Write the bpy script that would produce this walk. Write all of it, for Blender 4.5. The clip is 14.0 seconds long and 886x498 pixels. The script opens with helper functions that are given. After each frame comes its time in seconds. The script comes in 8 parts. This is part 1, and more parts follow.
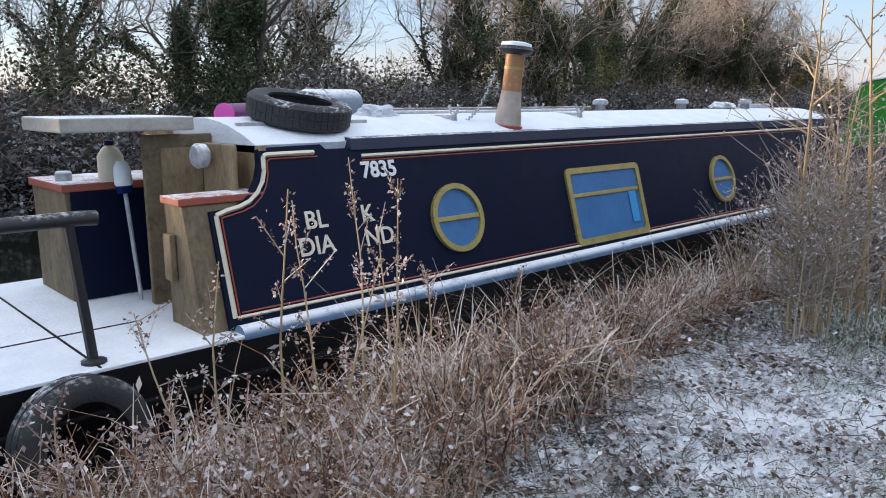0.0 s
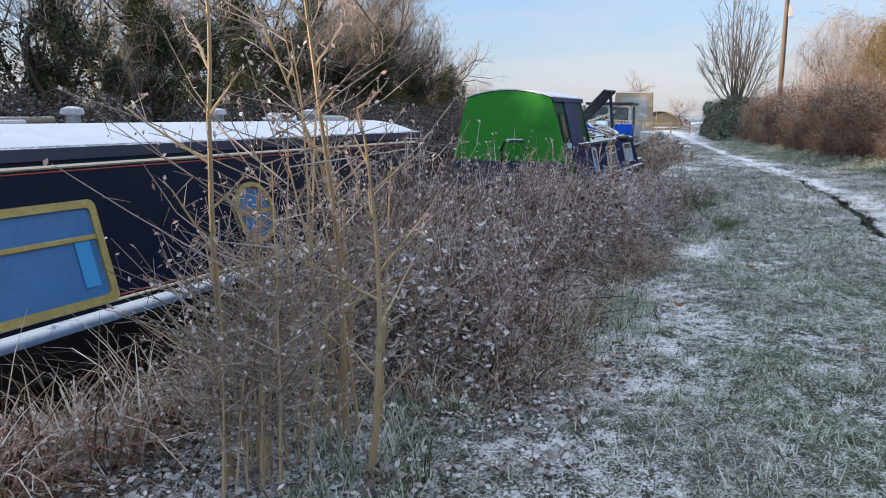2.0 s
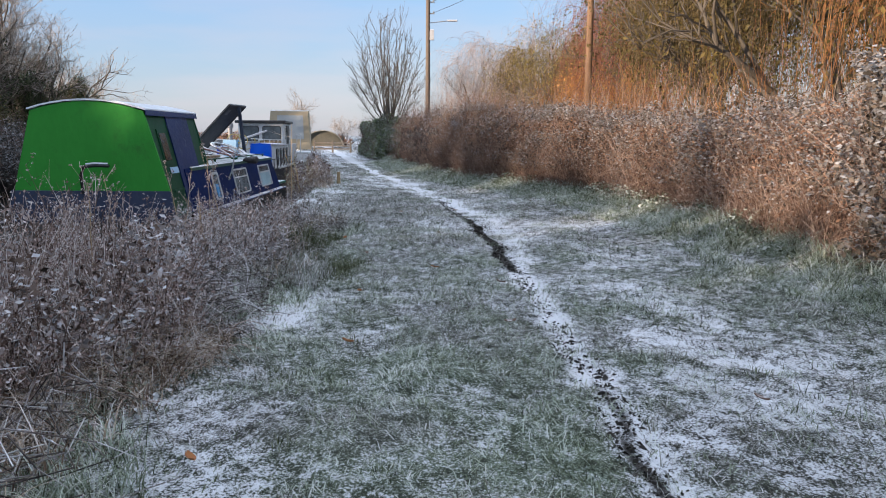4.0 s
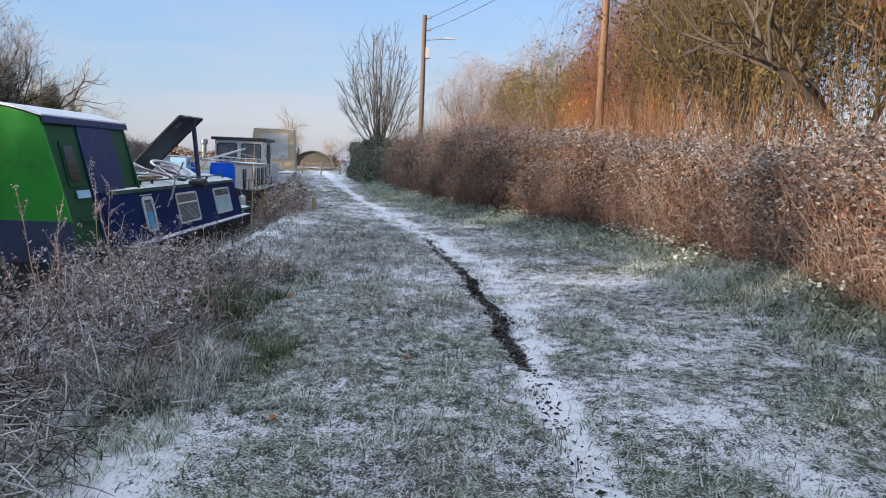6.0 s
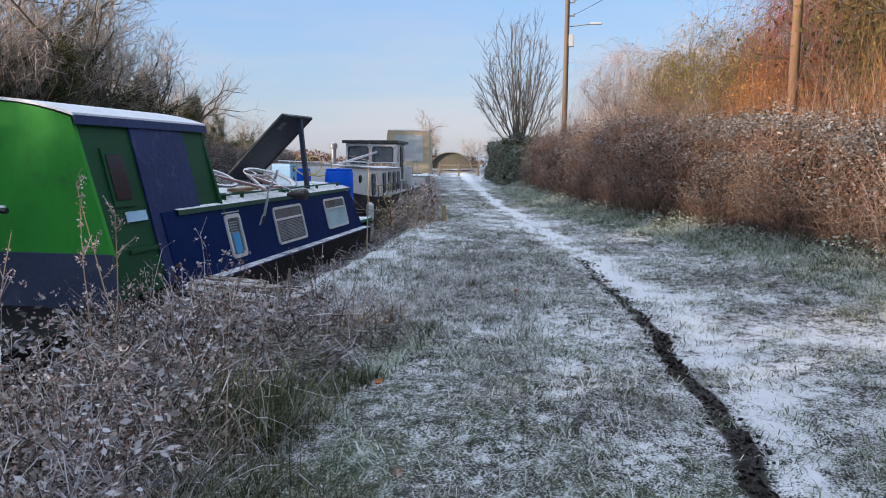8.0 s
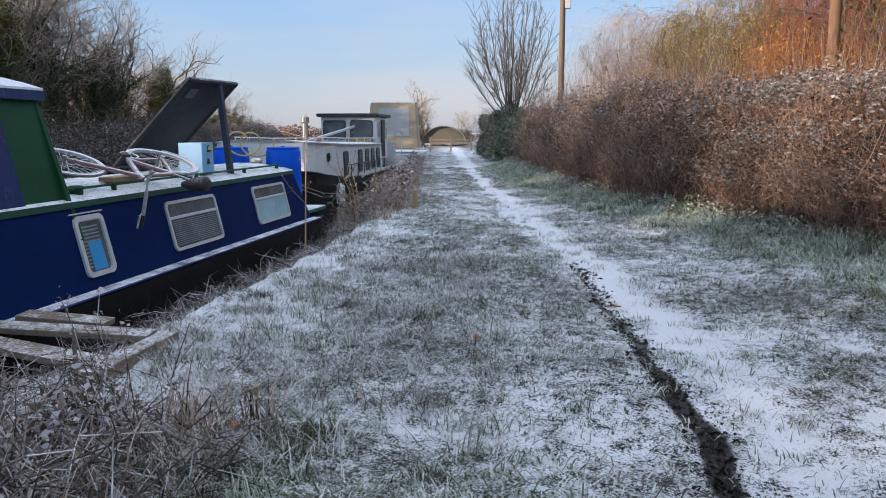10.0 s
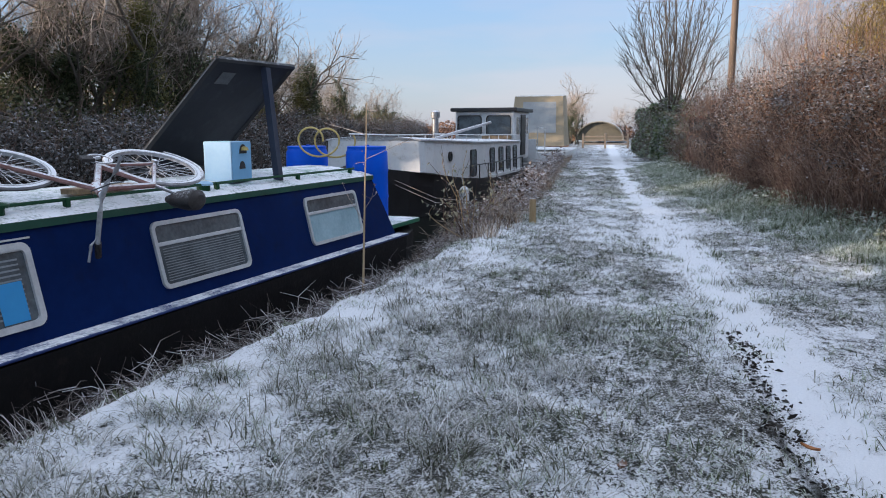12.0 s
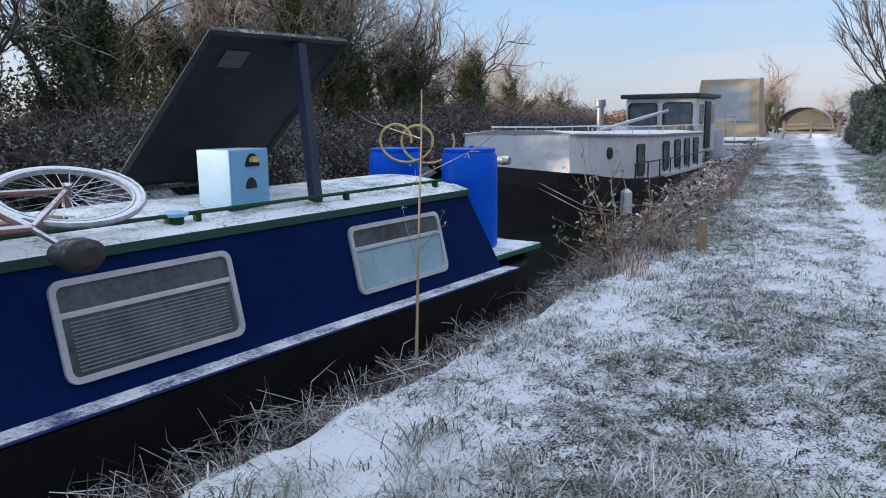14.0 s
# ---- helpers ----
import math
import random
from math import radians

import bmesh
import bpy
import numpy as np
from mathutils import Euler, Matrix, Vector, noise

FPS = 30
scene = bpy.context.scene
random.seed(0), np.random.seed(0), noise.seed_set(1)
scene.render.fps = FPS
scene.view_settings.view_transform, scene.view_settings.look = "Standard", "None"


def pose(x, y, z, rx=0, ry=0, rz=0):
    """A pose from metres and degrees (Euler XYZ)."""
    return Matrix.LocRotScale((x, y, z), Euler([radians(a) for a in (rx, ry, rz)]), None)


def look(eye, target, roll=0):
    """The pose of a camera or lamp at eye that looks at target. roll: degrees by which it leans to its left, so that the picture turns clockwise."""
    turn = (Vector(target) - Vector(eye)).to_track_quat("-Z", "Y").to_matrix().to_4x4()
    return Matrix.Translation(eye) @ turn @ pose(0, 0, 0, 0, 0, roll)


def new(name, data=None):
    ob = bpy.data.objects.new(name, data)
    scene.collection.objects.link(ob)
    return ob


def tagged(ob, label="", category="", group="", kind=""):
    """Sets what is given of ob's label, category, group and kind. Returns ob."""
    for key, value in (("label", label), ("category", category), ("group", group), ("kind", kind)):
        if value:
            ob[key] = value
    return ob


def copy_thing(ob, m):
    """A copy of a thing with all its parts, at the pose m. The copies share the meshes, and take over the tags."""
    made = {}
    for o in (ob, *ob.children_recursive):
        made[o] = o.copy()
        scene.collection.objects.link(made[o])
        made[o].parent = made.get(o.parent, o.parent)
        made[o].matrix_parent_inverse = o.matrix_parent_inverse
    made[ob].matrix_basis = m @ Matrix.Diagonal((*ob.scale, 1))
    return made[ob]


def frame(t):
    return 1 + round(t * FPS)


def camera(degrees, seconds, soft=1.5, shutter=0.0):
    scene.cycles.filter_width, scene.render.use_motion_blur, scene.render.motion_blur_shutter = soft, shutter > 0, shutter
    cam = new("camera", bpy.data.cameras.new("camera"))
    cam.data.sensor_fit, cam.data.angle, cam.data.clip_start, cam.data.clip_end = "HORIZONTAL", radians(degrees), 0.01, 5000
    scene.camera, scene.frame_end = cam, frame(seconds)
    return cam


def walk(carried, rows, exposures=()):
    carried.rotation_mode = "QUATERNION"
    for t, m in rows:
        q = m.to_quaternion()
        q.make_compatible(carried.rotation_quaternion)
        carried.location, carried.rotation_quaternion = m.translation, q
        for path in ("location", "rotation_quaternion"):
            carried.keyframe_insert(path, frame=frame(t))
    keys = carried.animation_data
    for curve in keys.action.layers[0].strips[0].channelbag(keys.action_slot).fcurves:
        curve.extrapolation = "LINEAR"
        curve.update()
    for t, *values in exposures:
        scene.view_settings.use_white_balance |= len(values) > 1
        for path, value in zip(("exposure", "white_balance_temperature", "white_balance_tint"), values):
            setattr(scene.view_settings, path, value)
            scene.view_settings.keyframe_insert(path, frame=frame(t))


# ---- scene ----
cam = camera(60.4, 14.0, soft=1.0)
METRES, EYE, TILT, LEAN, TURN = 19.7, 1.5, 0.0, 0.0, -43.1
ROWS = [
    (0.0, 0.0, 0.0, 0.0, -0.01, -11.05, 0.07),
    (0.5, 0.0229, 0.0216, -0.0012, -8.36, -11.17, 0.44),
    (1.0, 0.0448, 0.0438, -0.0018, -9.47, -10.99, 1.05),
    (1.5, 0.0679, 0.069, -0.0023, -15.76, -10.69, 0.04),
    (2.0, 0.0956, 0.0913, -0.0015, -23.49, -10.03, -0.28),
    (2.5, 0.1223, 0.1134, -0.0015, -33.7, -10.05, 0.67),
    (3.0, 0.1538, 0.1305, -0.0017, -40.87, -10.2, 1.8),
    (3.5, 0.184, 0.1482, -0.0029, -46.25, -9.38, 0.61),
    (6.0, 0.3229, 0.2627, -0.0016, -47.82, -6.65, -2.24),
    (6.5, 0.3495, 0.2904, -0.0013, -42.49, -6.64, -1.63),
    (7.0, 0.3735, 0.32, -0.0012, -38.62, -6.89, -1.22),
    (7.5, 0.4, 0.3466, -0.0019, -38.12, -6.82, -0.52),
    (8.0, 0.4259, 0.3737, -0.0017, -37.42, -6.92, -0.49),
    (10.5, 0.5601, 0.4904, -0.0012, -37.75, -9.13, -0.01),
    (11.0, 0.5877, 0.5121, -0.0011, -38.01, -9.08, -0.25),
    (11.5, 0.6118, 0.5386, -0.0024, -31.91, -9.1, -0.01),
    (12.0, 0.6386, 0.5646, -0.0022, -25.7, -9.09, 0.13),
    (12.5, 0.6603, 0.5932, -0.0028, -18.72, -9.04, 0.55),
    (13.0, 0.6824, 0.6212, -0.002, -13.74, -9.51, 0.84),
    (13.5, 0.7042, 0.6501, -0.0009, -10.24, -9.52, 1.36),
    (14.0, 0.7244, 0.6792, 0.0009, -12.15, -9.8, 0.85),
]
walk(cam, [(t, pose(0, 0, EYE, TILT, LEAN, TURN) @ pose(METRES * x, METRES * y, METRES * z, 90 + pitch, roll, yaw)) for t, x, y, z, yaw, pitch, roll in ROWS],
     exposures=[(0.0, 1.44, 6280, 14), (1.0, 1.32, 6200, 13), (2.5, 1.22, 6150, 14), (6.0, 1.1, 6000, 14), (11.5, 1.1, 6000, 14), (13.0, 1.18, 5880, 14), (14.0, 1.18, 5880, 14)])

# ---- world, sun ----
SUN_AZ, SUN_EL = radians(-33), radians(9)
world = bpy.data.worlds.new("world")
scene.world = world
world.use_nodes = True
wn = world.node_tree
sky = wn.nodes.new("ShaderNodeTexSky")
sky.sky_type = "NISHITA"
sky.sun_disc = False
sky.sun_elevation = SUN_EL
sky.sun_rotation = SUN_AZ
sky.air_density, sky.dust_density, sky.ozone_density = 1.0, 0.6, 1.0
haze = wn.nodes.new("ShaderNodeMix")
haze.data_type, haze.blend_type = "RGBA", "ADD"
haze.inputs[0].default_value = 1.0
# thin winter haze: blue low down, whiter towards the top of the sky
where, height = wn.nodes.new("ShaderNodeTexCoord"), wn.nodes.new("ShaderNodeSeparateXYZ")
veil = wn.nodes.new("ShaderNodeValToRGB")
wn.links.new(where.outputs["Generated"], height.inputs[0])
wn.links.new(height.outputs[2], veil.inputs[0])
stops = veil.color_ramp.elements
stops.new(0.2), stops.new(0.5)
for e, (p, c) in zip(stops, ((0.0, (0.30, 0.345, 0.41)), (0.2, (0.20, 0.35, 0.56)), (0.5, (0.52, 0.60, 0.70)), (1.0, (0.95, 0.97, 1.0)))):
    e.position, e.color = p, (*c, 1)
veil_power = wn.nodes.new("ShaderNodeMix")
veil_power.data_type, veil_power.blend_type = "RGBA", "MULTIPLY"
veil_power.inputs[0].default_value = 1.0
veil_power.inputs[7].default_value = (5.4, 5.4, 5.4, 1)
# faint mauve cloud low over the horizon
flat = wn.nodes.new("ShaderNodeMapping")
flat.inputs["Scale"].default_value = (1.6, 1.6, 9.0)
wn.links.new(where.outputs["Generated"], flat.inputs[0])
puffs = wn.nodes.new("ShaderNodeTexNoise")
puffs.inputs["Scale"].default_value, puffs.inputs["Detail"].default_value = 2.2, 5.0
wn.links.new(flat.outputs[0], puffs.inputs["Vector"])
cover = wn.nodes.new("ShaderNodeMapRange")
cover.inputs[1].default_value, cover.inputs[2].default_value = 0.47, 0.66
wn.links.new(puffs.outputs[0], cover.inputs[0])
low = wn.nodes.new("ShaderNodeMapRange")
low.inputs[1].default_value, low.inputs[2].default_value, low.inputs[3].default_value, low.inputs[4].default_value = 0.05, 0.26, 0.8, 0.0
wn.links.new(height.outputs[2], low.inputs[0])
amount = wn.nodes.new("ShaderNodeMath")
amount.operation = "MULTIPLY"
wn.links.new(cover.outputs[0], amount.inputs[0])
wn.links.new(low.outputs[0], amount.inputs[1])
clouded = wn.nodes.new("ShaderNodeMix")
clouded.data_type = "RGBA"
clouded.inputs[7].default_value = (0.36, 0.37, 0.46, 1)
wn.links.new(amount.outputs[0], clouded.inputs[0])
wn.links.new(veil.outputs[0], clouded.inputs[6])
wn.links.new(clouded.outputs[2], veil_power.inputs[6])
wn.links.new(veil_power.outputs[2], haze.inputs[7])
thin = wn.nodes.new("ShaderNodeMix")
thin.data_type = "RGBA"
thin.inputs[0].default_value = 0.3
thin.inputs[6].default_value = (0, 0, 0, 1)
wn.links.new(sky.outputs[0], thin.inputs[7])
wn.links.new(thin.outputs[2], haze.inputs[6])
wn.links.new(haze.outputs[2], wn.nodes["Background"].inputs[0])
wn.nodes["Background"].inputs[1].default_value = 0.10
sun_data = bpy.data.lights.new("sun", "SUN")
sun_data.energy, sun_data.angle, sun_data.color = 4.5, radians(0.6), (1.0, 0.78, 0.55)
sun = new("sun", sun_data)
sun_dir = Vector((math.sin(SUN_AZ) * math.cos(SUN_EL), math.cos(SUN_AZ) * math.cos(SUN_EL), math.sin(SUN_EL)))
sun.matrix_world = look((0, 0, 30), Vector((0, 0, 30)) - sun_dir)

# ---- mesh helpers ----
rng = np.random.default_rng(7)
JOINED = ("twigs", "leaves", "canes", "shoots", "ivy", "stalks", "seed_heads", "spokes")


def fast_mesh(name, verts, faces):
    """A mesh of faces that all have the same number of corners."""
    verts, faces = np.asarray(verts, dtype=np.float32), np.asarray(faces, dtype=np.int32)
    me = bpy.data.meshes.new(name)
    me.vertices.add(len(verts))
    me.vertices.foreach_set("co", verts.ravel())
    me.loops.add(faces.size)
    me.loops.foreach_set("vertex_index", faces.ravel())
    me.polygons.add(len(faces))
    me.polygons.foreach_set("loop_start", np.arange(len(faces), dtype=np.int32) * faces.shape[1])
    me.update(calc_edges=True)
    return me


def np_part(name, verts, faces, material, parent=None, label="", smooth=False):
    me = fast_mesh(name, verts, faces)
    me.materials.append(material)
    if smooth:
        me.polygons.foreach_set("use_smooth", np.ones(len(me.polygons), dtype=bool))
    ob = new(name, me)
    ob.parent = parent
    return tagged(ob, label, kind="stuff" if name in JOINED else "")


def part(name, bm, material, parent=None, label="", smooth=False, matrix=None):
    """Links a bmesh as one mesh object under a thing or part."""
    if matrix is not None:
        bmesh.ops.transform(bm, matrix=matrix, verts=bm.verts)
    bmesh.ops.recalc_face_normals(bm, faces=bm.faces)
    me = bpy.data.meshes.new(name)
    bm.to_mesh(me)
    bm.free()
    me.materials.append(material)
    if smooth:
        for p in me.polygons:
            p.use_smooth = True
        me.set_sharp_from_angle(angle=radians(40))
    ob = new(name, me)
    ob.parent = parent
    return tagged(ob, label)


def thing(name, label, category, m=None, group="", kind=""):
    ob = new(name)
    ob.empty_display_size = 0.2
    if m is not None:
        ob.matrix_world = m
    return tagged(ob, label, category, group, kind)


def box(x0, x1, y0, y1, z0, z1, bevel=0.0, bm=None):
    bm = bm or bmesh.new()
    r = bmesh.ops.create_cube(bm, size=1.0)
    bmesh.ops.transform(bm, matrix=Matrix.Translation(((x0 + x1) / 2, (y0 + y1) / 2, (z0 + z1) / 2)) @ Matrix.Diagonal((x1 - x0, y1 - y0, z1 - z0, 1)), verts=r["verts"])
    if bevel:
        es = list({e for v in r["verts"] for e in v.link_edges})
        bmesh.ops.bevel(bm, geom=es, offset=bevel, segments=2, affect="EDGES", profile=0.5)
    return bm


def tube(points, radius, sides=8, bm=None, closed=False, radii=None):
    """A round bar along a line of points."""
    bm = bm or bmesh.new()
    pts = [Vector(p) for p in points]
    n = len(pts)
    rings = []
    for i, p in enumerate(pts):
        a, b = (pts[(i - 1) % n], pts[(i + 1) % n]) if closed else (pts[max(i - 1, 0)], pts[min(i + 1, n - 1)])
        d = (b - a).normalized()
        u = d.cross(Vector((0, 0, 1)) if abs(d.z) < 0.9 else Vector((1, 0, 0))).normalized()
        v = d.cross(u)
        r = radii[i] if radii else radius
        rings.append([bm.verts.new(p + r * (math.cos(2 * math.pi * k / sides) * u + math.sin(2 * math.pi * k / sides) * v)) for k in range(sides)])
    for i in range(n if closed else n - 1):
        a, b = rings[i], rings[(i + 1) % n]
        for k in range(sides):
            bm.faces.new((a[k], a[(k + 1) % sides], b[(k + 1) % sides], b[k]))
    if not closed:
        bm.faces.new(rings[0][::-1])
        bm.faces.new(rings[-1])
    return bm


def spin(profile, sides=24, bm=None, close=False):
    """A round body from (radius, height) pairs, about z."""
    bm = bm or bmesh.new()
    rings = [[bm.verts.new((r * math.cos(2 * math.pi * k / sides), r * math.sin(2 * math.pi * k / sides), z)) for k in range(sides)] for r, z in profile]
    pairs = list(zip(rings, rings[1:] + ([rings[0]] if close else [])))
    for a, b in (pairs if close else pairs[: len(rings) - 1]):
        for k in range(sides):
            bm.faces.new((a[k], a[(k + 1) % sides], b[(k + 1) % sides], b[k]))
    if not close:
        bm.faces.new(rings[0][::-1])
        bm.faces.new(rings[-1])
    return bm


def loft(sections, bm=None, cap=True, ring=True):
    """A skin over cross sections with equal numbers of points."""
    bm = bm or bmesh.new()
    rows = [[bm.verts.new(p) for p in s] for s in sections]
    n = len(rows[0])
    for a, b in zip(rows, rows[1:]):
        for k in range(n if ring else n - 1):
            bm.faces.new((a[k], a[(k + 1) % n], b[(k + 1) % n], b[k]))
    if cap and ring:
        bm.faces.new(rows[0][::-1])
        bm.faces.new(rows[-1])
    return bm


def plate(outline, depth):
    """A flat shape in x, z with a thickness along y (from 0 to depth)."""
    bm = bmesh.new()
    f = [bm.verts.new((x, 0, z)) for x, z in outline]
    b = [bm.verts.new((x, depth, z)) for x, z in outline]
    n = len(f)
    bm.faces.new(f)
    bm.faces.new(b[::-1])
    for k in range(n):
        bm.faces.new((f[k], b[k], b[(k + 1) % n], f[(k + 1) % n]))
    return bm


def frame_ring(outer, inner, depth):
    """A frame between two outlines in x, z of equal count, from y 0 to depth."""
    bm = bmesh.new()
    o0, i0 = [bm.verts.new((x, 0, z)) for x, z in outer], [bm.verts.new((x, 0, z)) for x, z in inner]
    o1, i1 = [bm.verts.new((x, depth, z)) for x, z in outer], [bm.verts.new((x, depth, z)) for x, z in inner]
    n = len(outer)
    for k in range(n):
        j = (k + 1) % n
        bm.faces.new((o0[k], o0[j], i0[j], i0[k]))
        bm.faces.new((o1[j], o1[k], i1[k], i1[j]))
        bm.faces.new((o0[k], o1[k], o1[j], o0[j]))
        bm.faces.new((i0[j], i1[j], i1[k], i0[k]))
    return bm


def round_rect(x0, x1, z0, z1, r, steps=5):
    pts = []
    for cx, cz, a in ((x1 - r, z1 - r, 0), (x0 + r, z1 - r, 90), (x0 + r, z0 + r, 180), (x1 - r, z0 + r, 270)):
        for k in range(steps + 1):
            t = radians(a + 90 * k / steps)
            pts.append((cx + r * math.cos(t), cz + r * math.sin(t)))
    return pts


def sticks(p0, p1, r0, r1, k=3):
    """Many thin tapered rods: vertices and quads."""
    p0, p1 = np.asarray(p0, float), np.asarray(p1, float)
    n = len(p0)
    r0, r1 = np.broadcast_to(r0, n), np.broadcast_to(r1, n)
    d = p1 - p0
    d = d / np.maximum(np.linalg.norm(d, axis=1, keepdims=True), 1e-6)
    ref = np.where(np.abs(d[:, 2:3]) < 0.9, [[0, 0, 1.0]], [[1.0, 0, 0]])
    u = np.cross(d, ref)
    u /= np.linalg.norm(u, axis=1, keepdims=True)
    v = np.cross(d, u)
    verts = np.empty((n, 2 * k, 3))
    for i in range(k):
        a = 2 * math.pi * i / k
        o = math.cos(a) * u + math.sin(a) * v
        verts[:, i] = p0 + o * r0[:, None]
        verts[:, k + i] = p1 + o * r1[:, None]
    q = np.array([[i, (i + 1) % k, k + (i + 1) % k, k + i] for i in range(k)])
    faces = (np.arange(n) * 2 * k)[:, None, None] + q[None]
    return verts.reshape(-1, 3), faces.reshape(-1, 4)


def blades(base, tip, width, sag=0.25):
    """Many bent blades of grass: vertices and quads."""
    base, tip = np.asarray(base, float), np.asarray(tip, float)
    n = len(base)
    d = tip - base
    side = np.stack([-d[:, 1], d[:, 0], np.zeros(n)], 1) + rng.normal(0, 1e-3, (n, 3))
    side /= np.linalg.norm(side, axis=1, keepdims=True)
    side *= np.broadcast_to(width, n)[:, None] * 0.5
    mid = base + d * 0.55 + np.array([0, 0, 1.0]) * (np.linalg.norm(d, axis=1) * sag * rng.uniform(0.3, 1.2, n))[:, None]
    verts = np.stack([base - side, base + side, mid - side * 0.8, mid + side * 0.8, tip - side * 0.15, tip + side * 0.15], 1)
    q = np.array([[0, 1, 3, 2], [2, 3, 5, 4]])
    faces = (np.arange(n) * 6)[:, None, None] + q[None]
    return verts.reshape(-1, 3), faces.reshape(-1, 4)


def arches(base, way, length, width, rise=0.9, droop=0.9, steps=4):
    """Many long blades that rise and bow over: vertices and quads."""
    base, way = np.asarray(base, float), np.asarray(way, float)
    n = len(base)
    side = np.stack([-way[:, 1], way[:, 0], np.zeros(n)], 1) * (np.broadcast_to(width, n) * 0.5)[:, None]
    rise, droop = np.broadcast_to(rise, n), np.broadcast_to(droop, n)
    rows = []
    for k in range(steps + 1):
        s = k / steps
        p = base + way * (length * s * (0.25 + 0.45 * s))[:, None]
        p[:, 2] += length * (rise * s - droop * s ** 2.6)
        w = side * (1.0 - 0.85 * s)
        rows += [p - w, p + w]
    verts = np.stack(rows, 1)
    q = np.array([[2 * k, 2 * k + 1, 2 * k + 3, 2 * k + 2] for k in range(steps)])
    faces = (np.arange(n) * 2 * (steps + 1))[:, None, None] + q[None]
    return verts.reshape(-1, 3), faces.reshape(-1, 4)


def leaves(centre, size, flat=0.0, long=1.7):
    """Many small folded leaves: vertices and quads."""
    centre = np.asarray(centre, float)
    n = len(centre)
    a = rng.normal(0, 1, (n, 3))
    a[:, 2] *= 1 - flat
    a /= np.linalg.norm(a, axis=1, keepdims=True)
    b = np.cross(a, rng.normal(0, 1, (n, 3)))
    b /= np.linalg.norm(b, axis=1, keepdims=True)
    s = np.broadcast_to(size, n)[:, None] * 0.5
    c = np.cross(a, b) * s * 0.25
    verts = np.stack([centre - a * s * long, centre + b * s + c, centre + a * s * long, centre - b * s + c], 1)
    return verts.reshape(-1, 3), np.arange(n * 4).reshape(-1, 4)


def join(*pairs):
    vs, fs, n = [], [], 0
    for v, f in pairs:
        vs.append(v)
        fs.append(f + n)
        n += len(v)
    return np.concatenate(vs), np.concatenate(fs)


# ---- materials ----
def node(nt, kind, **inputs):
    n = nt.nodes.new("ShaderNode" + kind)
    for key, value in inputs.items():
        n.inputs[key.replace("_", " ")].default_value = value
    return n


def ramp(nt, source, stops):
    r = nt.nodes.new("ShaderNodeValToRGB")
    e = r.color_ramp.elements
    while len(e) < len(stops):
        e.new(0.5)
    for k, (p, c) in enumerate(stops):
        e[k].position = p
        e[k].color = (*c, 1) if len(c) == 3 else c
    nt.links.new(source, r.inputs[0])
    return r.outputs[0]


def mix(nt, factor, a, b):
    m = nt.nodes.new("ShaderNodeMix")
    m.data_type = "RGBA"
    for sock, val in ((m.inputs[0], factor), (m.inputs[6], a), (m.inputs[7], b)):
        if isinstance(val, (int, float)):
            sock.default_value = val
        elif isinstance(val, tuple):
            sock.default_value = (*val, 1)
        else:
            nt.links.new(val, sock)
    return m.outputs[2]


def calc(nt, op, a, b=0.0, c=None):
    m = nt.nodes.new("ShaderNodeMath")
    m.operation = op
    for k, val in enumerate((a, b, c)):
        if val is None:
            continue
        if isinstance(val, (int, float)):
            m.inputs[k].default_value = val
        else:
            nt.links.new(val, m.inputs[k])
    return m.outputs[0]


def tex(nt, scale, detail=4.0, rough=0.6, stretch=None):
    n = node(nt, "TexNoise", Scale=scale, Detail=detail, Roughness=rough)
    g = nt.nodes.new("ShaderNodeNewGeometry")
    if stretch:
        mp = node(nt, "Mapping")
        mp.inputs["Scale"].default_value = stretch
        nt.links.new(g.outputs["Position"], mp.inputs[0])
        nt.links.new(mp.outputs[0], n.inputs["Vector"])
    else:
        nt.links.new(g.outputs["Position"], n.inputs["Vector"])
    return n.outputs[0]


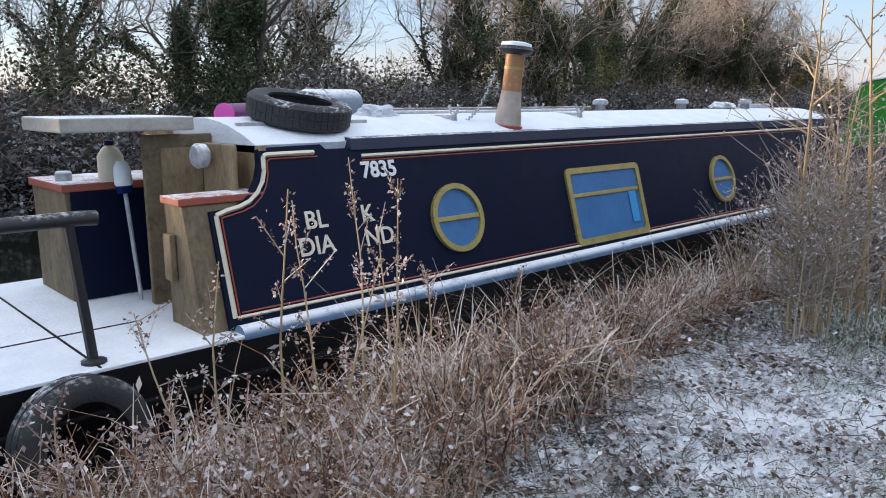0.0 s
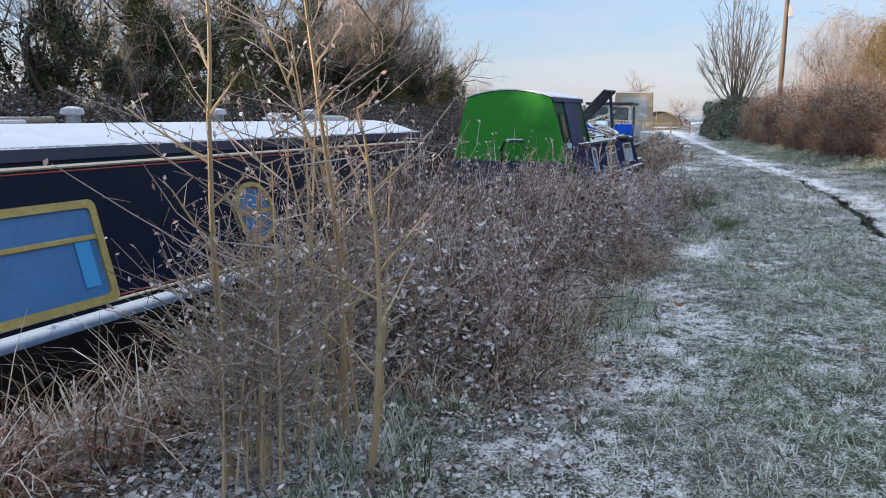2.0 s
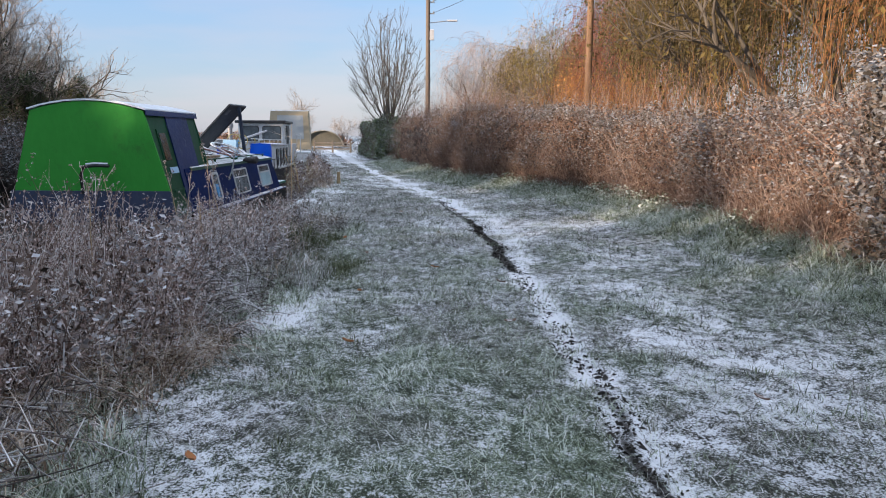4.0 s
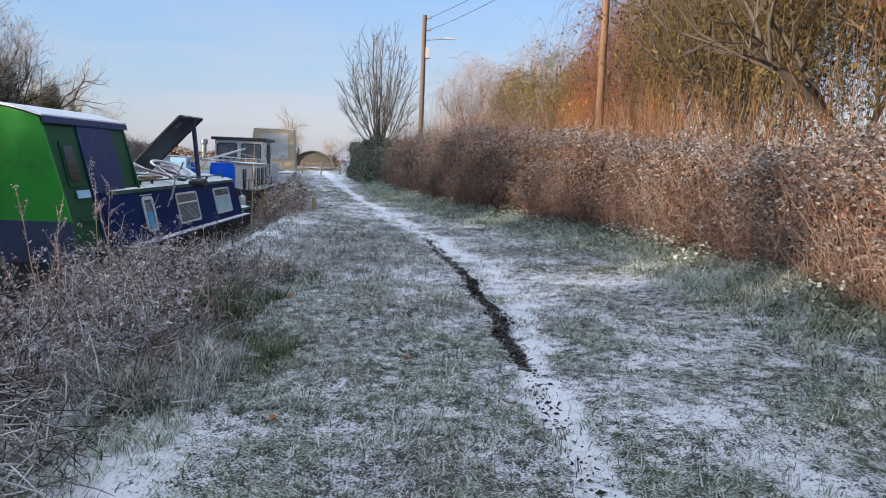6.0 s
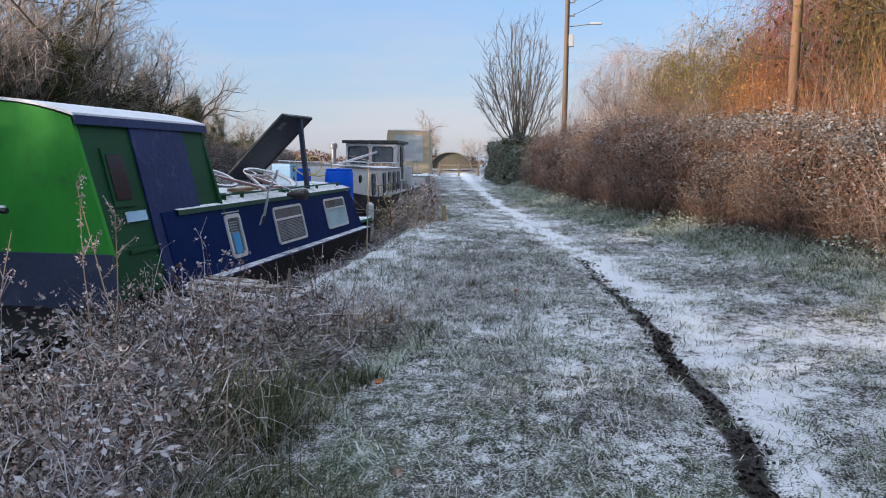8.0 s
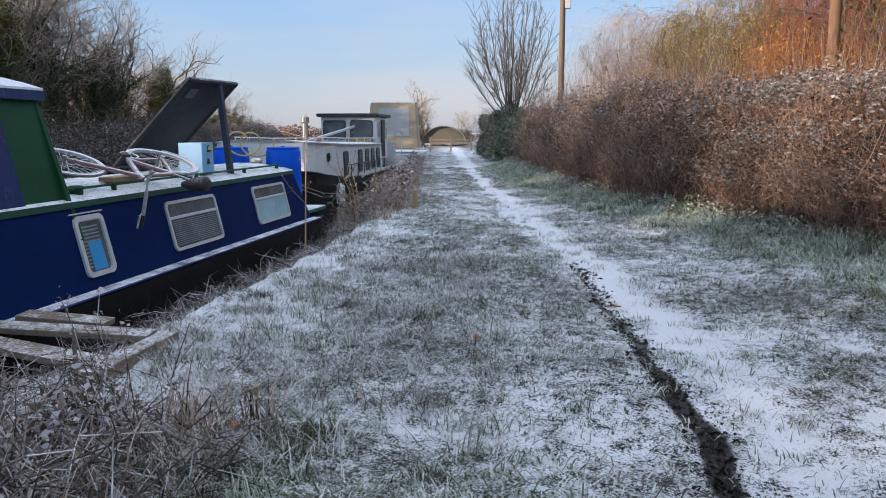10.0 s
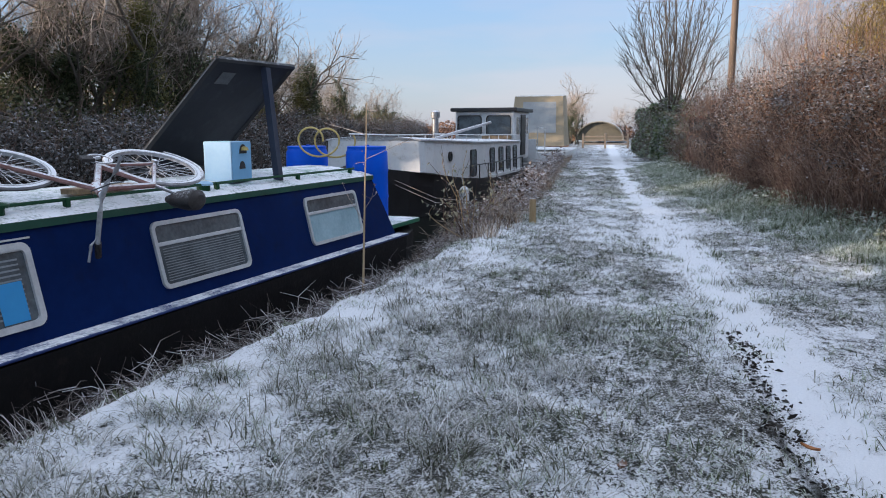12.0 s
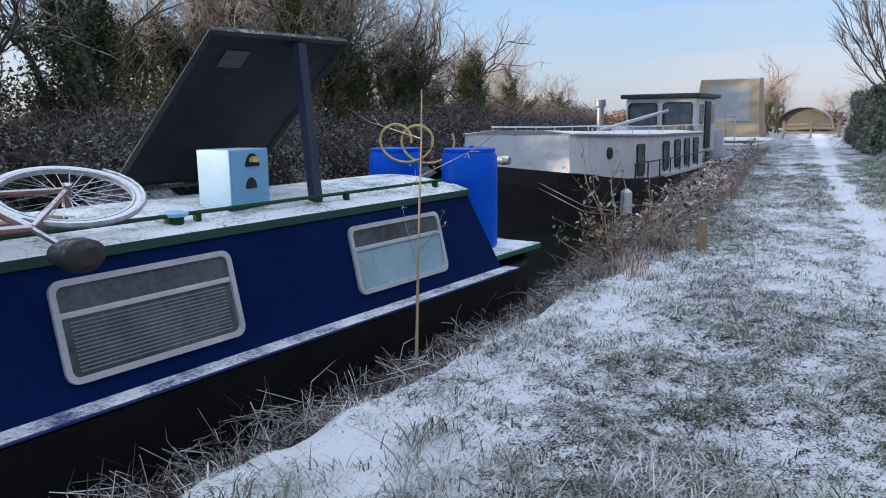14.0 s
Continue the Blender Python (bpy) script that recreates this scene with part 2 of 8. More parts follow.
def surface(name, c1, c2, scale=6.0, rough=0.6, metal=0.0, bump=0.15, frost=0.0, dirt=None, stretch=None, spec=0.5, frost_low=0.35):
    """Two tones at two scales, fine relief, dirt, and frost lying on what faces up."""
    m = bpy.data.materials.new(name)
    m.use_nodes = True
    nt = m.node_tree
    p = nt.nodes["Principled BSDF"]
    big, fine = tex(nt, scale, 5, stretch=stretch), tex(nt, scale * 9, 4, stretch=stretch)
    f = ramp(nt, calc(nt, "MULTIPLY_ADD", big, 0.65, calc(nt, "MULTIPLY", fine, 0.35)), [(0.35, (0, 0, 0)), (0.65, (1, 1, 1))])
    col = mix(nt, f, c1, c2)
    if dirt:
        col = mix(nt, ramp(nt, tex(nt, scale * 2.3, 8, 0.7), [(0.55, (0, 0, 0)), (0.72, (0.8, 0.8, 0.8))]), col, dirt)
    r = calc(nt, "MULTIPLY_ADD", fine, 0.25, rough - 0.12)
    if frost:
        g = nt.nodes.new("ShaderNodeNewGeometry")
        sep = nt.nodes.new("ShaderNodeSeparateXYZ")
        nt.links.new(g.outputs["Normal"], sep.inputs[0])
        up = ramp(nt, sep.outputs[2], [(frost_low, (0, 0, 0)), (0.85, (1, 1, 1))])
        spot = ramp(nt, calc(nt, "MULTIPLY_ADD", tex(nt, 4.0, 6, 0.7), 0.6, calc(nt, "MULTIPLY", tex(nt, 40, 3), 0.4)), [(0.62 - 0.5 * frost, (0, 0, 0)), (0.78 - 0.5 * frost, (1, 1, 1))])
        k = calc(nt, "MULTIPLY", up, spot)
        col = mix(nt, k, col, (0.80, 0.83, 0.87))
        r = calc(nt, "MAXIMUM", r, calc(nt, "MULTIPLY", k, 0.75))
    nt.links.new(col, p.inputs["Base Color"])
    nt.links.new(r, p.inputs["Roughness"])
    p.inputs["Metallic"].default_value = metal
    p.inputs["Specular IOR Level"].default_value = spec
    if bump:
        b = node(nt, "Bump", Strength=bump, Distance=0.02)
        nt.links.new(fine, b.inputs["Height"])
        nt.links.new(b.outputs[0], p.inputs["Normal"])
    return m


def growth(name, tones, rough=0.75, translucent=0.25, patch=1.2, frost=0.0, drift=0.9, own=0.75):
    """Leaves, blades and twigs: each one its own tone, drifting in patches; frost on those that face up."""
    m = bpy.data.materials.new(name)
    m.use_nodes = True
    nt = m.node_tree
    p = nt.nodes["Principled BSDF"]
    g = nt.nodes.new("ShaderNodeNewGeometry")
    v = calc(nt, "MULTIPLY_ADD", g.outputs["Random Per Island"], own, calc(nt, "MULTIPLY_ADD", tex(nt, patch, 4, 0.65), drift, 0.5 - own / 2 - drift / 2))
    n = len(tones)
    col = ramp(nt, v, [(k / max(n - 1, 1), c) for k, c in enumerate(tones)])
    if frost:
        sep = nt.nodes.new("ShaderNodeSeparateXYZ")
        nt.links.new(g.outputs["Normal"], sep.inputs[0])
        up = ramp(nt, calc(nt, "ABSOLUTE", sep.outputs[2]), [(0.3, (0, 0, 0)), (0.95, (1, 1, 1))])
        k = calc(nt, "MULTIPLY", up, ramp(nt, tex(nt, 3.5, 4), [(0.6 - 0.35 * frost, (0, 0, 0)), (0.75 - 0.2 * frost, (frost, frost, frost))]))
        col = mix(nt, k, col, (0.62, 0.65, 0.70))
    nt.links.new(col, p.inputs["Base Color"])
    p.inputs["Roughness"].default_value = rough
    p.inputs["Specular IOR Level"].default_value = 0.25
    if translucent:
        t = nt.nodes.new("ShaderNodeBsdfTranslucent")
        nt.links.new(col, t.inputs[0])
        ms = nt.nodes.new("ShaderNodeMixShader")
        ms.inputs[0].default_value = translucent
        nt.links.new(p.outputs[0], ms.inputs[1])
        nt.links.new(t.outputs[0], ms.inputs[2])
        nt.links.new(ms.outputs[0], nt.nodes["Material Output"].inputs[0])
    return m


def glassy(name, tint, rough=0.12, spec=0.8, c2=None):
    """A dark or misted pane in front of a dim inside."""
    return surface(name, tint, c2 or tuple(c * 0.75 for c in tint), 3.0, rough, 0.0, 0.02, spec=spec)


SNOW = surface("snow_crust", (0.82, 0.85, 0.89), (0.70, 0.74, 0.80), 5.0, 0.75, bump=0.5)
NAVY = surface("navy_black_paint", (0.003, 0.006, 0.021), (0.004, 0.008, 0.027), 1.5, 0.45, bump=0.02, dirt=(0.010, 0.012, 0.022), spec=0.12)
NAVY_EDGE = surface("navy_roof_edge_paint", (0.02, 0.03, 0.06), (0.04, 0.05, 0.09), 2.0, 0.4, bump=0.03, frost=0.35)
BLUE = surface("royal_blue_paint", (0.002, 0.011, 0.062), (0.004, 0.018, 0.092), 1.2, 0.5, bump=0.04, dirt=(0.006, 0.012, 0.045), spec=0.05)
BLACKING = surface("black_hull_bitumen", (0.004, 0.004, 0.005), (0.008, 0.008, 0.009), 3.0, 0.6, bump=0.2, dirt=(0.018, 0.016, 0.014), spec=0.2)
HULL_RED = surface("hull_red_oxide", (0.05, 0.015, 0.012), (0.03, 0.014, 0.012), 4.0, 0.6)
CREAM = surface("cream_coachline", (0.72, 0.65, 0.5), (0.6, 0.53, 0.4), 5.0, 0.5, bump=0.03)
REDLINE = surface("red_coachline", (0.35, 0.05, 0.03), (0.28, 0.05, 0.03), 5.0, 0.5, bump=0.03)
BRASS = surface("dull_brass", (0.46, 0.37, 0.12), (0.30, 0.25, 0.09), 14.0, 0.45, 0.35, 0.1, dirt=(0.16, 0.15, 0.08))
ALU = surface("weathered_aluminium", (0.60, 0.62, 0.64), (0.44, 0.46, 0.48), 7.0, 0.5, 0.2, 0.05, frost=0.35)
PANE_BLUE = glassy("misted_blue_pane", (0.06, 0.19, 0.42), 0.2, 0.4)
PANE_PALE = glassy("pale_misted_pane", (0.38, 0.55, 0.62), 0.35, 0.4, c2=(0.24, 0.38, 0.45))
PANE_GREY = glassy("clouded_grey_pane", (0.13, 0.16, 0.18), 0.2, 0.5, (0.05, 0.06, 0.07))
PANE_DARK = glassy("dark_pane", (0.015, 0.018, 0.021), 0.15, 0.25)
WHITE = surface("white_boat_paint", (0.72, 0.74, 0.75), (0.62, 0.64, 0.66), 2.0, 0.45, bump=0.05, dirt=(0.42, 0.40, 0.36), frost=0.2)
BLACKPAINT = surface("black_paint", (0.012, 0.012, 0.014), (0.025, 0.025, 0.027), 4.0, 0.5, bump=0.1, frost=0.18)
PANEL = surface("black_panel", (0.010, 0.012, 0.018), (0.020, 0.022, 0.031), 1.4, 0.55, bump=0.03, spec=0.2, dirt=(0.03, 0.033, 0.042))
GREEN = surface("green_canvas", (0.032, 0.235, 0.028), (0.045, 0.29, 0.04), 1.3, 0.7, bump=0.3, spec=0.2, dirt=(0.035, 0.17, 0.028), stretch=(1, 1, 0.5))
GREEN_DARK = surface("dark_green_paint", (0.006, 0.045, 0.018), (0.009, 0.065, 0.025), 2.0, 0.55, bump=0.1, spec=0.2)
GREEN_ROOF = surface("green_roof_paint", (0.02, 0.12, 0.065), (0.035, 0.20, 0.12), 2.5, 0.5, bump=0.1, frost=0.50)
TARP = surface("navy_tarpaulin", (0.010, 0.019, 0.075), (0.016, 0.03, 0.11), 2.0, 0.5, bump=0.3, dirt=(0.09, 0.11, 0.19), spec=0.2)
TAN = surface("tan_board", (0.36, 0.26, 0.15), (0.15, 0.10, 0.058), 3.0, 0.7, bump=0.2, dirt=(0.045, 0.034, 0.022), stretch=(2.2, 2.2, 0.8))
WOOD = surface("grey_weathered_wood", (0.25, 0.20, 0.15), (0.15, 0.12, 0.09), 6.0, 0.8, bump=0.5, frost=0.35, stretch=(1, 6, 6))
POST = surface("pale_timber_post", (0.42, 0.31, 0.17), (0.30, 0.21, 0.11), 8.0, 0.8, bump=0.5, frost=0.5, stretch=(8, 8, 1))
POLE = surface("creosoted_pole", (0.24, 0.14, 0.08), (0.16, 0.09, 0.052), 7.0, 0.8, bump=0.4, stretch=(6, 6, 0.7))
POLE_GREY = surface("grey_brown_pole", (0.16, 0.12, 0.09), (0.10, 0.075, 0.055), 7.0, 0.8, bump=0.4, stretch=(6, 6, 0.7))
RUBBER = surface("tyre_rubber", (0.018, 0.018, 0.020), (0.03, 0.03, 0.032), 8.0, 0.7, bump=0.3, frost=0.2)
COPPER = surface("brown_stove_pipe", (0.40, 0.20, 0.09), (0.28, 0.13, 0.055), 9.0, 0.5, 0.2, 0.1, dirt=(0.50, 0.46, 0.42))
STEEL = surface("grey_steel", (0.30, 0.31, 0.32), (0.18, 0.18, 0.19), 12.0, 0.45, 0.6, 0.1, frost=0.45)
FROSTED = surface("frosted_grey", (0.50, 0.51, 0.54), (0.26, 0.265, 0.28), 22.0, 0.7, bump=0.3, frost=0.5)
RUST = surface("rusty_pink_paint", (0.36, 0.21, 0.20), (0.20, 0.09, 0.075), 22.0, 0.6, bump=0.2, frost=0.55)
DRUM = surface("blue_plastic_drum", (0.003, 0.085, 0.62), (0.004, 0.11, 0.70), 2.0, 0.45, bump=0.03, spec=0.2)
PALEBLUE = surface("pale_blue_paint", (0.36, 0.56, 0.74), (0.30, 0.50, 0.70), 3.0, 0.5, bump=0.05)
SIGNBLUE = surface("sky_blue_card", (0.03, 0.26, 0.58), (0.04, 0.30, 0.62), 5.0, 0.5, bump=0.0)
HOSE = surface("yellow_hose", (0.62, 0.48, 0.16), (0.52, 0.40, 0.14), 9.0, 0.5, bump=0.05)
PURPLE = surface("purple_plastic", (0.20, 0.03, 0.16), (0.14, 0.02, 0.12), 5.0, 0.4, bump=0.02)
PINK = surface("pink_plastic_lid", (0.62, 0.07, 0.35), (0.5, 0.06, 0.3), 5.0, 0.4, bump=0.02)
BLACKBAG = surface("black_saddle", (0.02, 0.018, 0.018), (0.04, 0.035, 0.035), 20.0, 0.6, bump=0.4, frost=0.2)
BARN = surface("barn_sheet", (0.30, 0.29, 0.24), (0.22, 0.21, 0.18), 3.0, 0.7, frost=0.4)


# ---- plan: bank, footpath, hedge and far bank as lines over x ----
def line(xs, ys):
    xs, ys = np.array(xs, float), np.array(ys, float)

    def at(x):
        x = np.asarray(x, float)
        return sum(np.interp(x + d, xs, ys) for d in (-3, -1.5, 0, 1.5, 3)) / 5
    return at


path_y = line((-60, 8, 13, 17, 20.5, 23.3, 27.5, 39, 47, 67, 110), (-1.6, -1.45, -1.4, -1.22, -0.9, -0.37, 0.45, 2.8, 4.0, 7.4, 15))
bank_y = line((-60, 18, 26, 30, 36, 50, 67, 110), (3.35, 3.3, 3.35, 3.85, 5.0, 7.5, 10.6, 19))
hedge_y = line((-60, 10, 15, 20, 22, 24, 26, 28.5, 30.5, 34, 41, 50, 80, 110), (-5.6, -5.3, -5.05, -4.75, -4.5, -3.9, -3.1, -2.2, -1.4, -0.5, 0.75, 2.4, 8.6, 14.5))
WATER_Z = -0.62


def far_y(x):
    return bank_y(x) + 10.5


def hump(x, y, s, seed=0.0):
    """Smooth uneven ground from a few waves."""
    return (np.sin(x * 1.3 / s + seed) * np.cos(y * 1.7 / s - seed) + 0.6 * np.sin(x * 2.9 / s + y * 2.1 / s + 1.7 * seed) + 0.4 * np.cos(x * 5.3 / s - y * 4.7 / s)) / 2


def lattice(i, j, seed):
    h = (i * 374761393 + j * 668265263 + seed * 974634777) & 0x7FFFFFFF
    h = ((h ^ (h >> 13)) * 1274126177) & 0x7FFFFFFF
    return ((h ^ (h >> 16)) & 0xFFFF) / 65535.0


def patchy(x, y, size, seed=0, octaves=3):
    """Uneven patches about the given size in metres, from 0 to 1 with 0.5 as the mean."""
    x, y = np.broadcast_arrays(np.asarray(x, float), np.asarray(y, float))
    total, amp, norm = np.zeros(x.shape), 1.0, 0.0
    for k in range(octaves):
        u, v = x / size + 17.3 * k + 100, y / size - 9.1 * k + 100
        i, j = np.floor(u).astype(np.int64), np.floor(v).astype(np.int64)
        fu, fv = u - i, v - j
        fu, fv = fu * fu * (3 - 2 * fu), fv * fv * (3 - 2 * fv)
        a, b = lattice(i, j, seed + k), lattice(i + 1, j, seed + k)
        c, d = lattice(i, j + 1, seed + k), lattice(i + 1, j + 1, seed + k)
        total += amp * ((a * (1 - fu) + b * fu) * (1 - fv) + (c * (1 - fu) + d * fu) * fv)
        norm += amp
        amp, size = amp * 0.55, size * 0.5
    return np.clip(0.5 + (total / norm - 0.5) * 1.6, 0, 1)


def tuft_at(x, y):
    """Where the turf stands up in tufts (1) and where it lies flat (0)."""
    return np.clip(0.5 + 1.5 * (0.65 * patchy(x, y, 0.34, 3, 3) + 0.35 * patchy(x, y, 1.5, 8, 2) - 0.5), 0, 1)


def ground_z(x, y):
    x, y = np.asarray(x, float), np.asarray(y, float)
    d = bank_y(x) - y
    tread = 1 - 0.75 * np.exp(-((y - path_y(x) + 0.35) / 0.6) ** 2)
    land = 0.07 * (patchy(x, y, 1.7, 21, 2) - 0.5) + 0.075 * (tuft_at(x, y) - 0.5) * tread
    rim = np.clip((d - 0.0) / 0.7, 0, 1)
    near = -1.3 + (1.3 + land) * (rim * rim * (3 - 2 * rim)) ** 0.8
    bank = np.clip((path_y(x) - 1.6 - y) / 2.0, 0, 1) * 0.14
    rut = -0.015 * np.exp(-((y - path_y(x)) / 0.12) ** 2) - 0.02 * np.exp(-((y - path_y(x) + 0.2) / 0.45) ** 2)
    e = np.clip((y - far_y(x)) / 1.2, 0, 1)
    far = -1.3 + (1.5 + 0.25 * hump(x, y, 3.0)) * e
    return np.where(y < bank_y(x), near + bank + rut, far)


def spaced(stops):
    out = []
    for a, b, s in stops:
        out += list(np.arange(a, b - 1e-6, s))
    return np.array(out + [stops[-1][1]])


gx = spaced(((-1500, -300, 300), (-300, -60, 40), (-60, -6, 3), (-6, -1, 0.5), (-1, 30, 0.06), (30, 60, 0.3), (60, 120, 2), (120, 400, 40), (400, 2000, 400)))
gv = spaced(((-1500, -300, 300), (-300, -60, 40), (-60, -8, 4), (-8, -4, 0.5), (-4, 4.4, 0.06), (4.4, 14, 1.6), (14, 18, 0.5), (18, 60, 7), (60, 300, 60), (300, 1500, 300)))
# the rows across bend with the bank
GX, GV = np.meshgrid(gx, gv, indexing="ij")
bend = np.clip(1 - np.abs(GV - 5) / 200, 0, 1)
GY = GV + (bank_y(np.clip(GX, -60, 110)) - 3.3) * bend
GZ = ground_z(GX, GY)
ni, nj = GX.shape
idx = np.arange(ni * nj).reshape(ni, nj)
gf = np.stack([idx[:-1, :-1], idx[1:, :-1], idx[1:, 1:], idx[:-1, 1:]], -1).reshape(-1, 4)

FROST_GROUND = bpy.data.materials.new("frosted_turf")
FROST_GROUND.use_nodes = True
nt = FROST_GROUND.node_tree
pb = nt.nodes["Principled BSDF"]


def attr(nt, name):
    a = nt.nodes.new("ShaderNodeAttribute")
    a.attribute_name = name
    return a.outputs["Fac"]


coarse, middle, fine = tex(nt, 0.9, 6, 0.65), tex(nt, 9.0, 8, 0.75), tex(nt, 70.0, 5, 0.75)
speckle = calc(nt, "MULTIPLY_ADD", middle, 0.45, calc(nt, "MULTIPLY", fine, 0.55))
grass_col = ramp(nt, speckle, [(0.43, (0.016, 0.016, 0.013)), (0.48, (0.085, 0.085, 0.075)), (0.53, (0.32, 0.32, 0.32)), (0.59, (0.78, 0.79, 0.82))])
grass_col = mix(nt, attr(nt, "lush"), grass_col, ramp(nt, speckle, [(0.43, (0.014, 0.02, 0.011)), (0.48, (0.07, 0.092, 0.055)), (0.54, (0.25, 0.31, 0.24)), (0.61, (0.66, 0.71, 0.69))]))
lying = calc(nt, "ADD", calc(nt, "MULTIPLY_ADD", middle, 1.5, calc(nt, "MULTIPLY", coarse, 0.4)), calc(nt, "MULTIPLY", fine, 1.9))
snow_amount = calc(nt, "MULTIPLY_ADD", attr(nt, "snow"), 0.62, calc(nt, "ADD", lying, -1.76))
snow_mask = ramp(nt, snow_amount, [(0.26, (0, 0, 0)), (0.42, (1, 1, 1))])
col = mix(nt, snow_mask, grass_col, mix(nt, fine, (0.62, 0.66, 0.72), (0.86, 0.88, 0.91)))
# black mud of the rut, and the shade painted under the bank weeds
mud_shade_mask = ramp(nt, calc(nt, "ADD", attr(nt, "mud"), calc(nt, "MULTIPLY_ADD", middle, 1.0, calc(nt, "MULTIPLY_ADD", fine, 1.3, -1.15))), [(0.52, (0, 0, 0)), (0.66, (1, 1, 1))])
col = mix(nt, mud_shade_mask, col, mix(nt, fine, (0.008, 0.007, 0.006), (0.035, 0.031, 0.028)))
nt.links.new(col, pb.inputs["Base Color"])
nt.links.new(calc(nt, "MULTIPLY_ADD", mud_shade_mask, -0.25, 0.85), pb.inputs["Roughness"])
bp = node(nt, "Bump", Strength=0.7, Distance=0.03)
nt.links.new(calc(nt, "ADD", calc(nt, "MULTIPLY", middle, 0.7), calc(nt, "MULTIPLY_ADD", fine, 0.3, snow_mask)), bp.inputs["Height"])
nt.links.new(bp.outputs[0], pb.inputs["Normal"])


def strip_off(x):
    """How far the white trodden strip lies beside the rut."""
    return np.interp(x, (0, 13.4, 16, 20, 22.5), (0.0, 0.0, -0.38, -0.34, -0.13))


def snow_at(x, y):
    """How much trodden snow lies: on the footpath, beside it and along the mooring."""
    s = y - path_y(x)
    white = np.interp(x, (4, 7, 12, 17, 23), (0.25, 0.45, 0.85, 0.3, 1.1)) * np.exp(-((s - strip_off(x)) / np.interp(x, (8, 14, 18, 22, 26), (0.14, 0.14, 0.2, 0.26, 0.26))) ** 2)
    worn = np.interp(x, (14, 18, 24), (0.34, 0.24, 0.16)) * np.exp(-((s + 0.95) / 0.75) ** 2) * (0.55 + 0.9 * patchy(x, y, 0.9, 31, 3) - 0.25)
    worn = worn + np.interp(x, (10, 16), (0.08, 0.22)) * np.exp(-((s - 0.8) / 0.6) ** 2)
    worn = worn + 0.45 * np.exp(-((y - hedge_y(x) - 0.9) / 0.55) ** 2) * patchy(x, y, 0.5, 93, 3)
    d = bank_y(x) - y
    moor = 0.46 * np.clip((x - 15.5) / 3, 0, 1) * np.clip((27.5 - x) / 2, 0, 1) * np.exp(-((d - 1.05) / 0.85) ** 2)
    bare = 0.68 * np.exp(-((x - 3.6) / 1.7) ** 2) * np.exp(-((y - 1.5) / 0.9) ** 2)
    bare = bare + 0.22 * np.exp(-((x - 7.3) / 2.2) ** 2) * np.exp(-((y - 0.9) / 0.6) ** 2)
    bare = bare + 0.55 * np.exp(-((x - 11.6) / 0.6) ** 2) * np.exp(-((y - 1.0) / 0.45) ** 2)
    bare = bare + 0.25 * np.exp(-((x - 12.0) / 3.0) ** 2) * np.exp(-((y - 0.7) / 0.5) ** 2)
    drift = 0.30 * (patchy(x, y, 1.1, 41, 4) - 0.5) - 0.42 * (tuft_at(x, y) - 0.5)
    dell = 0.7 * np.exp(-((x - 13.6) / 0.9) ** 2 - ((y - 0.75) / 0.35) ** 2)
    return np.clip(white + worn + moor + bare + drift - dell + 0.09 + 0.18 * np.clip((x - 14) / 5, 0, 1), 0, 1.2)


def lush_at(x, y):
    """Where the grass stays greener: along the hedge foot and over the first stretch of the towpath."""
    v = 1.1 * np.exp(-((y - hedge_y(x) - 0.5) / 1.2) ** 2)
    m = np.clip((17.5 - x) / 4, 0, 1) * (1.5 * patchy(x, y, 0.9, 51, 3) - 0.15) * np.clip((x - 4.5) / 2, 0, 1)
    far = 1.3 * np.clip(patchy(x, y, 0.8, 61, 3) - 0.35, 0, 1)
    return np.clip(np.maximum(np.maximum(v, m), far), 0, 1)


def rut_off(x):
    return 0.02 + 0.03 * np.sin(x * 3.1) + 0.02 * np.sin(x * 7.3 + 1)


def mud_run(x):
    return np.interp(x, (5, 7, 9.5, 10.5, 13.2, 14.2, 18.3, 19.5, 22, 23.5), (0, 0.85, 0.7, 0.25, 0.25, 1.05, 1.05, 0.7, 0.55, 0))


def mud_shade_at(x, y):
    s = y - path_y(x)
    trail = 0.30 * np.exp(-((s + 0.75) / 0.5) ** 2) * np.clip((x - 3) / 3, 0, 1) * np.clip((30 - x) / 8, 0, 1)
    # dark earth under the weeds, which also carries the shade of the tangle
    earth_shade = 0.62 * np.clip((y - 1.55 - 0.25 * np.sin(x * 1.7)) / 0.5, 0, 1) * np.clip((17.3 - x) / 0.8, 0, 1) * np.clip((x - 6.0) / 0.8, 0, 1)
    trail = trail + np.where(y < bank_y(x) + 0.2, earth_shade, 0) * 1.3
    return mud_run(x) * np.exp(-((s - rut_off(x)) / np.interp(x, (10, 14, 18, 22), (0.07, 0.085, 0.085, 0.06))) ** 2) + trail * patchy(x, y, 0.5, 71, 2)


ground = np_part("ground", np.stack([GX, GY, GZ], -1).reshape(-1, 3), gf, FROST_GROUND, smooth=True)
tagged(ground, "frosted turf with patches of thin snow and a worn muddy footpath", "ground", kind="structure")
for nm, fn in (("snow", snow_at), ("mud", mud_shade_at), ("lush", lush_at)):
    at = ground.data.attributes.new(nm, "FLOAT", "POINT")
    at.data.foreach_set("value", fn(GX, GY).astype(np.float32).ravel())

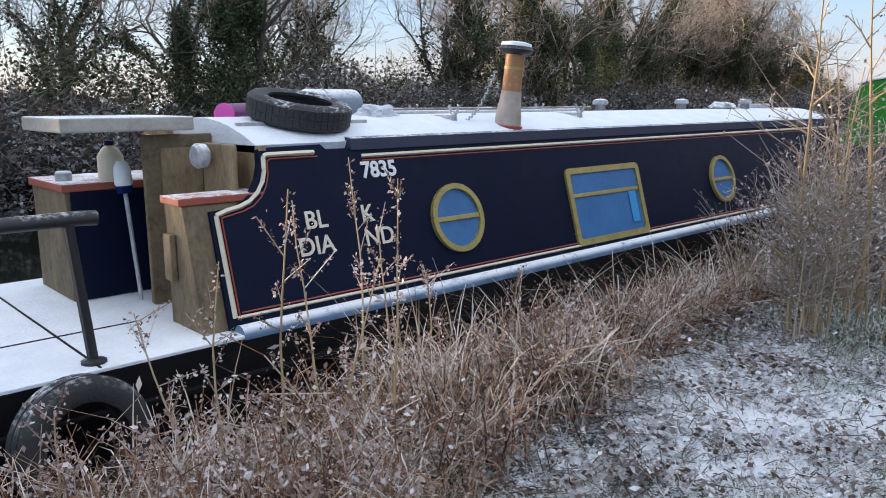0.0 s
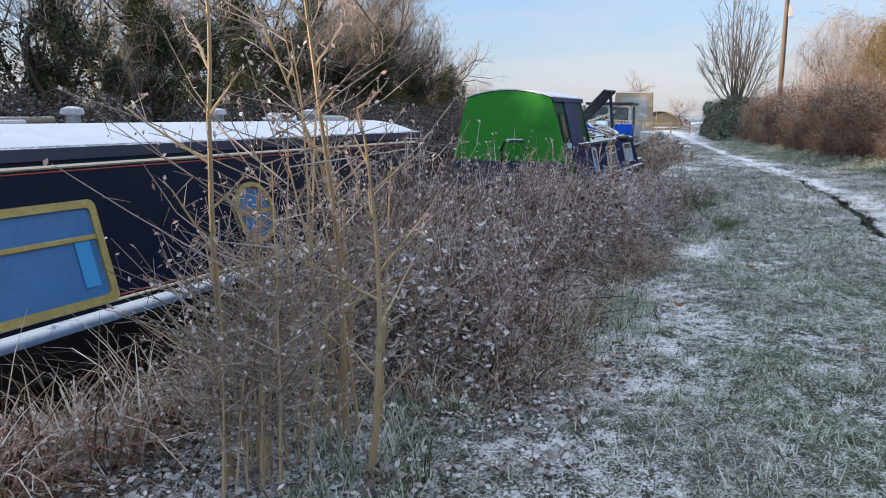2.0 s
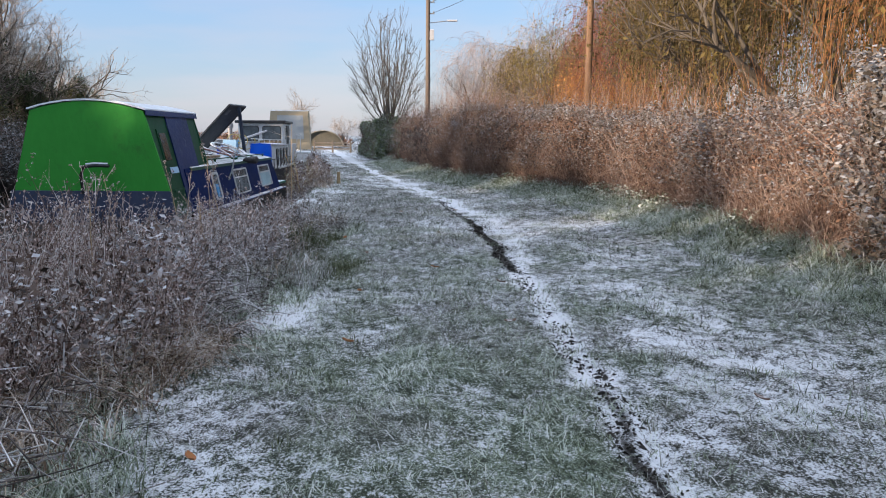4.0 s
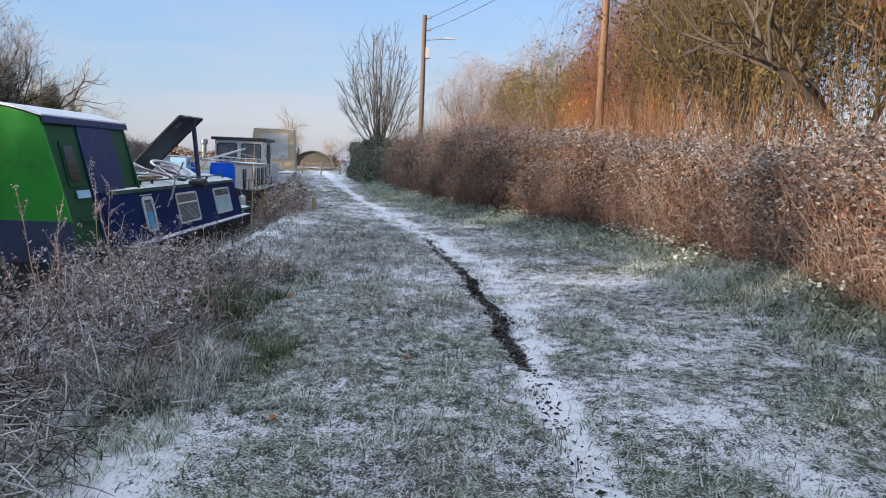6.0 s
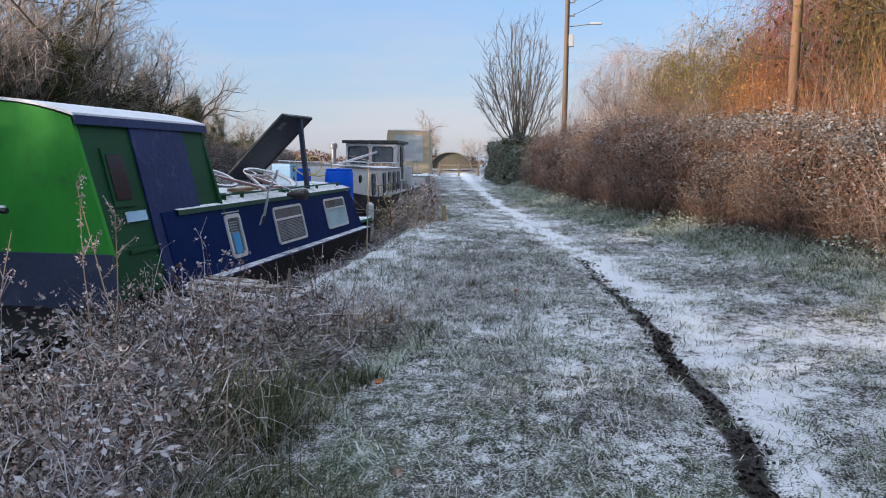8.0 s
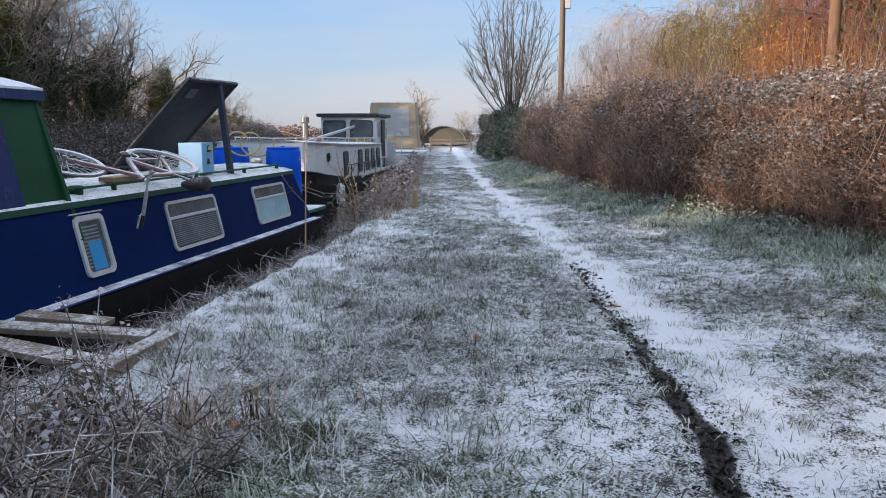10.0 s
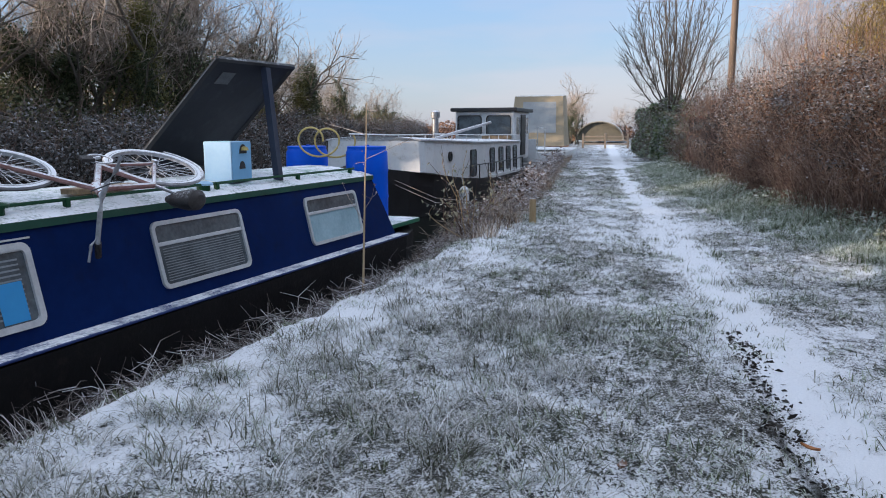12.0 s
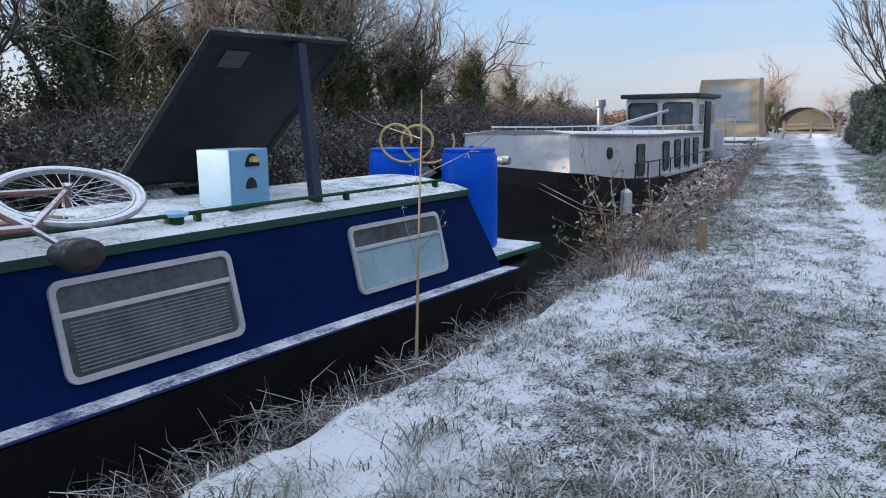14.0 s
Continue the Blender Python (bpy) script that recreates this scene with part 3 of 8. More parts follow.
# canal water
WATER = bpy.data.materials.new("still_canal_water")
WATER.use_nodes = True
nt = WATER.node_tree
pb = nt.nodes["Principled BSDF"]
pb.inputs["Base Color"].default_value = (0.012, 0.014, 0.011, 1)
pb.inputs["Roughness"].default_value = 0.06
bp = node(nt, "Bump", Strength=0.06, Distance=0.02)
nt.links.new(tex(nt, 3.0, 3), bp.inputs["Height"])
nt.links.new(bp.outputs[0], pb.inputs["Normal"])
wx = np.arange(-60, 111, 2.0)
wv = np.concatenate([np.stack([wx, bank_y(wx) + 0.05, np.full_like(wx, WATER_Z)], 1), np.stack([wx, far_y(wx) + 0.9, np.full_like(wx, WATER_Z)], 1)])
nw = len(wx)
wf = np.stack([np.arange(nw - 1), np.arange(1, nw), np.arange(1, nw) + nw, np.arange(nw - 1) + nw], 1)
tagged(np_part("water", wv, wf, WATER), "dark still canal water between the banks", "water", kind="structure")


# ---- boats ----
def cabin_side_y(z, z0, z1, y0, y1):
    return y0 + (y1 - y0) * (z - z0) / (z1 - z0)


def wall_pose(x, z, z0, z1, y0, y1, out=0.0):
    """Places x, z shapes on a leaning cabin side; local y points inward."""
    lean = math.degrees(math.atan2(y1 - y0, z1 - z0))
    return pose(x, cabin_side_y(z, z0, z1, y0, y1) - out, z, -lean)


def text_part(name, body, size, material, parent, m, depth=0.003, bold=0.0):
    cu = bpy.data.curves.new(name, "FONT")
    cu.body, cu.size, cu.extrude, cu.offset = body, size, depth, bold
    cu.align_x = "CENTER"
    tmp = new("tmp_text", cu)
    me = bpy.data.meshes.new_from_object(tmp.evaluated_get(bpy.context.evaluated_depsgraph_get()))
    bpy.data.objects.remove(tmp)
    me.name = name
    me.materials.clear()
    me.materials.append(material)
    ob = new(name, me)
    ob.parent = parent
    ob.matrix_world = m @ pose(0, 0, 0, 90)
    return ob


def slab_window(parent, name, m, w, h, frame_mat, panes, bar=0.62, r=0.06, border=0.045, label=""):
    """A boat window of width w and height h, centred: frame, crossbar, two panes and a dark reveal behind."""
    out, inn = round_rect(-w / 2, w / 2, -h / 2, h / 2, r), round_rect(-w / 2 + border, w / 2 - border, -h / 2 + border, h / 2 - border, r * 0.6)
    fr = part("window_frame", frame_ring(out, inn, 0.04), frame_mat, parent, label, matrix=m @ pose(0, -0.022, 0))
    zb = -h / 2 + h * bar
    part("crossbar", box(-w / 2 + border, w / 2 - border, -0.016, 0.010, zb - 0.016, zb + 0.016, 0.004), frame_mat, fr, matrix=m.copy())
    part("pane", box(-w / 2 + border * 0.8, w / 2 - border * 0.8, -0.002, 0.006, -h / 2 + border * 0.8, zb - 0.012), panes[0], fr, matrix=m.copy())
    part("pane", box(-w / 2 + border * 0.8, w / 2 - border * 0.8, -0.006, 0.002, zb + 0.012, h / 2 - border * 0.8), panes[1], fr, matrix=m.copy())
    return fr


def porthole(parent, m, rx, frame_mat, pane):
    out = [(rx * math.cos(2 * math.pi * k / 32), rx * math.sin(2 * math.pi * k / 32)) for k in range(32)]
    inn = [(x * 0.84, z * 0.84) for x, z in out]
    fr = part("porthole_frame", frame_ring(out, inn, 0.045), frame_mat, parent, "dull brass ring", matrix=m @ pose(0, -0.03, 0), smooth=True)
    part("crossbar", box(-rx * 0.84, rx * 0.84, -0.022, 0.0, -0.017, 0.017, 0.004), frame_mat, fr, matrix=m.copy())
    part("pane", plate([(x * 0.86, z * 0.86) for x, z in out], 0.006), pane, fr, matrix=m @ pose(0, -0.006, 0))
    for k in range(10):
        a = 2 * math.pi * (k + 0.3) / 10
        part("screw", spin([(0.008, 0), (0.006, 0.004)], 6), frame_mat, fr, matrix=m @ pose(rx * 0.92 * math.cos(a), -0.029, rx * 0.92 * math.sin(a), 90))


def hull_shape(stations):
    """stations: x, y_near, y_far, z_gunwale, tumble below. A closed steel hull down past the water."""
    secs = []
    for x, yn, yf, zg, inn in stations:
        secs.append([(x, yn, zg), (x, yn, zg - 0.10), (x, yn + inn * 0.3, zg - 0.45), (x, yn + inn, zg - 1.0), (x, yf - inn, zg - 1.0), (x, yf - inn * 0.3, zg - 0.45), (x, yf, zg - 0.10), (x, yf, zg)])
    return loft(secs)


# ---- the navy narrowboat with brass portholes ----
B1 = thing("narrowboat", "navy-black narrowboat with snowy roof, brass portholes and cream coachlines", "boat")
Z0, Z1, Y0, Y1, YC = 0.27, 1.20, 3.70, 3.97, 4.70
part("hull", hull_shape([(-1.6, 3.9, 5.5, 0.24, 0.3), (-0.6, 3.58, 5.82, 0.24, 0.1), (1.5, 3.58, 5.82, 0.24, 0.06), (9.5, 3.58, 5.82, 0.25, 0.06), (11.3, 3.70, 5.70, 0.32, 0.10), (12.4, 4.05, 5.35, 0.40, 0.22), (13.2, 4.55, 4.85, 0.50, 0.12)]), BLACKING, B1, "black bitumen hull")
part("rubbing_strake", box(0.2, 10.2, 3.555, 3.60, 0.02, 0.06, 0.01), BLACKING, B1)
part("boot_band", box(1.9, 10.0, 3.565, 3.585, -0.30, -0.17), HULL_RED, B1, "red oxide band low on the hull")
part("gunwale", tube([(1.9, 3.64, 0.245), (5.0, 3.64, 0.248), (9.6, 3.645, 0.255), (10.9, 3.72, 0.29)], 0.062, 12), surface("frosted_steel_gunwale", (0.16, 0.25, 0.38), (0.09, 0.15, 0.25), 2.2, 0.5, bump=0.08, frost=0.62, dirt=(0.03, 0.04, 0.06)), B1, "rounded blue gunwale under frost", smooth=True)
part("aft_deck", box(-0.55, 2.2, 3.585, 5.81, 0.243, 0.262, 0.004), SNOW, B1, "snow-covered aft deck plates")
for xa in (0.25, 1.15):
    part("deck_seam", box(xa, xa + 0.012, 3.6, 5.8, 0.262, 0.266), BLACKING, B1)
part("deck_seam", box(-0.5, 1.6, 4.25, 4.262, 0.262, 0.266), BLACKING, B1)
# cabin: sides and roof as one cambered shell
XA, XB = 2.25, 10.95


def roof_section(x, y0, y1, z, rise, n=9):
    return [(x, y0 + (y1 - y0) * k / n, z + rise * (1 - (2 * k / n - 1) ** 2)) for k in range(n + 1)]


YF1 = 2 * YC - Y1
YF0 = 2 * YC - Y0
part("cabin_side", loft([[(x, Y0, Z0), (x, Y1, Z1), (x, Y1 + 0.05, Z1), (x, Y0 + 0.05, Z0)] for x in (XA, XB)]), NAVY, B1, "glossy navy-black cabin side")
part("cabin_side", loft([[(x, YF0, Z0), (x, YF1, Z1), (x, YF1 - 0.05, Z1), (x, YF0 - 0.05, Z0)] for x in (XA, XB)]), NAVY, B1)
part("front_bulkhead", loft([[(x, Y0 + 0.06, Z0), (x, Y1 + 0.06, Z1), (x, YC, Z1 + 0.13), (x, YF1 - 0.06, Z1), (x, YF0 - 0.06, Z0)] for x in (XB - 0.06, XB)]), NAVY, B1)
part("roof_edge", loft([[(x, Y1 - 0.015, Z1 - 0.01), (x, Y1 - 0.01, Z1 + 0.062), (x, Y1 + 0.05, Z1 + 0.072), (x, Y1 + 0.05, Z1 - 0.01)] for x in (2.9, 4.5, XB + 0.1)]), NAVY_EDGE, B1, "rounded navy roof edge")
part("roof", loft([roof_section(x, Y1 + 0.03, YF1 - 0.03, Z1 + 0.045, 0.15) + [(x, YF1 - 0.05, Z1), (x, Y1 + 0.05, Z1)] for x in (2.25, 5, 8, 11.05)]), SNOW, B1, "cambered roof under smooth snow", smooth=True)
wp = lambda x, z, out=0.0: wall_pose(x, z, Z0, Z1, Y0, Y1, out)
# stern quarter with the swept-down side
sweep = [(1.88, 0.27), (1.88, 0.93)] + [(1.95 + 0.30 * math.sin(radians(a)), 1.26 - 0.33 * math.cos(radians(a)) + 0.005) for a in range(0, 91, 15)] + [(2.28, 1.27), (2.68, 1.275), (2.74, 1.22), (2.95, 1.21), (2.95, 0.27)]
part("stern_quarter", plate([(x - 1.88, (z - 0.27)) for x, z in sweep], 0.05), NAVY, B1, "swept-down stern quarter of the cabin side", matrix=wall_pose(1.88, 0.27, Z0, Z1, Y0, Y1, 0.004))


def coach(points, w, out, mat):
    bm = bmesh.new()
    for (xa, za), (xb, zb) in zip(points, points[1:]):
        tube([wp(xa, za, out).translation, wp(xb, zb, out).translation], w / 2, 4, bm)
    return part("coachline", bm, mat, B1)


coach([(2.98, 1.150), (XB - 0.1, 1.150)], 0.026, 0.002, CREAM)
coach([(2.98, 1.122), (XB - 0.1, 1.122)], 0.010, 0.002, REDLINE)
coach([(1.93, 0.33), (XB - 0.1, 0.325)], 0.020, 0.008, CREAM)
coach([(1.96, 0.352), (XB - 0.1, 0.35)], 0.010, 0.008, REDLINE)
curve_in = [(1.915, 0.33), (1.915, 0.88), (1.98, 0.90)] + [(2.02 + 0.25 * math.sin(radians(a)), 1.18 - 0.27 * math.cos(radians(a))) for a in range(10, 91, 16)] + [(2.29, 1.19), (2.62, 1.19)]
coach(curve_in, 0.030, 0.010, CREAM)
coach([(x + 0.028, z - 0.016) for x, z in curve_in[:2]] + [(x + 0.02, z - 0.026) for x, z in curve_in[2:]], 0.010, 0.010, REDLINE)
porthole(B1, wp(3.71, 0.685), 0.245, BRASS, PANE_BLUE)
porthole(B1, wp(7.57, 0.69), 0.245, BRASS, PANE_BLUE)
slab_window(B1, "window", wp(5.52, 0.632), 1.06, 0.645, BRASS, (PANE_BLUE, PANE_BLUE), 0.64, 0.05, 0.05, "dull brass frame")
part("notice", plate(round_rect(-0.055, 0.055, -0.14, 0.14, 0.008), 0.002), SIGNBLUE, B1, "sky-blue card in the window", matrix=wp(5.89, 0.57, 0.010))
LETTER = surface("cream_lettering", (0.75, 0.68, 0.55), (0.68, 0.6, 0.47), 5.0, 0.5, bump=0.02)
NUMBER = surface("white_lettering", (0.8, 0.8, 0.8), (0.75, 0.75, 0.76), 5.0, 0.5, bump=0.02)
text_part("registration_number", "7835", 0.145, NUMBER, B1, wp(3.10, 1.015, 0.004), bold=0.004)
for word, x, z in (("BL", 2.545, 0.745), ("K", 2.935, 0.745), ("DIA", 2.52, 0.595), ("ND", 3.0, 0.595)):
    text_part("name_lettering", word, 0.155, LETTER, B1, wp(x, z, 0.008), bold=0.002)

# ---- the blue narrowboat with the green canvas stern ----
B2 = thing("narrowboat", "royal-blue narrowboat with frosted green roof and green canvas stern", "boat")
Z2, Z3, Y2, Y3 = 0.075, 0.85, 3.72, 3.90
YC2 = 4.72
part("hull", hull_shape([(15.2, 4.3, 5.1, 0.02, 0.2), (16.0, 3.66, 5.78, 0.02, 0.08), (17.5, 3.58, 5.86, 0.03, 0.06), (25.9, 3.58, 5.86, 0.045, 0.06), (26.35, 3.68, 5.76, 0.06, 0.10), (26.8, 4.0, 5.44, 0.10, 0.15), (27.1, 4.45, 5.0, 0.14, 0.1)]), BLACKING, B2, "black bitumen hull")
part("gunwale", box(18.6, 25.95, 3.572, 3.735, 0.047, 0.072, 0.008), surface("frosted_blue_gunwale", (0.012, 0.035, 0.15), (0.02, 0.05, 0.2), 2.0, 0.5, frost=0.47), B2, "blue gunwale dusted with snow")
F2, F3 = 2 * YC2 - Y2, 2 * YC2 - Y3
part("cabin_side", loft([[(x + dx * 0, Y2, Z2 - 0.01), (x - dx, Y3, Z3), (x - dx, Y3 + 0.04, Z3), (x, Y2 + 0.04, Z2 - 0.01)] for x, dx in ((18.6, 0), (25.86, 0.36))]), BLUE, B2, "royal-blue cabin side")
part("cabin_side", loft([[(x, F2, Z2 - 0.01), (x - dx, F3, Z3), (x - dx, F3 - 0.04, Z3), (x, F2 - 0.04, Z2 - 0.01)] for x, dx in ((18.6, 0), (25.86, 0.36))]), BLUE, B2)
part("front_bulkhead", loft([[(25.84 - d, Y2 + 0.042, Z2 - 0.01), (25.48 - d, Y3 + 0.042, Z3), (25.46 - d, YC2, Z3 + 0.08), (25.48 - d, F3 - 0.042, Z3), (25.84 - d, F2 - 0.042, Z2 - 0.01)] for d in (0, 0.04)]), BLUE, B2)
part("roof", loft([roof_section(x, Y3 - 0.02, F3 + 0.02, Z3 + 0.0, 0.12) + [(x, F3 + 0.02, Z3 - 0.045), (x, Y3 - 0.02, Z3 - 0.045)] for x in (18.9, 22, 25.52)]), GREEN_ROOF, B2, "green painted roof under patchy frost", smooth=True)
wp2 = lambda x, z, out=0.0: wall_pose(x, z, Z2, Z3, Y2, Y3, out)
slab_window(B2, "window", wp2(20.19, 0.45), 0.43, 0.56, ALU, (PANE_GREY, PANE_GREY), 0.93, 0.07, 0.045, "weathered aluminium frame")
slab_window(B2, "window", wp2(22.10, 0.445), 1.17, 0.55, ALU, (PANE_GREY, PANE_GREY), 0.66, 0.07, 0.035, "weathered aluminium frame")
slab_window(B2, "window", wp2(24.39, 0.452), 1.17, 0.53, ALU, (PANE_PALE, PANE_GREY), 0.66, 0.07, 0.035, "weathered aluminium frame")
part("notice", box(-0.10, 0.09, -0.001, 0.001, -0.13, 0.13), SIGNBLUE, B2, "sky-blue card in the window", matrix=wp2(20.2, 0.36, 0.010))
SLAT = surface("grey_blind_slat", (0.26, 0.30, 0.33), (0.16, 0.19, 0.21), 6.0, 0.6, bump=0.0)
for k in range(13):
    part("blind_slat", box(-0.5, 0.5, -0.002, 0.002, -0.004, 0.004), SLAT, B2, matrix=wp2(22.10, 0.24 + 0.021 * k, 0.006))
for k in range(12):
    part("blind_slat", box(-0.13, 0.13, -0.002, 0.002, -0.006, 0.006), SLAT, B2, matrix=wp2(20.17, 0.27 + 0.032 * k, 0.006))
part("drip_rail", box(-0.24, 0.24, -0.012, 0, -0.006, 0.006), ALU, B2, matrix=wp2(20.19, 0.745, 0.0))
rail = [(x, Y3 + 0.13, Z3 + 0.10) for x in np.arange(18.9, 25.4, 0.4)]
hr = part("handrail", tube(rail, 0.014, 6), GREEN_DARK, B2, "dark green roof handrail")
for x in (19.2, 20.9, 22.6, 24.0, 25.2):
    part("bracket", box(x - 0.02, x + 0.02, Y3 + 0.11, Y3 + 0.15, Z3 + 0.015, Z3 + 0.105, 0.004), GREEN_DARK, hr)
part("roof_edge", loft([[(x, Y3 - 0.03, Z3 - 0.05), (x, Y3 - 0.03, Z3 + 0.006), (x, Y3 + 0.15, Z3 + 0.052), (x, Y3 + 0.15, Z3 + 0.03)] for x in (18.9, 22, 25.53)]), surface("bare_green_edge", (0.008, 0.05, 0.032), (0.014, 0.09, 0.058), 3.0, 0.45, frost=0.56), B2, "green roof edge, thinly frosted")
# canvas stern cabin
gx0, gx1 = 17.55, 20.05


def canopy_section(x, spread=0.0, n=10):
    pts = [(x, 3.80 - spread, 0.52)]
    pts += [(x, 4.17 + (5.95 - 4.17) * k / n - 0, 1.80 + 0.15 * (1 - (2 * k / n - 1) ** 2)) for k in range(n + 1)]
    pts += [(x, 6.28 + spread, 0.52)]
    return pts


c_end = part("canvas_end", loft([canopy_section(gx0), canopy_section(gx0 + 0.05)]), GREEN, B2, "bright green canvas end wall")
part("canvas_roof", loft([[(x, 4.13 + (5.99 - 4.13) * k / 10, 1.812 + 0.15 * (1 - (2 * k / 10 - 1) ** 2) + dz) for dz, ks in ((0.0, range(11)), (0.028, range(10, -1, -1))) for k in ks] for x in (gx0 - 0.02, gx1 + 0.05)]), SNOW, B2, "canvas roof under snow")


def side_y(z):
    return 3.76 + (4.17 - 3.76) * (z - 0.1) / 1.7


def side_panel(name, x0, x1, z0, z1, mat, out=0.0, thick=0.03, label="", parent=None):
    return part(name, loft([[(x, side_y(z0) - out, z0), (x, side_y(z1) - out, z1), (x, side_y(z1) - out + thick, z1), (x, side_y(z0) - out + thick, z0)] for x in (x0, x1)]), mat, parent or B2, label)


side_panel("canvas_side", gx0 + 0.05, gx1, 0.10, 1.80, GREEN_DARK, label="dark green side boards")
side_panel("tarpaulin_door", 18.42, 19.50, 0.12, 1.74, TARP, 0.025, 0.02, "navy tarpaulin hung over the door, splashed with frost")
side_panel("valance", gx0, gx1 + 0.05, 1.735, 1.83, TARP, 0.045, 0.02, "navy canvas valance")
sw = side_panel("side_window", 17.85, 18.22, 0.95, 1.52, GREEN_DARK, 0.02, 0.02, "narrow dark side window")
side_panel("pane", 17.90, 18.17, 1.02, 1.46, PANE_DARK, 0.028, 0.01, parent=sw)
side_panel("lock_plate", 17.98, 18.34, 0.80, 0.90, PALEBLUE, 0.03, 0.012, "pale blue patch")
side_panel("rail_board", 17.9, 18.4, 0.50, 0.54, GREEN_DARK, 0.03, 0.012)
part("stern_skirt", loft([[(gx0 - d, 3.70, 0.03), (gx0 - d, 3.78, 0.54), (gx0 - d, 6.3, 0.54), (gx0 - d, 6.35, 0.03)] for d in (0.02, 0.06)]), surface("slate_blue_canvas", (0.035, 0.048, 0.095), (0.022, 0.032, 0.07), 1.5, 0.7, bump=0.3, dirt=(0.09, 0.10, 0.13)), B2, "navy skirt below the canvas")
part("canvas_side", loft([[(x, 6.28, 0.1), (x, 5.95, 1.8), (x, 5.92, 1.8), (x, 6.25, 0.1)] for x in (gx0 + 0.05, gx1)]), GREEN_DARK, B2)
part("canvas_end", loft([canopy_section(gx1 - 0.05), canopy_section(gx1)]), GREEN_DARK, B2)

# ---- the white barge ----
BW = pose(33.2, 7.45, 0, 0, 0, 3.5)
B3 = thing("barge", "white barge with black bow and a wheelhouse, dusted with frost", "boat", BW)


def bpart(name, bm, mat, label="", parent=None, smooth=False):
    ob = part(name, bm, mat, parent or B3, label, smooth)
    return ob


hs = []
for x in (-1.9, -1.3, -0.6, 0.2, 1.0, 2.0, 4.0, 8.0, 14.0):
    zt = 0.04 + 0.62 * max(0, (4.0 - x) / 5.9) ** 1.5
    w = 1.55 * max(0.02, min(1, 1 - (max(0, 2.6 - x) / 4.54) ** 2.6))
    hs.append([(x, -w, zt), (x, -w * 0.98, zt - 0.3), (x + 0.15, -w * 0.9, -0.9), (x + 0.15, w * 0.9, -0.9), (x, w * 0.98, zt - 0.3), (x, w, zt)])
bpart("hull", loft(hs), BLACKPAINT, "black tarred bow and hull")
bpart("sheer_strake", loft([[(x, -w - 0.02, z - 0.03), (x, -w - 0.02, z + 0.05), (x, -w + 0.1, z + 0.05), (x, -w + 0.1, z - 0.03)] for x, w, z in ((4.6, 1.545, 0.04), (9, 1.55, 0.04), (14, 1.55, 0.04))]), WHITE, "white sheer strake")
# trunk cabin with a rounded front
cs = [(-0.45, 1.12, 1.17), (-0.38, 1.24, 1.17), (-0.1, 1.36, 1.16), (1.2, 1.40, 1.12), (3.5, 1.40, 1.05), (9.2, 1.40, 0.98)]


def deck_z(x):
    return max(-0.02, 0.42 - 0.125 * (x + 0.25))


bpart("trunk_cabin", loft([[(x, -w, deck_z(x)), (x, -w + 0.04, z), (x, -w * 0.5, z + 0.06), (x, w * 0.5, z + 0.06), (x, w - 0.04, z), (x, w, deck_z(x))] for x, w, z in cs]), WHITE, "white trunk cabin")
bpart("cabin_rim", loft([[(x, -w - 0.02, z - 0.02), (x, -w - 0.02, z + 0.015), (x, -w * 0.5, z + 0.075), (x, w * 0.5, z + 0.075), (x, w + 0.02, z + 0.015), (x, w + 0.02, z - 0.02)] for x, w, z in cs]), FROSTED, "frosted cabin roof")
for x, w in ((3.1, 0.50), (5.2, 0.46), (6.3, 0.46), (7.3, 0.46), (8.3, 0.46)):
    z0, z1 = 0.16, 0.84
    wf_ = bpart("side_window", frame_ring(round_rect(x - w / 2 - 0.025, x + w / 2 + 0.025, z0 - 0.025, z1 + 0.025, 0.11), round_rect(x - w / 2, x + w / 2, z0, z1, 0.09), 0.05), BLACKPAINT)
    wf_.data.transform(Matrix.Translation((0, -1.42, 0)))
    pn = bpart("pane", plate(round_rect(x - w / 2, x + w / 2, z0, z1, 0.09), 0.01), PANE_GREY, "", wf_)
    pn.data.transform(Matrix.Translation((0, -1.412, 0)))
pf = bpart("porthole", frame_ring([(1.0 + 0.12 * math.cos(a / 8 * math.pi), 0.75 + 0.12 * math.sin(a / 8 * math.pi)) for a in range(16)], [(1.0 + 0.085 * math.cos(a / 8 * math.pi), 0.75 + 0.085 * math.sin(a / 8 * math.pi)) for a in range(16)], 0.06), BLACKPAINT)
pf.data.transform(Matrix.Translation((0, -1.42, 0)))
pn = bpart("pane", plate([(1.0 + 0.09 * math.cos(a / 8 * math.pi), 0.75 + 0.09 * math.sin(a / 8 * math.pi)) for a in range(16)], 0.01), PANE_DARK, "", pf)
pn.data.transform(Matrix.Translation((0, -1.412, 0)))
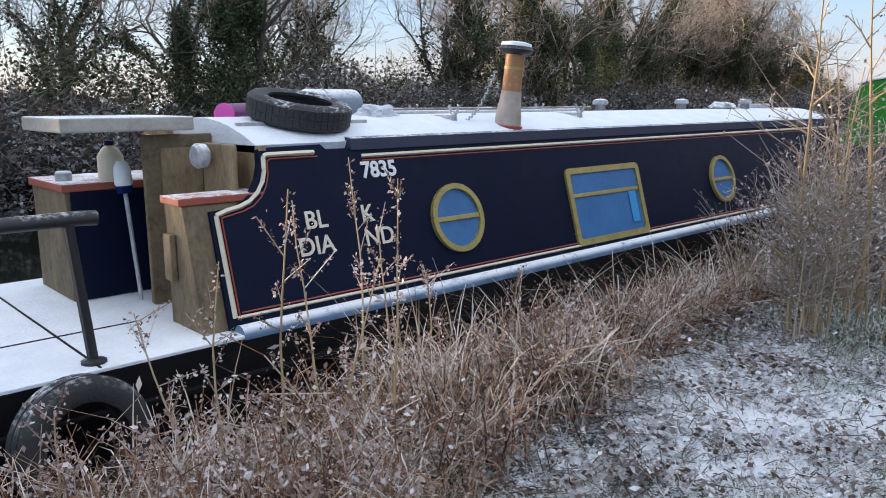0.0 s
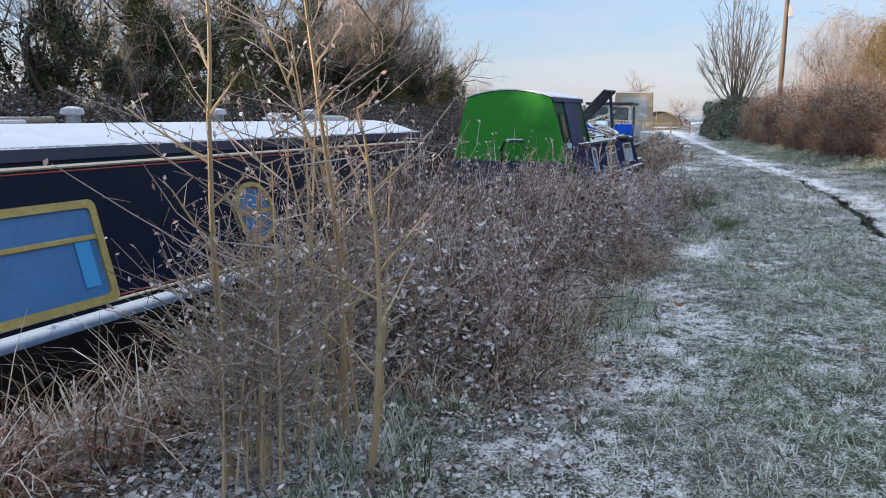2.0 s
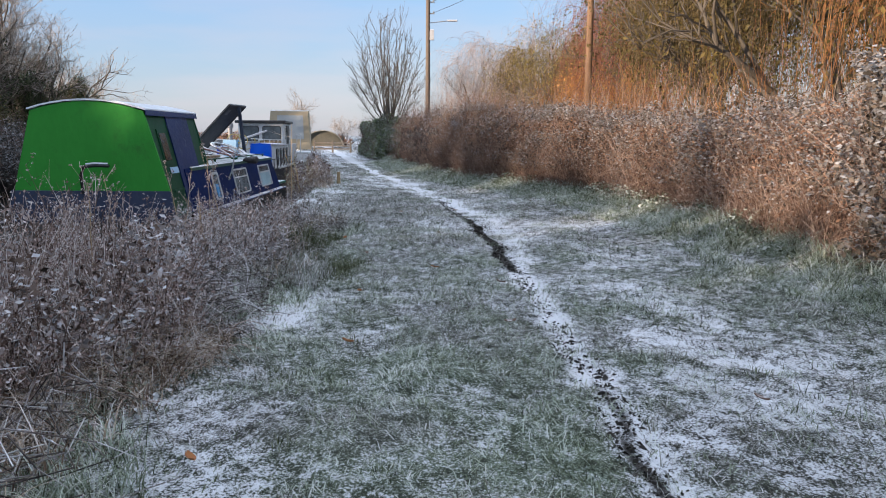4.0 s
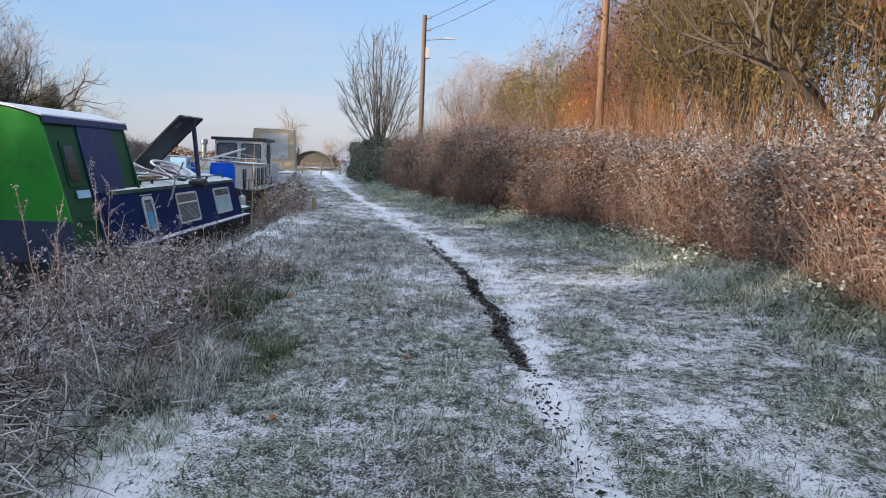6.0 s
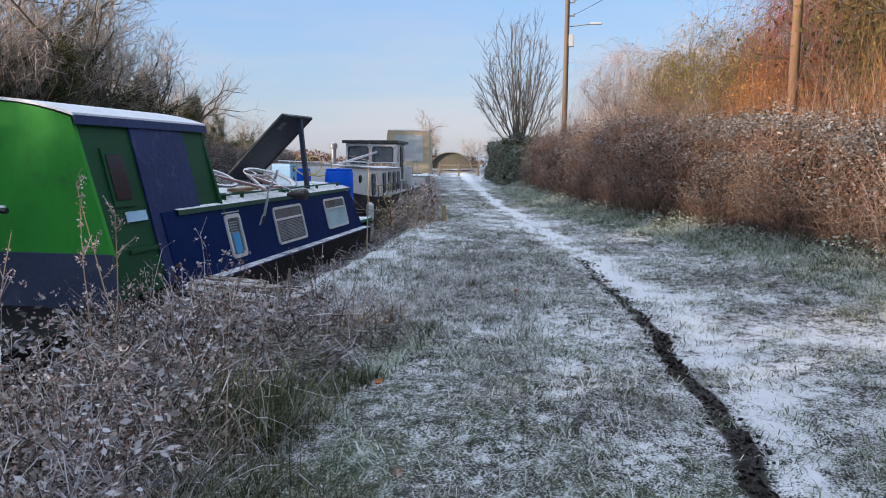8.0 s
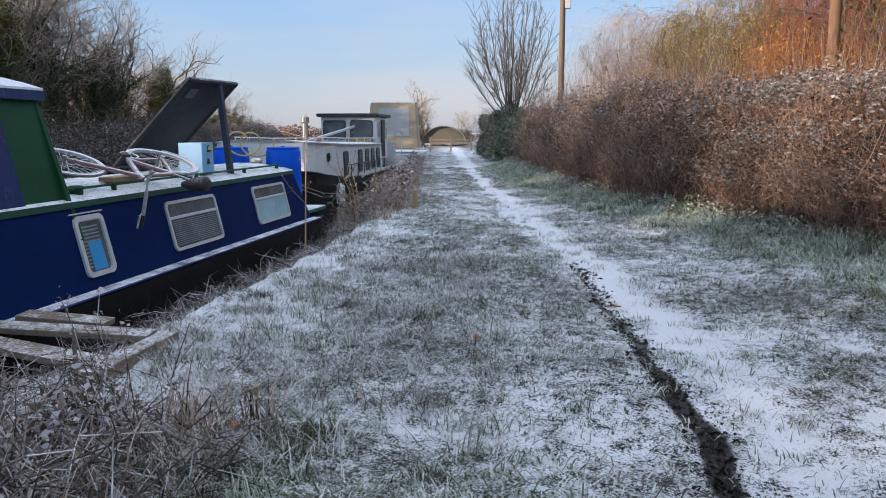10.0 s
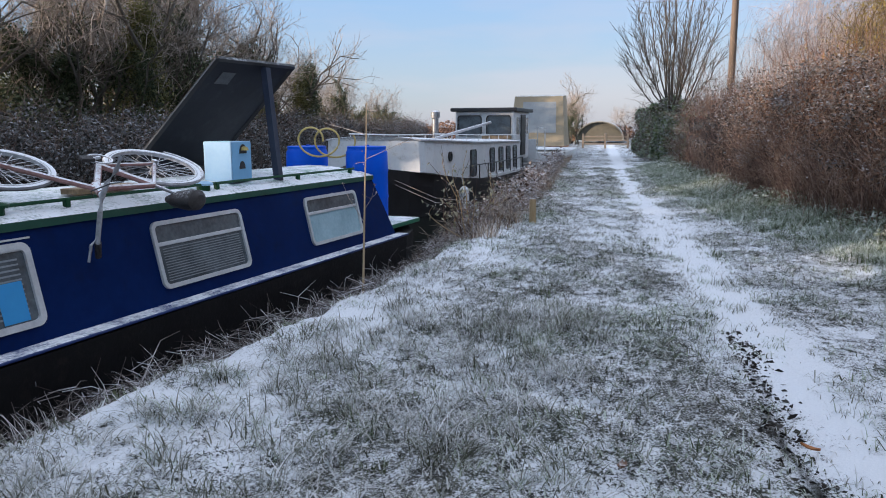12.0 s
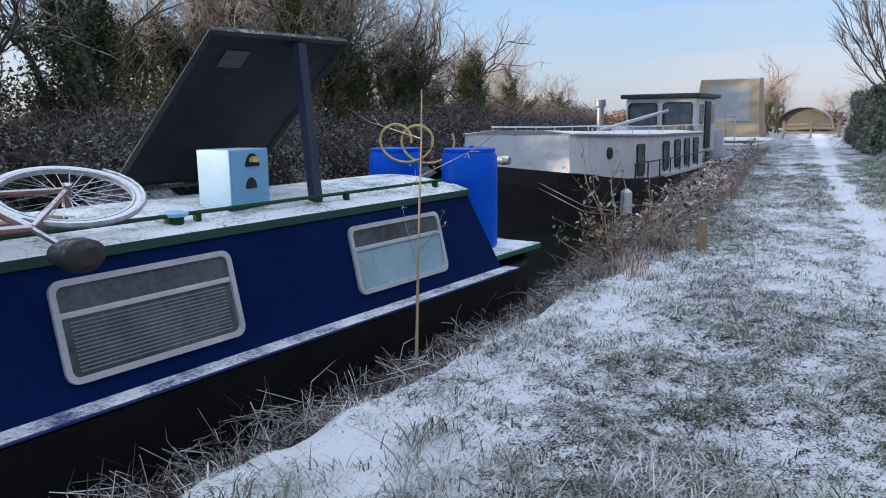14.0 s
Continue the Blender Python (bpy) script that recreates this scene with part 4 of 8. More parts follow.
# wheelhouse
wx0, wx1, ww = 9.6, 12.2, 1.08
bpart("wheelhouse", box(wx0, wx1, -ww, ww, 0.3, 2.0, 0.05), WHITE, "white wheelhouse")
bpart("wheelhouse_roof", box(wx0 - 0.22, wx1 + 0.2, -ww - 0.12, ww + 0.12, 2.0, 2.13, 0.03), BLACKPAINT, "black wheelhouse roof edge")
for y0, y1 in ((-0.98, -0.08), (0.08, 0.98)):
    b_ = frame_ring(round_rect(y0, y1, 1.14, 1.87, 0.12), round_rect(y0 + 0.035, y1 - 0.035, 1.175, 1.835, 0.10), 0.05)
    fr_ = part("front_window", b_, BLACKPAINT, B3, matrix=pose(wx0 - 0.03, 0, 0, 0, 0, 90) @ pose(0, -0.0, 0) @ Matrix.Diagonal((1, 1, 1, 1)))
    part("pane", plate(round_rect(y0 + 0.035, y1 - 0.035, 1.175, 1.835, 0.10), 0.01), PANE_GREY, fr_, matrix=pose(wx0 - 0.005, 0, 0, 0, 0, 90))
for x0, x1 in ((9.8, 10.5), (11.45, 12.0)):
    b_ = frame_ring(round_rect(x0, x1, 1.15, 1.85, 0.06), round_rect(x0 + 0.05, x1 - 0.05, 1.2, 1.80, 0.05), 0.04)
    fr_ = part("side_window", b_, WHITE, B3, matrix=pose(0, -ww - 0.02, 0))
    part("pane", plate(round_rect(x0 + 0.05, x1 - 0.05, 1.2, 1.80, 0.05), 0.01), PANE_GREY, fr_, matrix=pose(0, -ww - 0.008, 0))
# flat black slab on the wall, painted as the dark inside the doorway
part("wheelhouse_door", box(10.62, 11.35, -ww - 0.05, -ww, 0.45, 1.9, 0.01), BLACKPAINT, B3, "black slab standing for the dark of the open wheelhouse door")

# far boats
B4 = thing("canopy_cruiser", "cruiser with a tall tan canvas canopy, moored behind the barge", "boat", pose(50.8, 8.2, 0, 0, 0, 8))
part("hull", loft([[(x, -w, 0.35), (x, -w * 0.9, -0.8), (x, w * 0.9, -0.8), (x, w, 0.35)] for x, w in ((-1.5, 1.2), (0, 1.45), (7, 1.45), (8.4, 0.5))]), WHITE, B4)
part("canopy", loft([[(0.2, -1.25, 0.6), (0.9, -1.1, 2.85), (0.9, 1.1, 2.85), (0.2, 1.3, 0.6)], [(3.4, -1.25, 0.6), (2.3, -1.15, 2.95), (2.3, 1.15, 2.95), (3.4, 1.3, 0.6)]]), surface("tan_canvas", (0.40, 0.33, 0.22), (0.33, 0.27, 0.18), 2.0, 0.7, frost=0.4), B4, "tan canvas canopy")
part("canopy_window", loft([[(0.36, -0.85, 1.2), (0.82, -0.8, 2.6), (0.82, 0.7, 2.6), (0.36, 0.75, 1.2)], [(0.40, -0.85, 1.2), (0.86, -0.8, 2.6), (0.86, 0.7, 2.6), (0.40, 0.75, 1.2)]]), surface("clear_vinyl", (0.36, 0.38, 0.38), (0.28, 0.30, 0.31), 2.0, 0.3), B4)
B5 = thing("cabin_cruiser", "small white cabin cruiser with dark side windows", "boat", pose(60.0, 11.5, 0, 0, 0, 12))
part("hull", loft([[(x, -w, 0.5), (x, -w * 0.9, -0.8), (x, w * 0.9, -0.8), (x, w, 0.5)] for x, w in ((-1.5, 0.3), (0.5, 1.2), (6, 1.25))]), WHITE, B5)
part("cabin", loft([[(0.6, -1.0, 0.5), (1.6, -0.9, 1.5), (1.6, 0.9, 1.5), (0.6, 1.0, 0.5)], [(5.2, -1.1, 0.5), (4.8, -0.95, 1.6), (4.8, 0.95, 1.6), (5.2, 1.1, 0.5)]]), WHITE, B5)
part("side_window", loft([[(2.0, -1.03, 0.9), (2.1, -0.97, 1.35), (2.1, -0.90, 1.35), (2.0, -0.95, 0.9)], [(4.2, -1.06, 0.9), (4.2, -1.0, 1.38), (4.2, -0.92, 1.38), (4.2, -0.96, 0.9)]]), PANE_DARK, B5)
part("stove_pipe", tube([(-1.0, 0.3, 0.5), (-1.0, 0.3, 2.0)], 0.12, 10), COPPER, B5)


# ---- growing things ----
TWIG_BROWN = growth("brown_twigs", ((0.055, 0.038, 0.03), (0.13, 0.085, 0.065), (0.24, 0.17, 0.14)), 0.85, 0.0, frost=0.5)
BARK = surface("grey_brown_bark", (0.15, 0.125, 0.098), (0.08, 0.068, 0.055), 9.0, 0.9, bump=0.6, stretch=(4, 4, 0.8))
FROST_TWIG = growth("frosted_twigs", ((0.13, 0.105, 0.08), (0.30, 0.25, 0.21), (0.55, 0.50, 0.46)), 0.85, 0.0)
IVY = growth("ivy_leaves", ((0.014, 0.021, 0.011), (0.04, 0.056, 0.027), (0.095, 0.115, 0.058), (0.22, 0.23, 0.14)), 0.6, 0.15, 0.4)
BRAMBLE = growth("frosted_bramble_leaves", ((0.02, 0.02, 0.017), (0.06, 0.056, 0.05), (0.15, 0.145, 0.14), (0.42, 0.43, 0.46)), 0.75, 0.1, 0.6, frost=0.5)
OLIVE = growth("olive_leaves", ((0.07, 0.065, 0.03), (0.15, 0.13, 0.06), (0.27, 0.22, 0.11)), 0.7, 0.25, 0.5)
RUSTY = growth("rusty_weed_stalks", ((0.055, 0.026, 0.017), (0.30, 0.145, 0.085), (0.48, 0.31, 0.21), (0.80, 0.73, 0.68)), 0.85, 0.0, 2.0, drift=1.8, own=0.95)
STRAW = growth("frosted_straw", ((0.05, 0.032, 0.022), (0.26, 0.18, 0.125), (0.56, 0.46, 0.36), (0.82, 0.79, 0.77)), 0.8, 0.25, 2.5, drift=1.8, own=0.9)
REED = growth("brown_weed_stalks", ((0.035, 0.022, 0.017), (0.19, 0.125, 0.098), (0.44, 0.345, 0.295), (0.80, 0.75, 0.73)), 0.85, 0.0, 2.2, drift=1.9, own=0.95)
FROST_STEM = growth("frosted_stems", ((0.026, 0.021, 0.019), (0.12, 0.10, 0.092), (0.35, 0.325, 0.32), (0.80, 0.80, 0.83)), 0.85, 0.0, 2.6, drift=1.9, own=0.95)
SEED = growth("frosted_seed_heads", ((0.10, 0.06, 0.05), (0.32, 0.22, 0.19), (0.58, 0.50, 0.47), (0.80, 0.78, 0.79)), 0.85, 0.2, 2.0, drift=1.3)
TURF = growth("frosted_grass", ((0.045, 0.048, 0.03), (0.15, 0.155, 0.12), (0.35, 0.355, 0.33), (0.58, 0.59, 0.59), (0.80, 0.81, 0.83)), 0.8, 0.2, 2.6, drift=2.0, own=0.85)
GREENER = growth("green_winter_grass", ((0.02, 0.026, 0.012), (0.06, 0.073, 0.032), (0.14, 0.16, 0.085), (0.40, 0.42, 0.37)), 0.8, 0.2, 2.0, drift=1.5)
TURF_GREEN = growth("frosted_green_grass", ((0.035, 0.046, 0.024), (0.13, 0.16, 0.095), (0.33, 0.38, 0.29), (0.57, 0.63, 0.56), (0.76, 0.79, 0.77)), 0.8, 0.2, 2.2, drift=1.9, own=0.85)
LITTER = growth("frosted_leaf_litter", ((0.05, 0.03, 0.02), (0.14, 0.085, 0.06), (0.34, 0.29, 0.27), (0.68, 0.69, 0.72), (0.82, 0.84, 0.87)), 0.8, 0.1, 2.5, frost=0.6, drift=1.6)
HEDGE_LEAF = growth("brown_hedge_leaves", ((0.03, 0.016, 0.011), (0.12, 0.062, 0.04), (0.27, 0.145, 0.09), (0.42, 0.28, 0.20)), 0.75, 0.2, 0.9, frost=0.3, drift=1.5, own=0.9)
HEDGE_TWIG = growth("red_brown_hedge_twigs", ((0.05, 0.03, 0.024), (0.20, 0.125, 0.095), (0.46, 0.36, 0.30)), 0.8, 0.0, 0.8, drift=1.4)
LAUREL = growth("evergreen_leaves", ((0.05, 0.085, 0.032), (0.15, 0.21, 0.09), (0.31, 0.38, 0.22), (0.60, 0.65, 0.58)), 0.5, 0.25, 0.8, frost=0.9)
WILLOW_O = growth("orange_willow_withies", ((0.10, 0.045, 0.02), (0.26, 0.115, 0.04), (0.42, 0.22, 0.085)), 0.7, 0.0, 0.35)
WILLOW_R = growth("russet_willow_withies", ((0.11, 0.035, 0.028), (0.24, 0.082, 0.06), (0.36, 0.15, 0.105)), 0.7, 0.0, 0.35)
WILLOW_Y = growth("olive_willow_withies", ((0.05, 0.038, 0.018), (0.14, 0.10, 0.042), (0.28, 0.20, 0.085)), 0.7, 0.0, 0.35)


def branching(seed, height, spread=0.5, trunks=1, depth=5, r0=0.12, first=0.35, kids=3, upward=0.35, fan=0.12):
    """Segments of a bare tree: lists of start, end and both radii."""
    r = np.random.default_rng(seed)
    out = []

    def go(p, d, length, rad, level):
        n = 3 if level > 0 else 2
        for k in range(n):
            d = d + r.normal(0, 0.13, 3) + np.array([0, 0, upward * 0.12])
            d = d / np.linalg.norm(d)
            q = p + d * length / n
            out.append((p, q, rad * (1 - 0.3 * k / n), rad * (1 - 0.3 * (k + 1) / n)))
            p = q
            if level > 0 and (k == n - 1 or r.random() < 0.75):
                for _ in range(kids if k == n - 1 else 1):
                    side = r.normal(0, 1, 3)
                    side -= d * side.dot(d)
                    side /= np.linalg.norm(side) + 1e-6
                    e = d * (1 - spread * 0.5) + side * spread * r.uniform(0.6, 1.3) + np.array([0, 0, upward * 0.25])
                    go(p, e / np.linalg.norm(e), length * r.uniform(0.55, 0.78), rad * r.uniform(0.42, 0.62), level - 1)
    for k in range(trunks):
        d = np.array([r.normal(0, fan + 0.1 * (trunks > 1)), r.normal(0, fan + 0.1 * (trunks > 1)), 1.0])
        go(np.array([r.normal(0, 0.15) * (trunks > 1), r.normal(0, 0.15) * (trunks > 1), -0.1]), d / np.linalg.norm(d), height * first, r0, depth)
    a = [np.array(c) for c in zip(*out)]
    return a


def bare_tree(name, label, seed, height, m, mat=BARK, twig=FROST_TWIG, group="", ivy=0, ivy_top=0.6, leaf_mat=None, leaf=0.13, tip_leaves=0, **kw):
    p0, p1, ra, rb = branching(seed, height, **kw)
    t = thing(name, label, "tree", m, group)
    thick = ra > 0.022
    np_part("trunk", *sticks(p0[thick], p1[thick], ra[thick], rb[thick], 6), mat, t)
    np_part("crown", *sticks(p0[~thick], p1[~thick], np.maximum(ra[~thick], 0.0055), np.maximum(rb[~thick], 0.004), 3), twig, t)
    r = np.random.default_rng(seed + 50)
    if ivy:
        big = np.where((ra > 0.03) & (p1[:, 2] < height * ivy_top))[0]
        pick = r.choice(big, ivy)
        f = r.random(ivy)[:, None]
        c = p0[pick] * (1 - f) + p1[pick] * f + r.normal(0, 1, (ivy, 3)) * (0.10 + 0.9 * ra[pick][:, None])
        np_part("ivy", *leaves(c, r.uniform(0.6, 1.3, ivy) * leaf), leaf_mat or IVY, t, "dark ivy round the trunk")
    if tip_leaves:
        pick = r.choice(np.where(~thick)[0], tip_leaves)
        np_part("leaves", *leaves(p1[pick] + r.normal(0, 0.18, (tip_leaves, 3)), r.uniform(0.6, 1.3, tip_leaves) * leaf), leaf_mat or OLIVE, t)
    return t


# far bank: bare trees, ivy trees and evergreen masses
def turned(x, y, s, a):
    return Matrix.LocRotScale((x, y, float(ground_z(x, y))), Euler((0, 0, a)), (s, s, s))


rows = random.Random(3)
tall = [bare_tree("tree", "bare winter tree with frosted twigs on the far bank", 11, 9.0, turned(14, 21, 1, 0), group="far bank trees", trunks=2, r0=0.12, depth=5, first=0.34, spread=0.6, upward=0.35, kids=2, ivy=4500, ivy_top=0.5, leaf=0.06),
        bare_tree("tree", "bare winter tree with frosted twigs on the far bank", 12, 10.0, turned(25, 22, 1, 0), group="far bank trees", trunks=1, r0=0.16, depth=5, first=0.34, spread=0.6, upward=0.35, kids=2, ivy=5000, ivy_top=0.6, leaf=0.06),
        bare_tree("tree", "slender bare tree with pale twigs on the far bank", 13, 8.5, turned(36, 21, 1, 0), group="far bank trees", trunks=3, r0=0.08, depth=5, first=0.32, spread=0.6, upward=0.3, kids=2)]
for k in range(34):
    x = -34 + 3.4 * k + rows.uniform(-1.2, 1.2)
    y = float(far_y(x)) + rows.uniform(3.5, 10)
    copy_thing(tall[k % 3], turned(x, y, rows.uniform(0.85, 1.2) * (0.72 if x > 48 else 1.1 if x > 18 else 1), rows.uniform(0, 6.28)))


for k in range(6):
    x = 37.0 + 1.9 * k + rows.uniform(-0.6, 0.6)
    copy_thing(tall[(1, 0, 1, 2)[k % 4]], turned(x, float(far_y(x)) + rows.uniform(4, 7), rows.uniform(1.05, 1.3), rows.uniform(0, 6.28)))


def ivy_tree(seed, h, m, n, leaf_mat=IVY, label="straight tree wrapped in dark ivy on the far bank"):
    """A straight trunk wrapped in ivy, with bare limbs above."""
    r = np.random.default_rng(seed)
    t = thing("ivy_tree", label, "tree", m, "ivy trees")
    p0, p1, ra, rb = branching(seed, h * 1.25, trunks=1, r0=0.13, depth=4, first=0.5, spread=0.65, upward=0.3, fan=0.03, kids=2)
    thick = ra > 0.02
    np_part("trunk", *sticks(p0[thick], p1[thick], ra[thick], rb[thick], 5), BARK, t)
    np_part("crown", *sticks(p0[~thick], p1[~thick], np.maximum(ra[~thick], 0.0055), np.maximum(rb[~thick], 0.004)), FROST_TWIG, t)
    # uneven sprays of ivy up the stem, thick at the foot
    m_ = 70
    z = h * (0.04 + 0.86 * r.random(m_) ** 0.9)
    a = r.uniform(0, 6.28, m_)
    wide = (0.25 + 0.65 * (1 - z / h)) * r.uniform(0.4, 1.25, m_)
    c = np.stack([np.cos(a) * wide, np.sin(a) * wide, z], 1)
    k = n // m_
    c = np.repeat(c, k, 0) + r.normal(0, 1, (m_ * k, 3)) * np.repeat(np.stack([0.13 + 0.16 * wide, 0.13 + 0.16 * wide, 0.20 + 0.1 * wide], 1), k, 0)
    c[:, 2] = np.maximum(c[:, 2] - 0.25 * np.hypot(c[:, 0], c[:, 1]) ** 2, 0.05)
    np_part("ivy", *leaves(c, r.uniform(0.6, 1.3, len(c)) * 0.06), leaf_mat, t, "dark ivy round the trunk")
    return t


# lighter olive copy of the ivy, with sunlight put into the leaf colour
SUNLIT_IVY = growth("sunlit_olive_ivy_leaves", ((0.03, 0.03, 0.012), (0.09, 0.088, 0.03), (0.17, 0.16, 0.06), (0.28, 0.26, 0.12)), 0.6, 0.2, 0.4)
wrapped = [ivy_tree(14, 6.5, turned(26.0, 18.3, 1, 0), 12000), ivy_tree(15, 5.2, turned(30.5, 19.4, 1, 1), 12000), ivy_tree(16, 5.8, turned(44.0, 23.0, 1, 2), 9000, SUNLIT_IVY, "tree wrapped in ivy coloured olive as if sunlit, on the far bank")]
for k in range(46):
    x = 8 + 1.05 * k + rows.uniform(-0.5, 0.5)
    if 10.5 < x < 17 or 25 < x < 33 and k % 2:
        continue
    y = float(far_y(x)) + rows.uniform(2.6, 6.5)
    copy_thing(wrapped[2 if k % 6 == 5 or x > 47 and k % 2 else k % 2], turned(x, y, rows.uniform(0.6, 1.0) * (0.85 if x > 44 else 0.8 if x < 32 else 1), rows.uniform(0, 6.28)))


# tall ivy trees added out of view, to keep the low sun off the towpath
wood = bare_tree("ivy_tree", "tall dark ivy tree added out of view to block the low sun", 16, 8.0, turned(-20, 34, 1, 0), group="far wood", trunks=3, r0=0.17, depth=3, ivy=5000, ivy_top=0.95, leaf=0.30)
for k in range(40):
    x, y = -52 + 1.5 * k + rows.uniform(-1, 1), rows.uniform(30, 42) + (6 if k > 32 else 0)
    copy_thing(wood, turned(x, y, rows.uniform(0.95, 1.25), rows.uniform(0, 6.28)))


# far bank undergrowth: bramble mounds hanging to the water
def mounds(name, label, x0, x1, off0, off1, h, n, size, mat, seed, yline=None, every=2.2, core=True):
    r = np.random.default_rng(seed)
    xs = np.arange(x0, x1, every)
    cx = xs + r.uniform(-0.8, 0.8, len(xs))
    cy = (yline or far_y)(cx) + r.uniform(off0, off1, len(xs))
    hh = h * r.uniform(0.65, 1.25, len(xs))
    rad = every * r.uniform(0.75, 1.15, len(xs))
    pick = r.integers(0, len(xs), n)
    u = r.normal(0, 1, (n, 3))
    u[:, 2] = np.abs(u[:, 2])
    u /= np.linalg.norm(u, axis=1, keepdims=True)
    shell = r.uniform(0.72, 1.08, n)[:, None]
    c = np.stack([cx[pick], cy[pick], np.zeros(n)], 1) + u * np.stack([rad[pick], rad[pick], hh[pick]], 1) * shell
    c += 0.12 * np.sin(c[:, ::-1] * 4.0)
    c[:, 2] += np.maximum(ground_z(cx[pick], cy[pick]), -0.35)
    t = thing(name, label, "shrubs", kind="stuff")
    np_part("leaves", *leaves(c, r.uniform(0.6, 1.4, n) * size, 0.3), mat, t)
    m2 = n // 8
    c2 = c[r.integers(0, n, m2)]
    np_part("twigs", *sticks(c2, c2 + r.normal(0, 0.35, (m2, 3)) + [0, 0, 0.15], 0.008, 0.004), TWIG_BROWN, t)
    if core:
        # solid near-black lumps stand for the shade deep inside the mounds
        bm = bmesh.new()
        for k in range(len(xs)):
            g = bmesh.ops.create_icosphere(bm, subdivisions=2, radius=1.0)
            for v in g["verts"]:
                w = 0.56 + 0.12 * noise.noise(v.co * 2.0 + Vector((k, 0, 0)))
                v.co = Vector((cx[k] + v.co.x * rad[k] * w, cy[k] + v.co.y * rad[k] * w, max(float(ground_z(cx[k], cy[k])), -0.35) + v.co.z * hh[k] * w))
        part("dark_core", bm, CORE, t)
    return t


CANE_TAN = growth("tan_bramble_canes", ((0.08, 0.045, 0.031), (0.22, 0.14, 0.095), (0.48, 0.38, 0.29)), 0.8, 0.0)
# near-black filler: the shade inside dense growth is put into its colour
CORE = surface("shade_dark_core", (0.012, 0.010, 0.008), (0.022, 0.018, 0.014), 12.0, 0.95, bump=0.8)
mounds("bramble_bank", "frosted dark brambles hanging over the far bank", -30, 75, 0.6, 2.2, 1.7, 170000, 0.058, BRAMBLE, 21)
mounds("evergreen_thicket", "dark evergreen thicket behind the far bank", -34, 78, 3.4, 6.0, 2.3, 130000, 0.065, IVY, 22, every=2.4)
mounds("olive_thicket", "olive and brown scrub behind the far bank", -34, 80, 5.0, 9.0, 2.5, 60000, 0.075, OLIVE, 23, every=3.4)


# ---- towpath hedge ----
BRAMBLE_TOP = growth("bramble_leaves_in_frost", ((0.02, 0.018, 0.014), (0.07, 0.056, 0.044), (0.16, 0.13, 0.105), (0.36, 0.33, 0.31)), 0.7, 0.15, 1.4, frost=0.8, drift=1.3)


def hedge_h(x):
    """Height of the hedge: taller where ivy and brambles climb over it."""
    x = np.asarray(x, float)
    return np.interp(x, (-8, 9, 12, 13.4, 15.5, 20, 26, 30, 34, 51), (1.8, 1.85, 2.1, 2.05, 1.66, 1.72, 2.0, 2.2, 2.3, 2.15)) * (1 + 0.06 * np.sin(x * 0.9) + 0.05 * np.sin(x * 2.3 + 1))


def bowed(p, v, step, drop, steps, r0, wander, r):
    """Canes that start along v and bow over under their weight."""
    p, v, n, out = p.copy(), v.copy(), len(p), []
    for k in range(steps):
        q = p + v * step[:, None]
        out.append(sticks(p, q, r0 * (1 - 0.75 * k / steps), r0 * (1 - 0.75 * (k + 1) / steps)))
        p, v = q, v + np.array([0, 0, -1.0]) * drop[:, None] + r.normal(0, wander, (n, 3))
    return join(*out)


def spaced_out(r, x0, x1, n, near=(9, 35), share=0.78):
    """Places along a run, denser where the path passes close by."""
    m = int(n * share)
    return np.concatenate([r.uniform(max(x0, near[0]), min(x1, near[1]), m), r.uniform(x0, x1, n - m)])


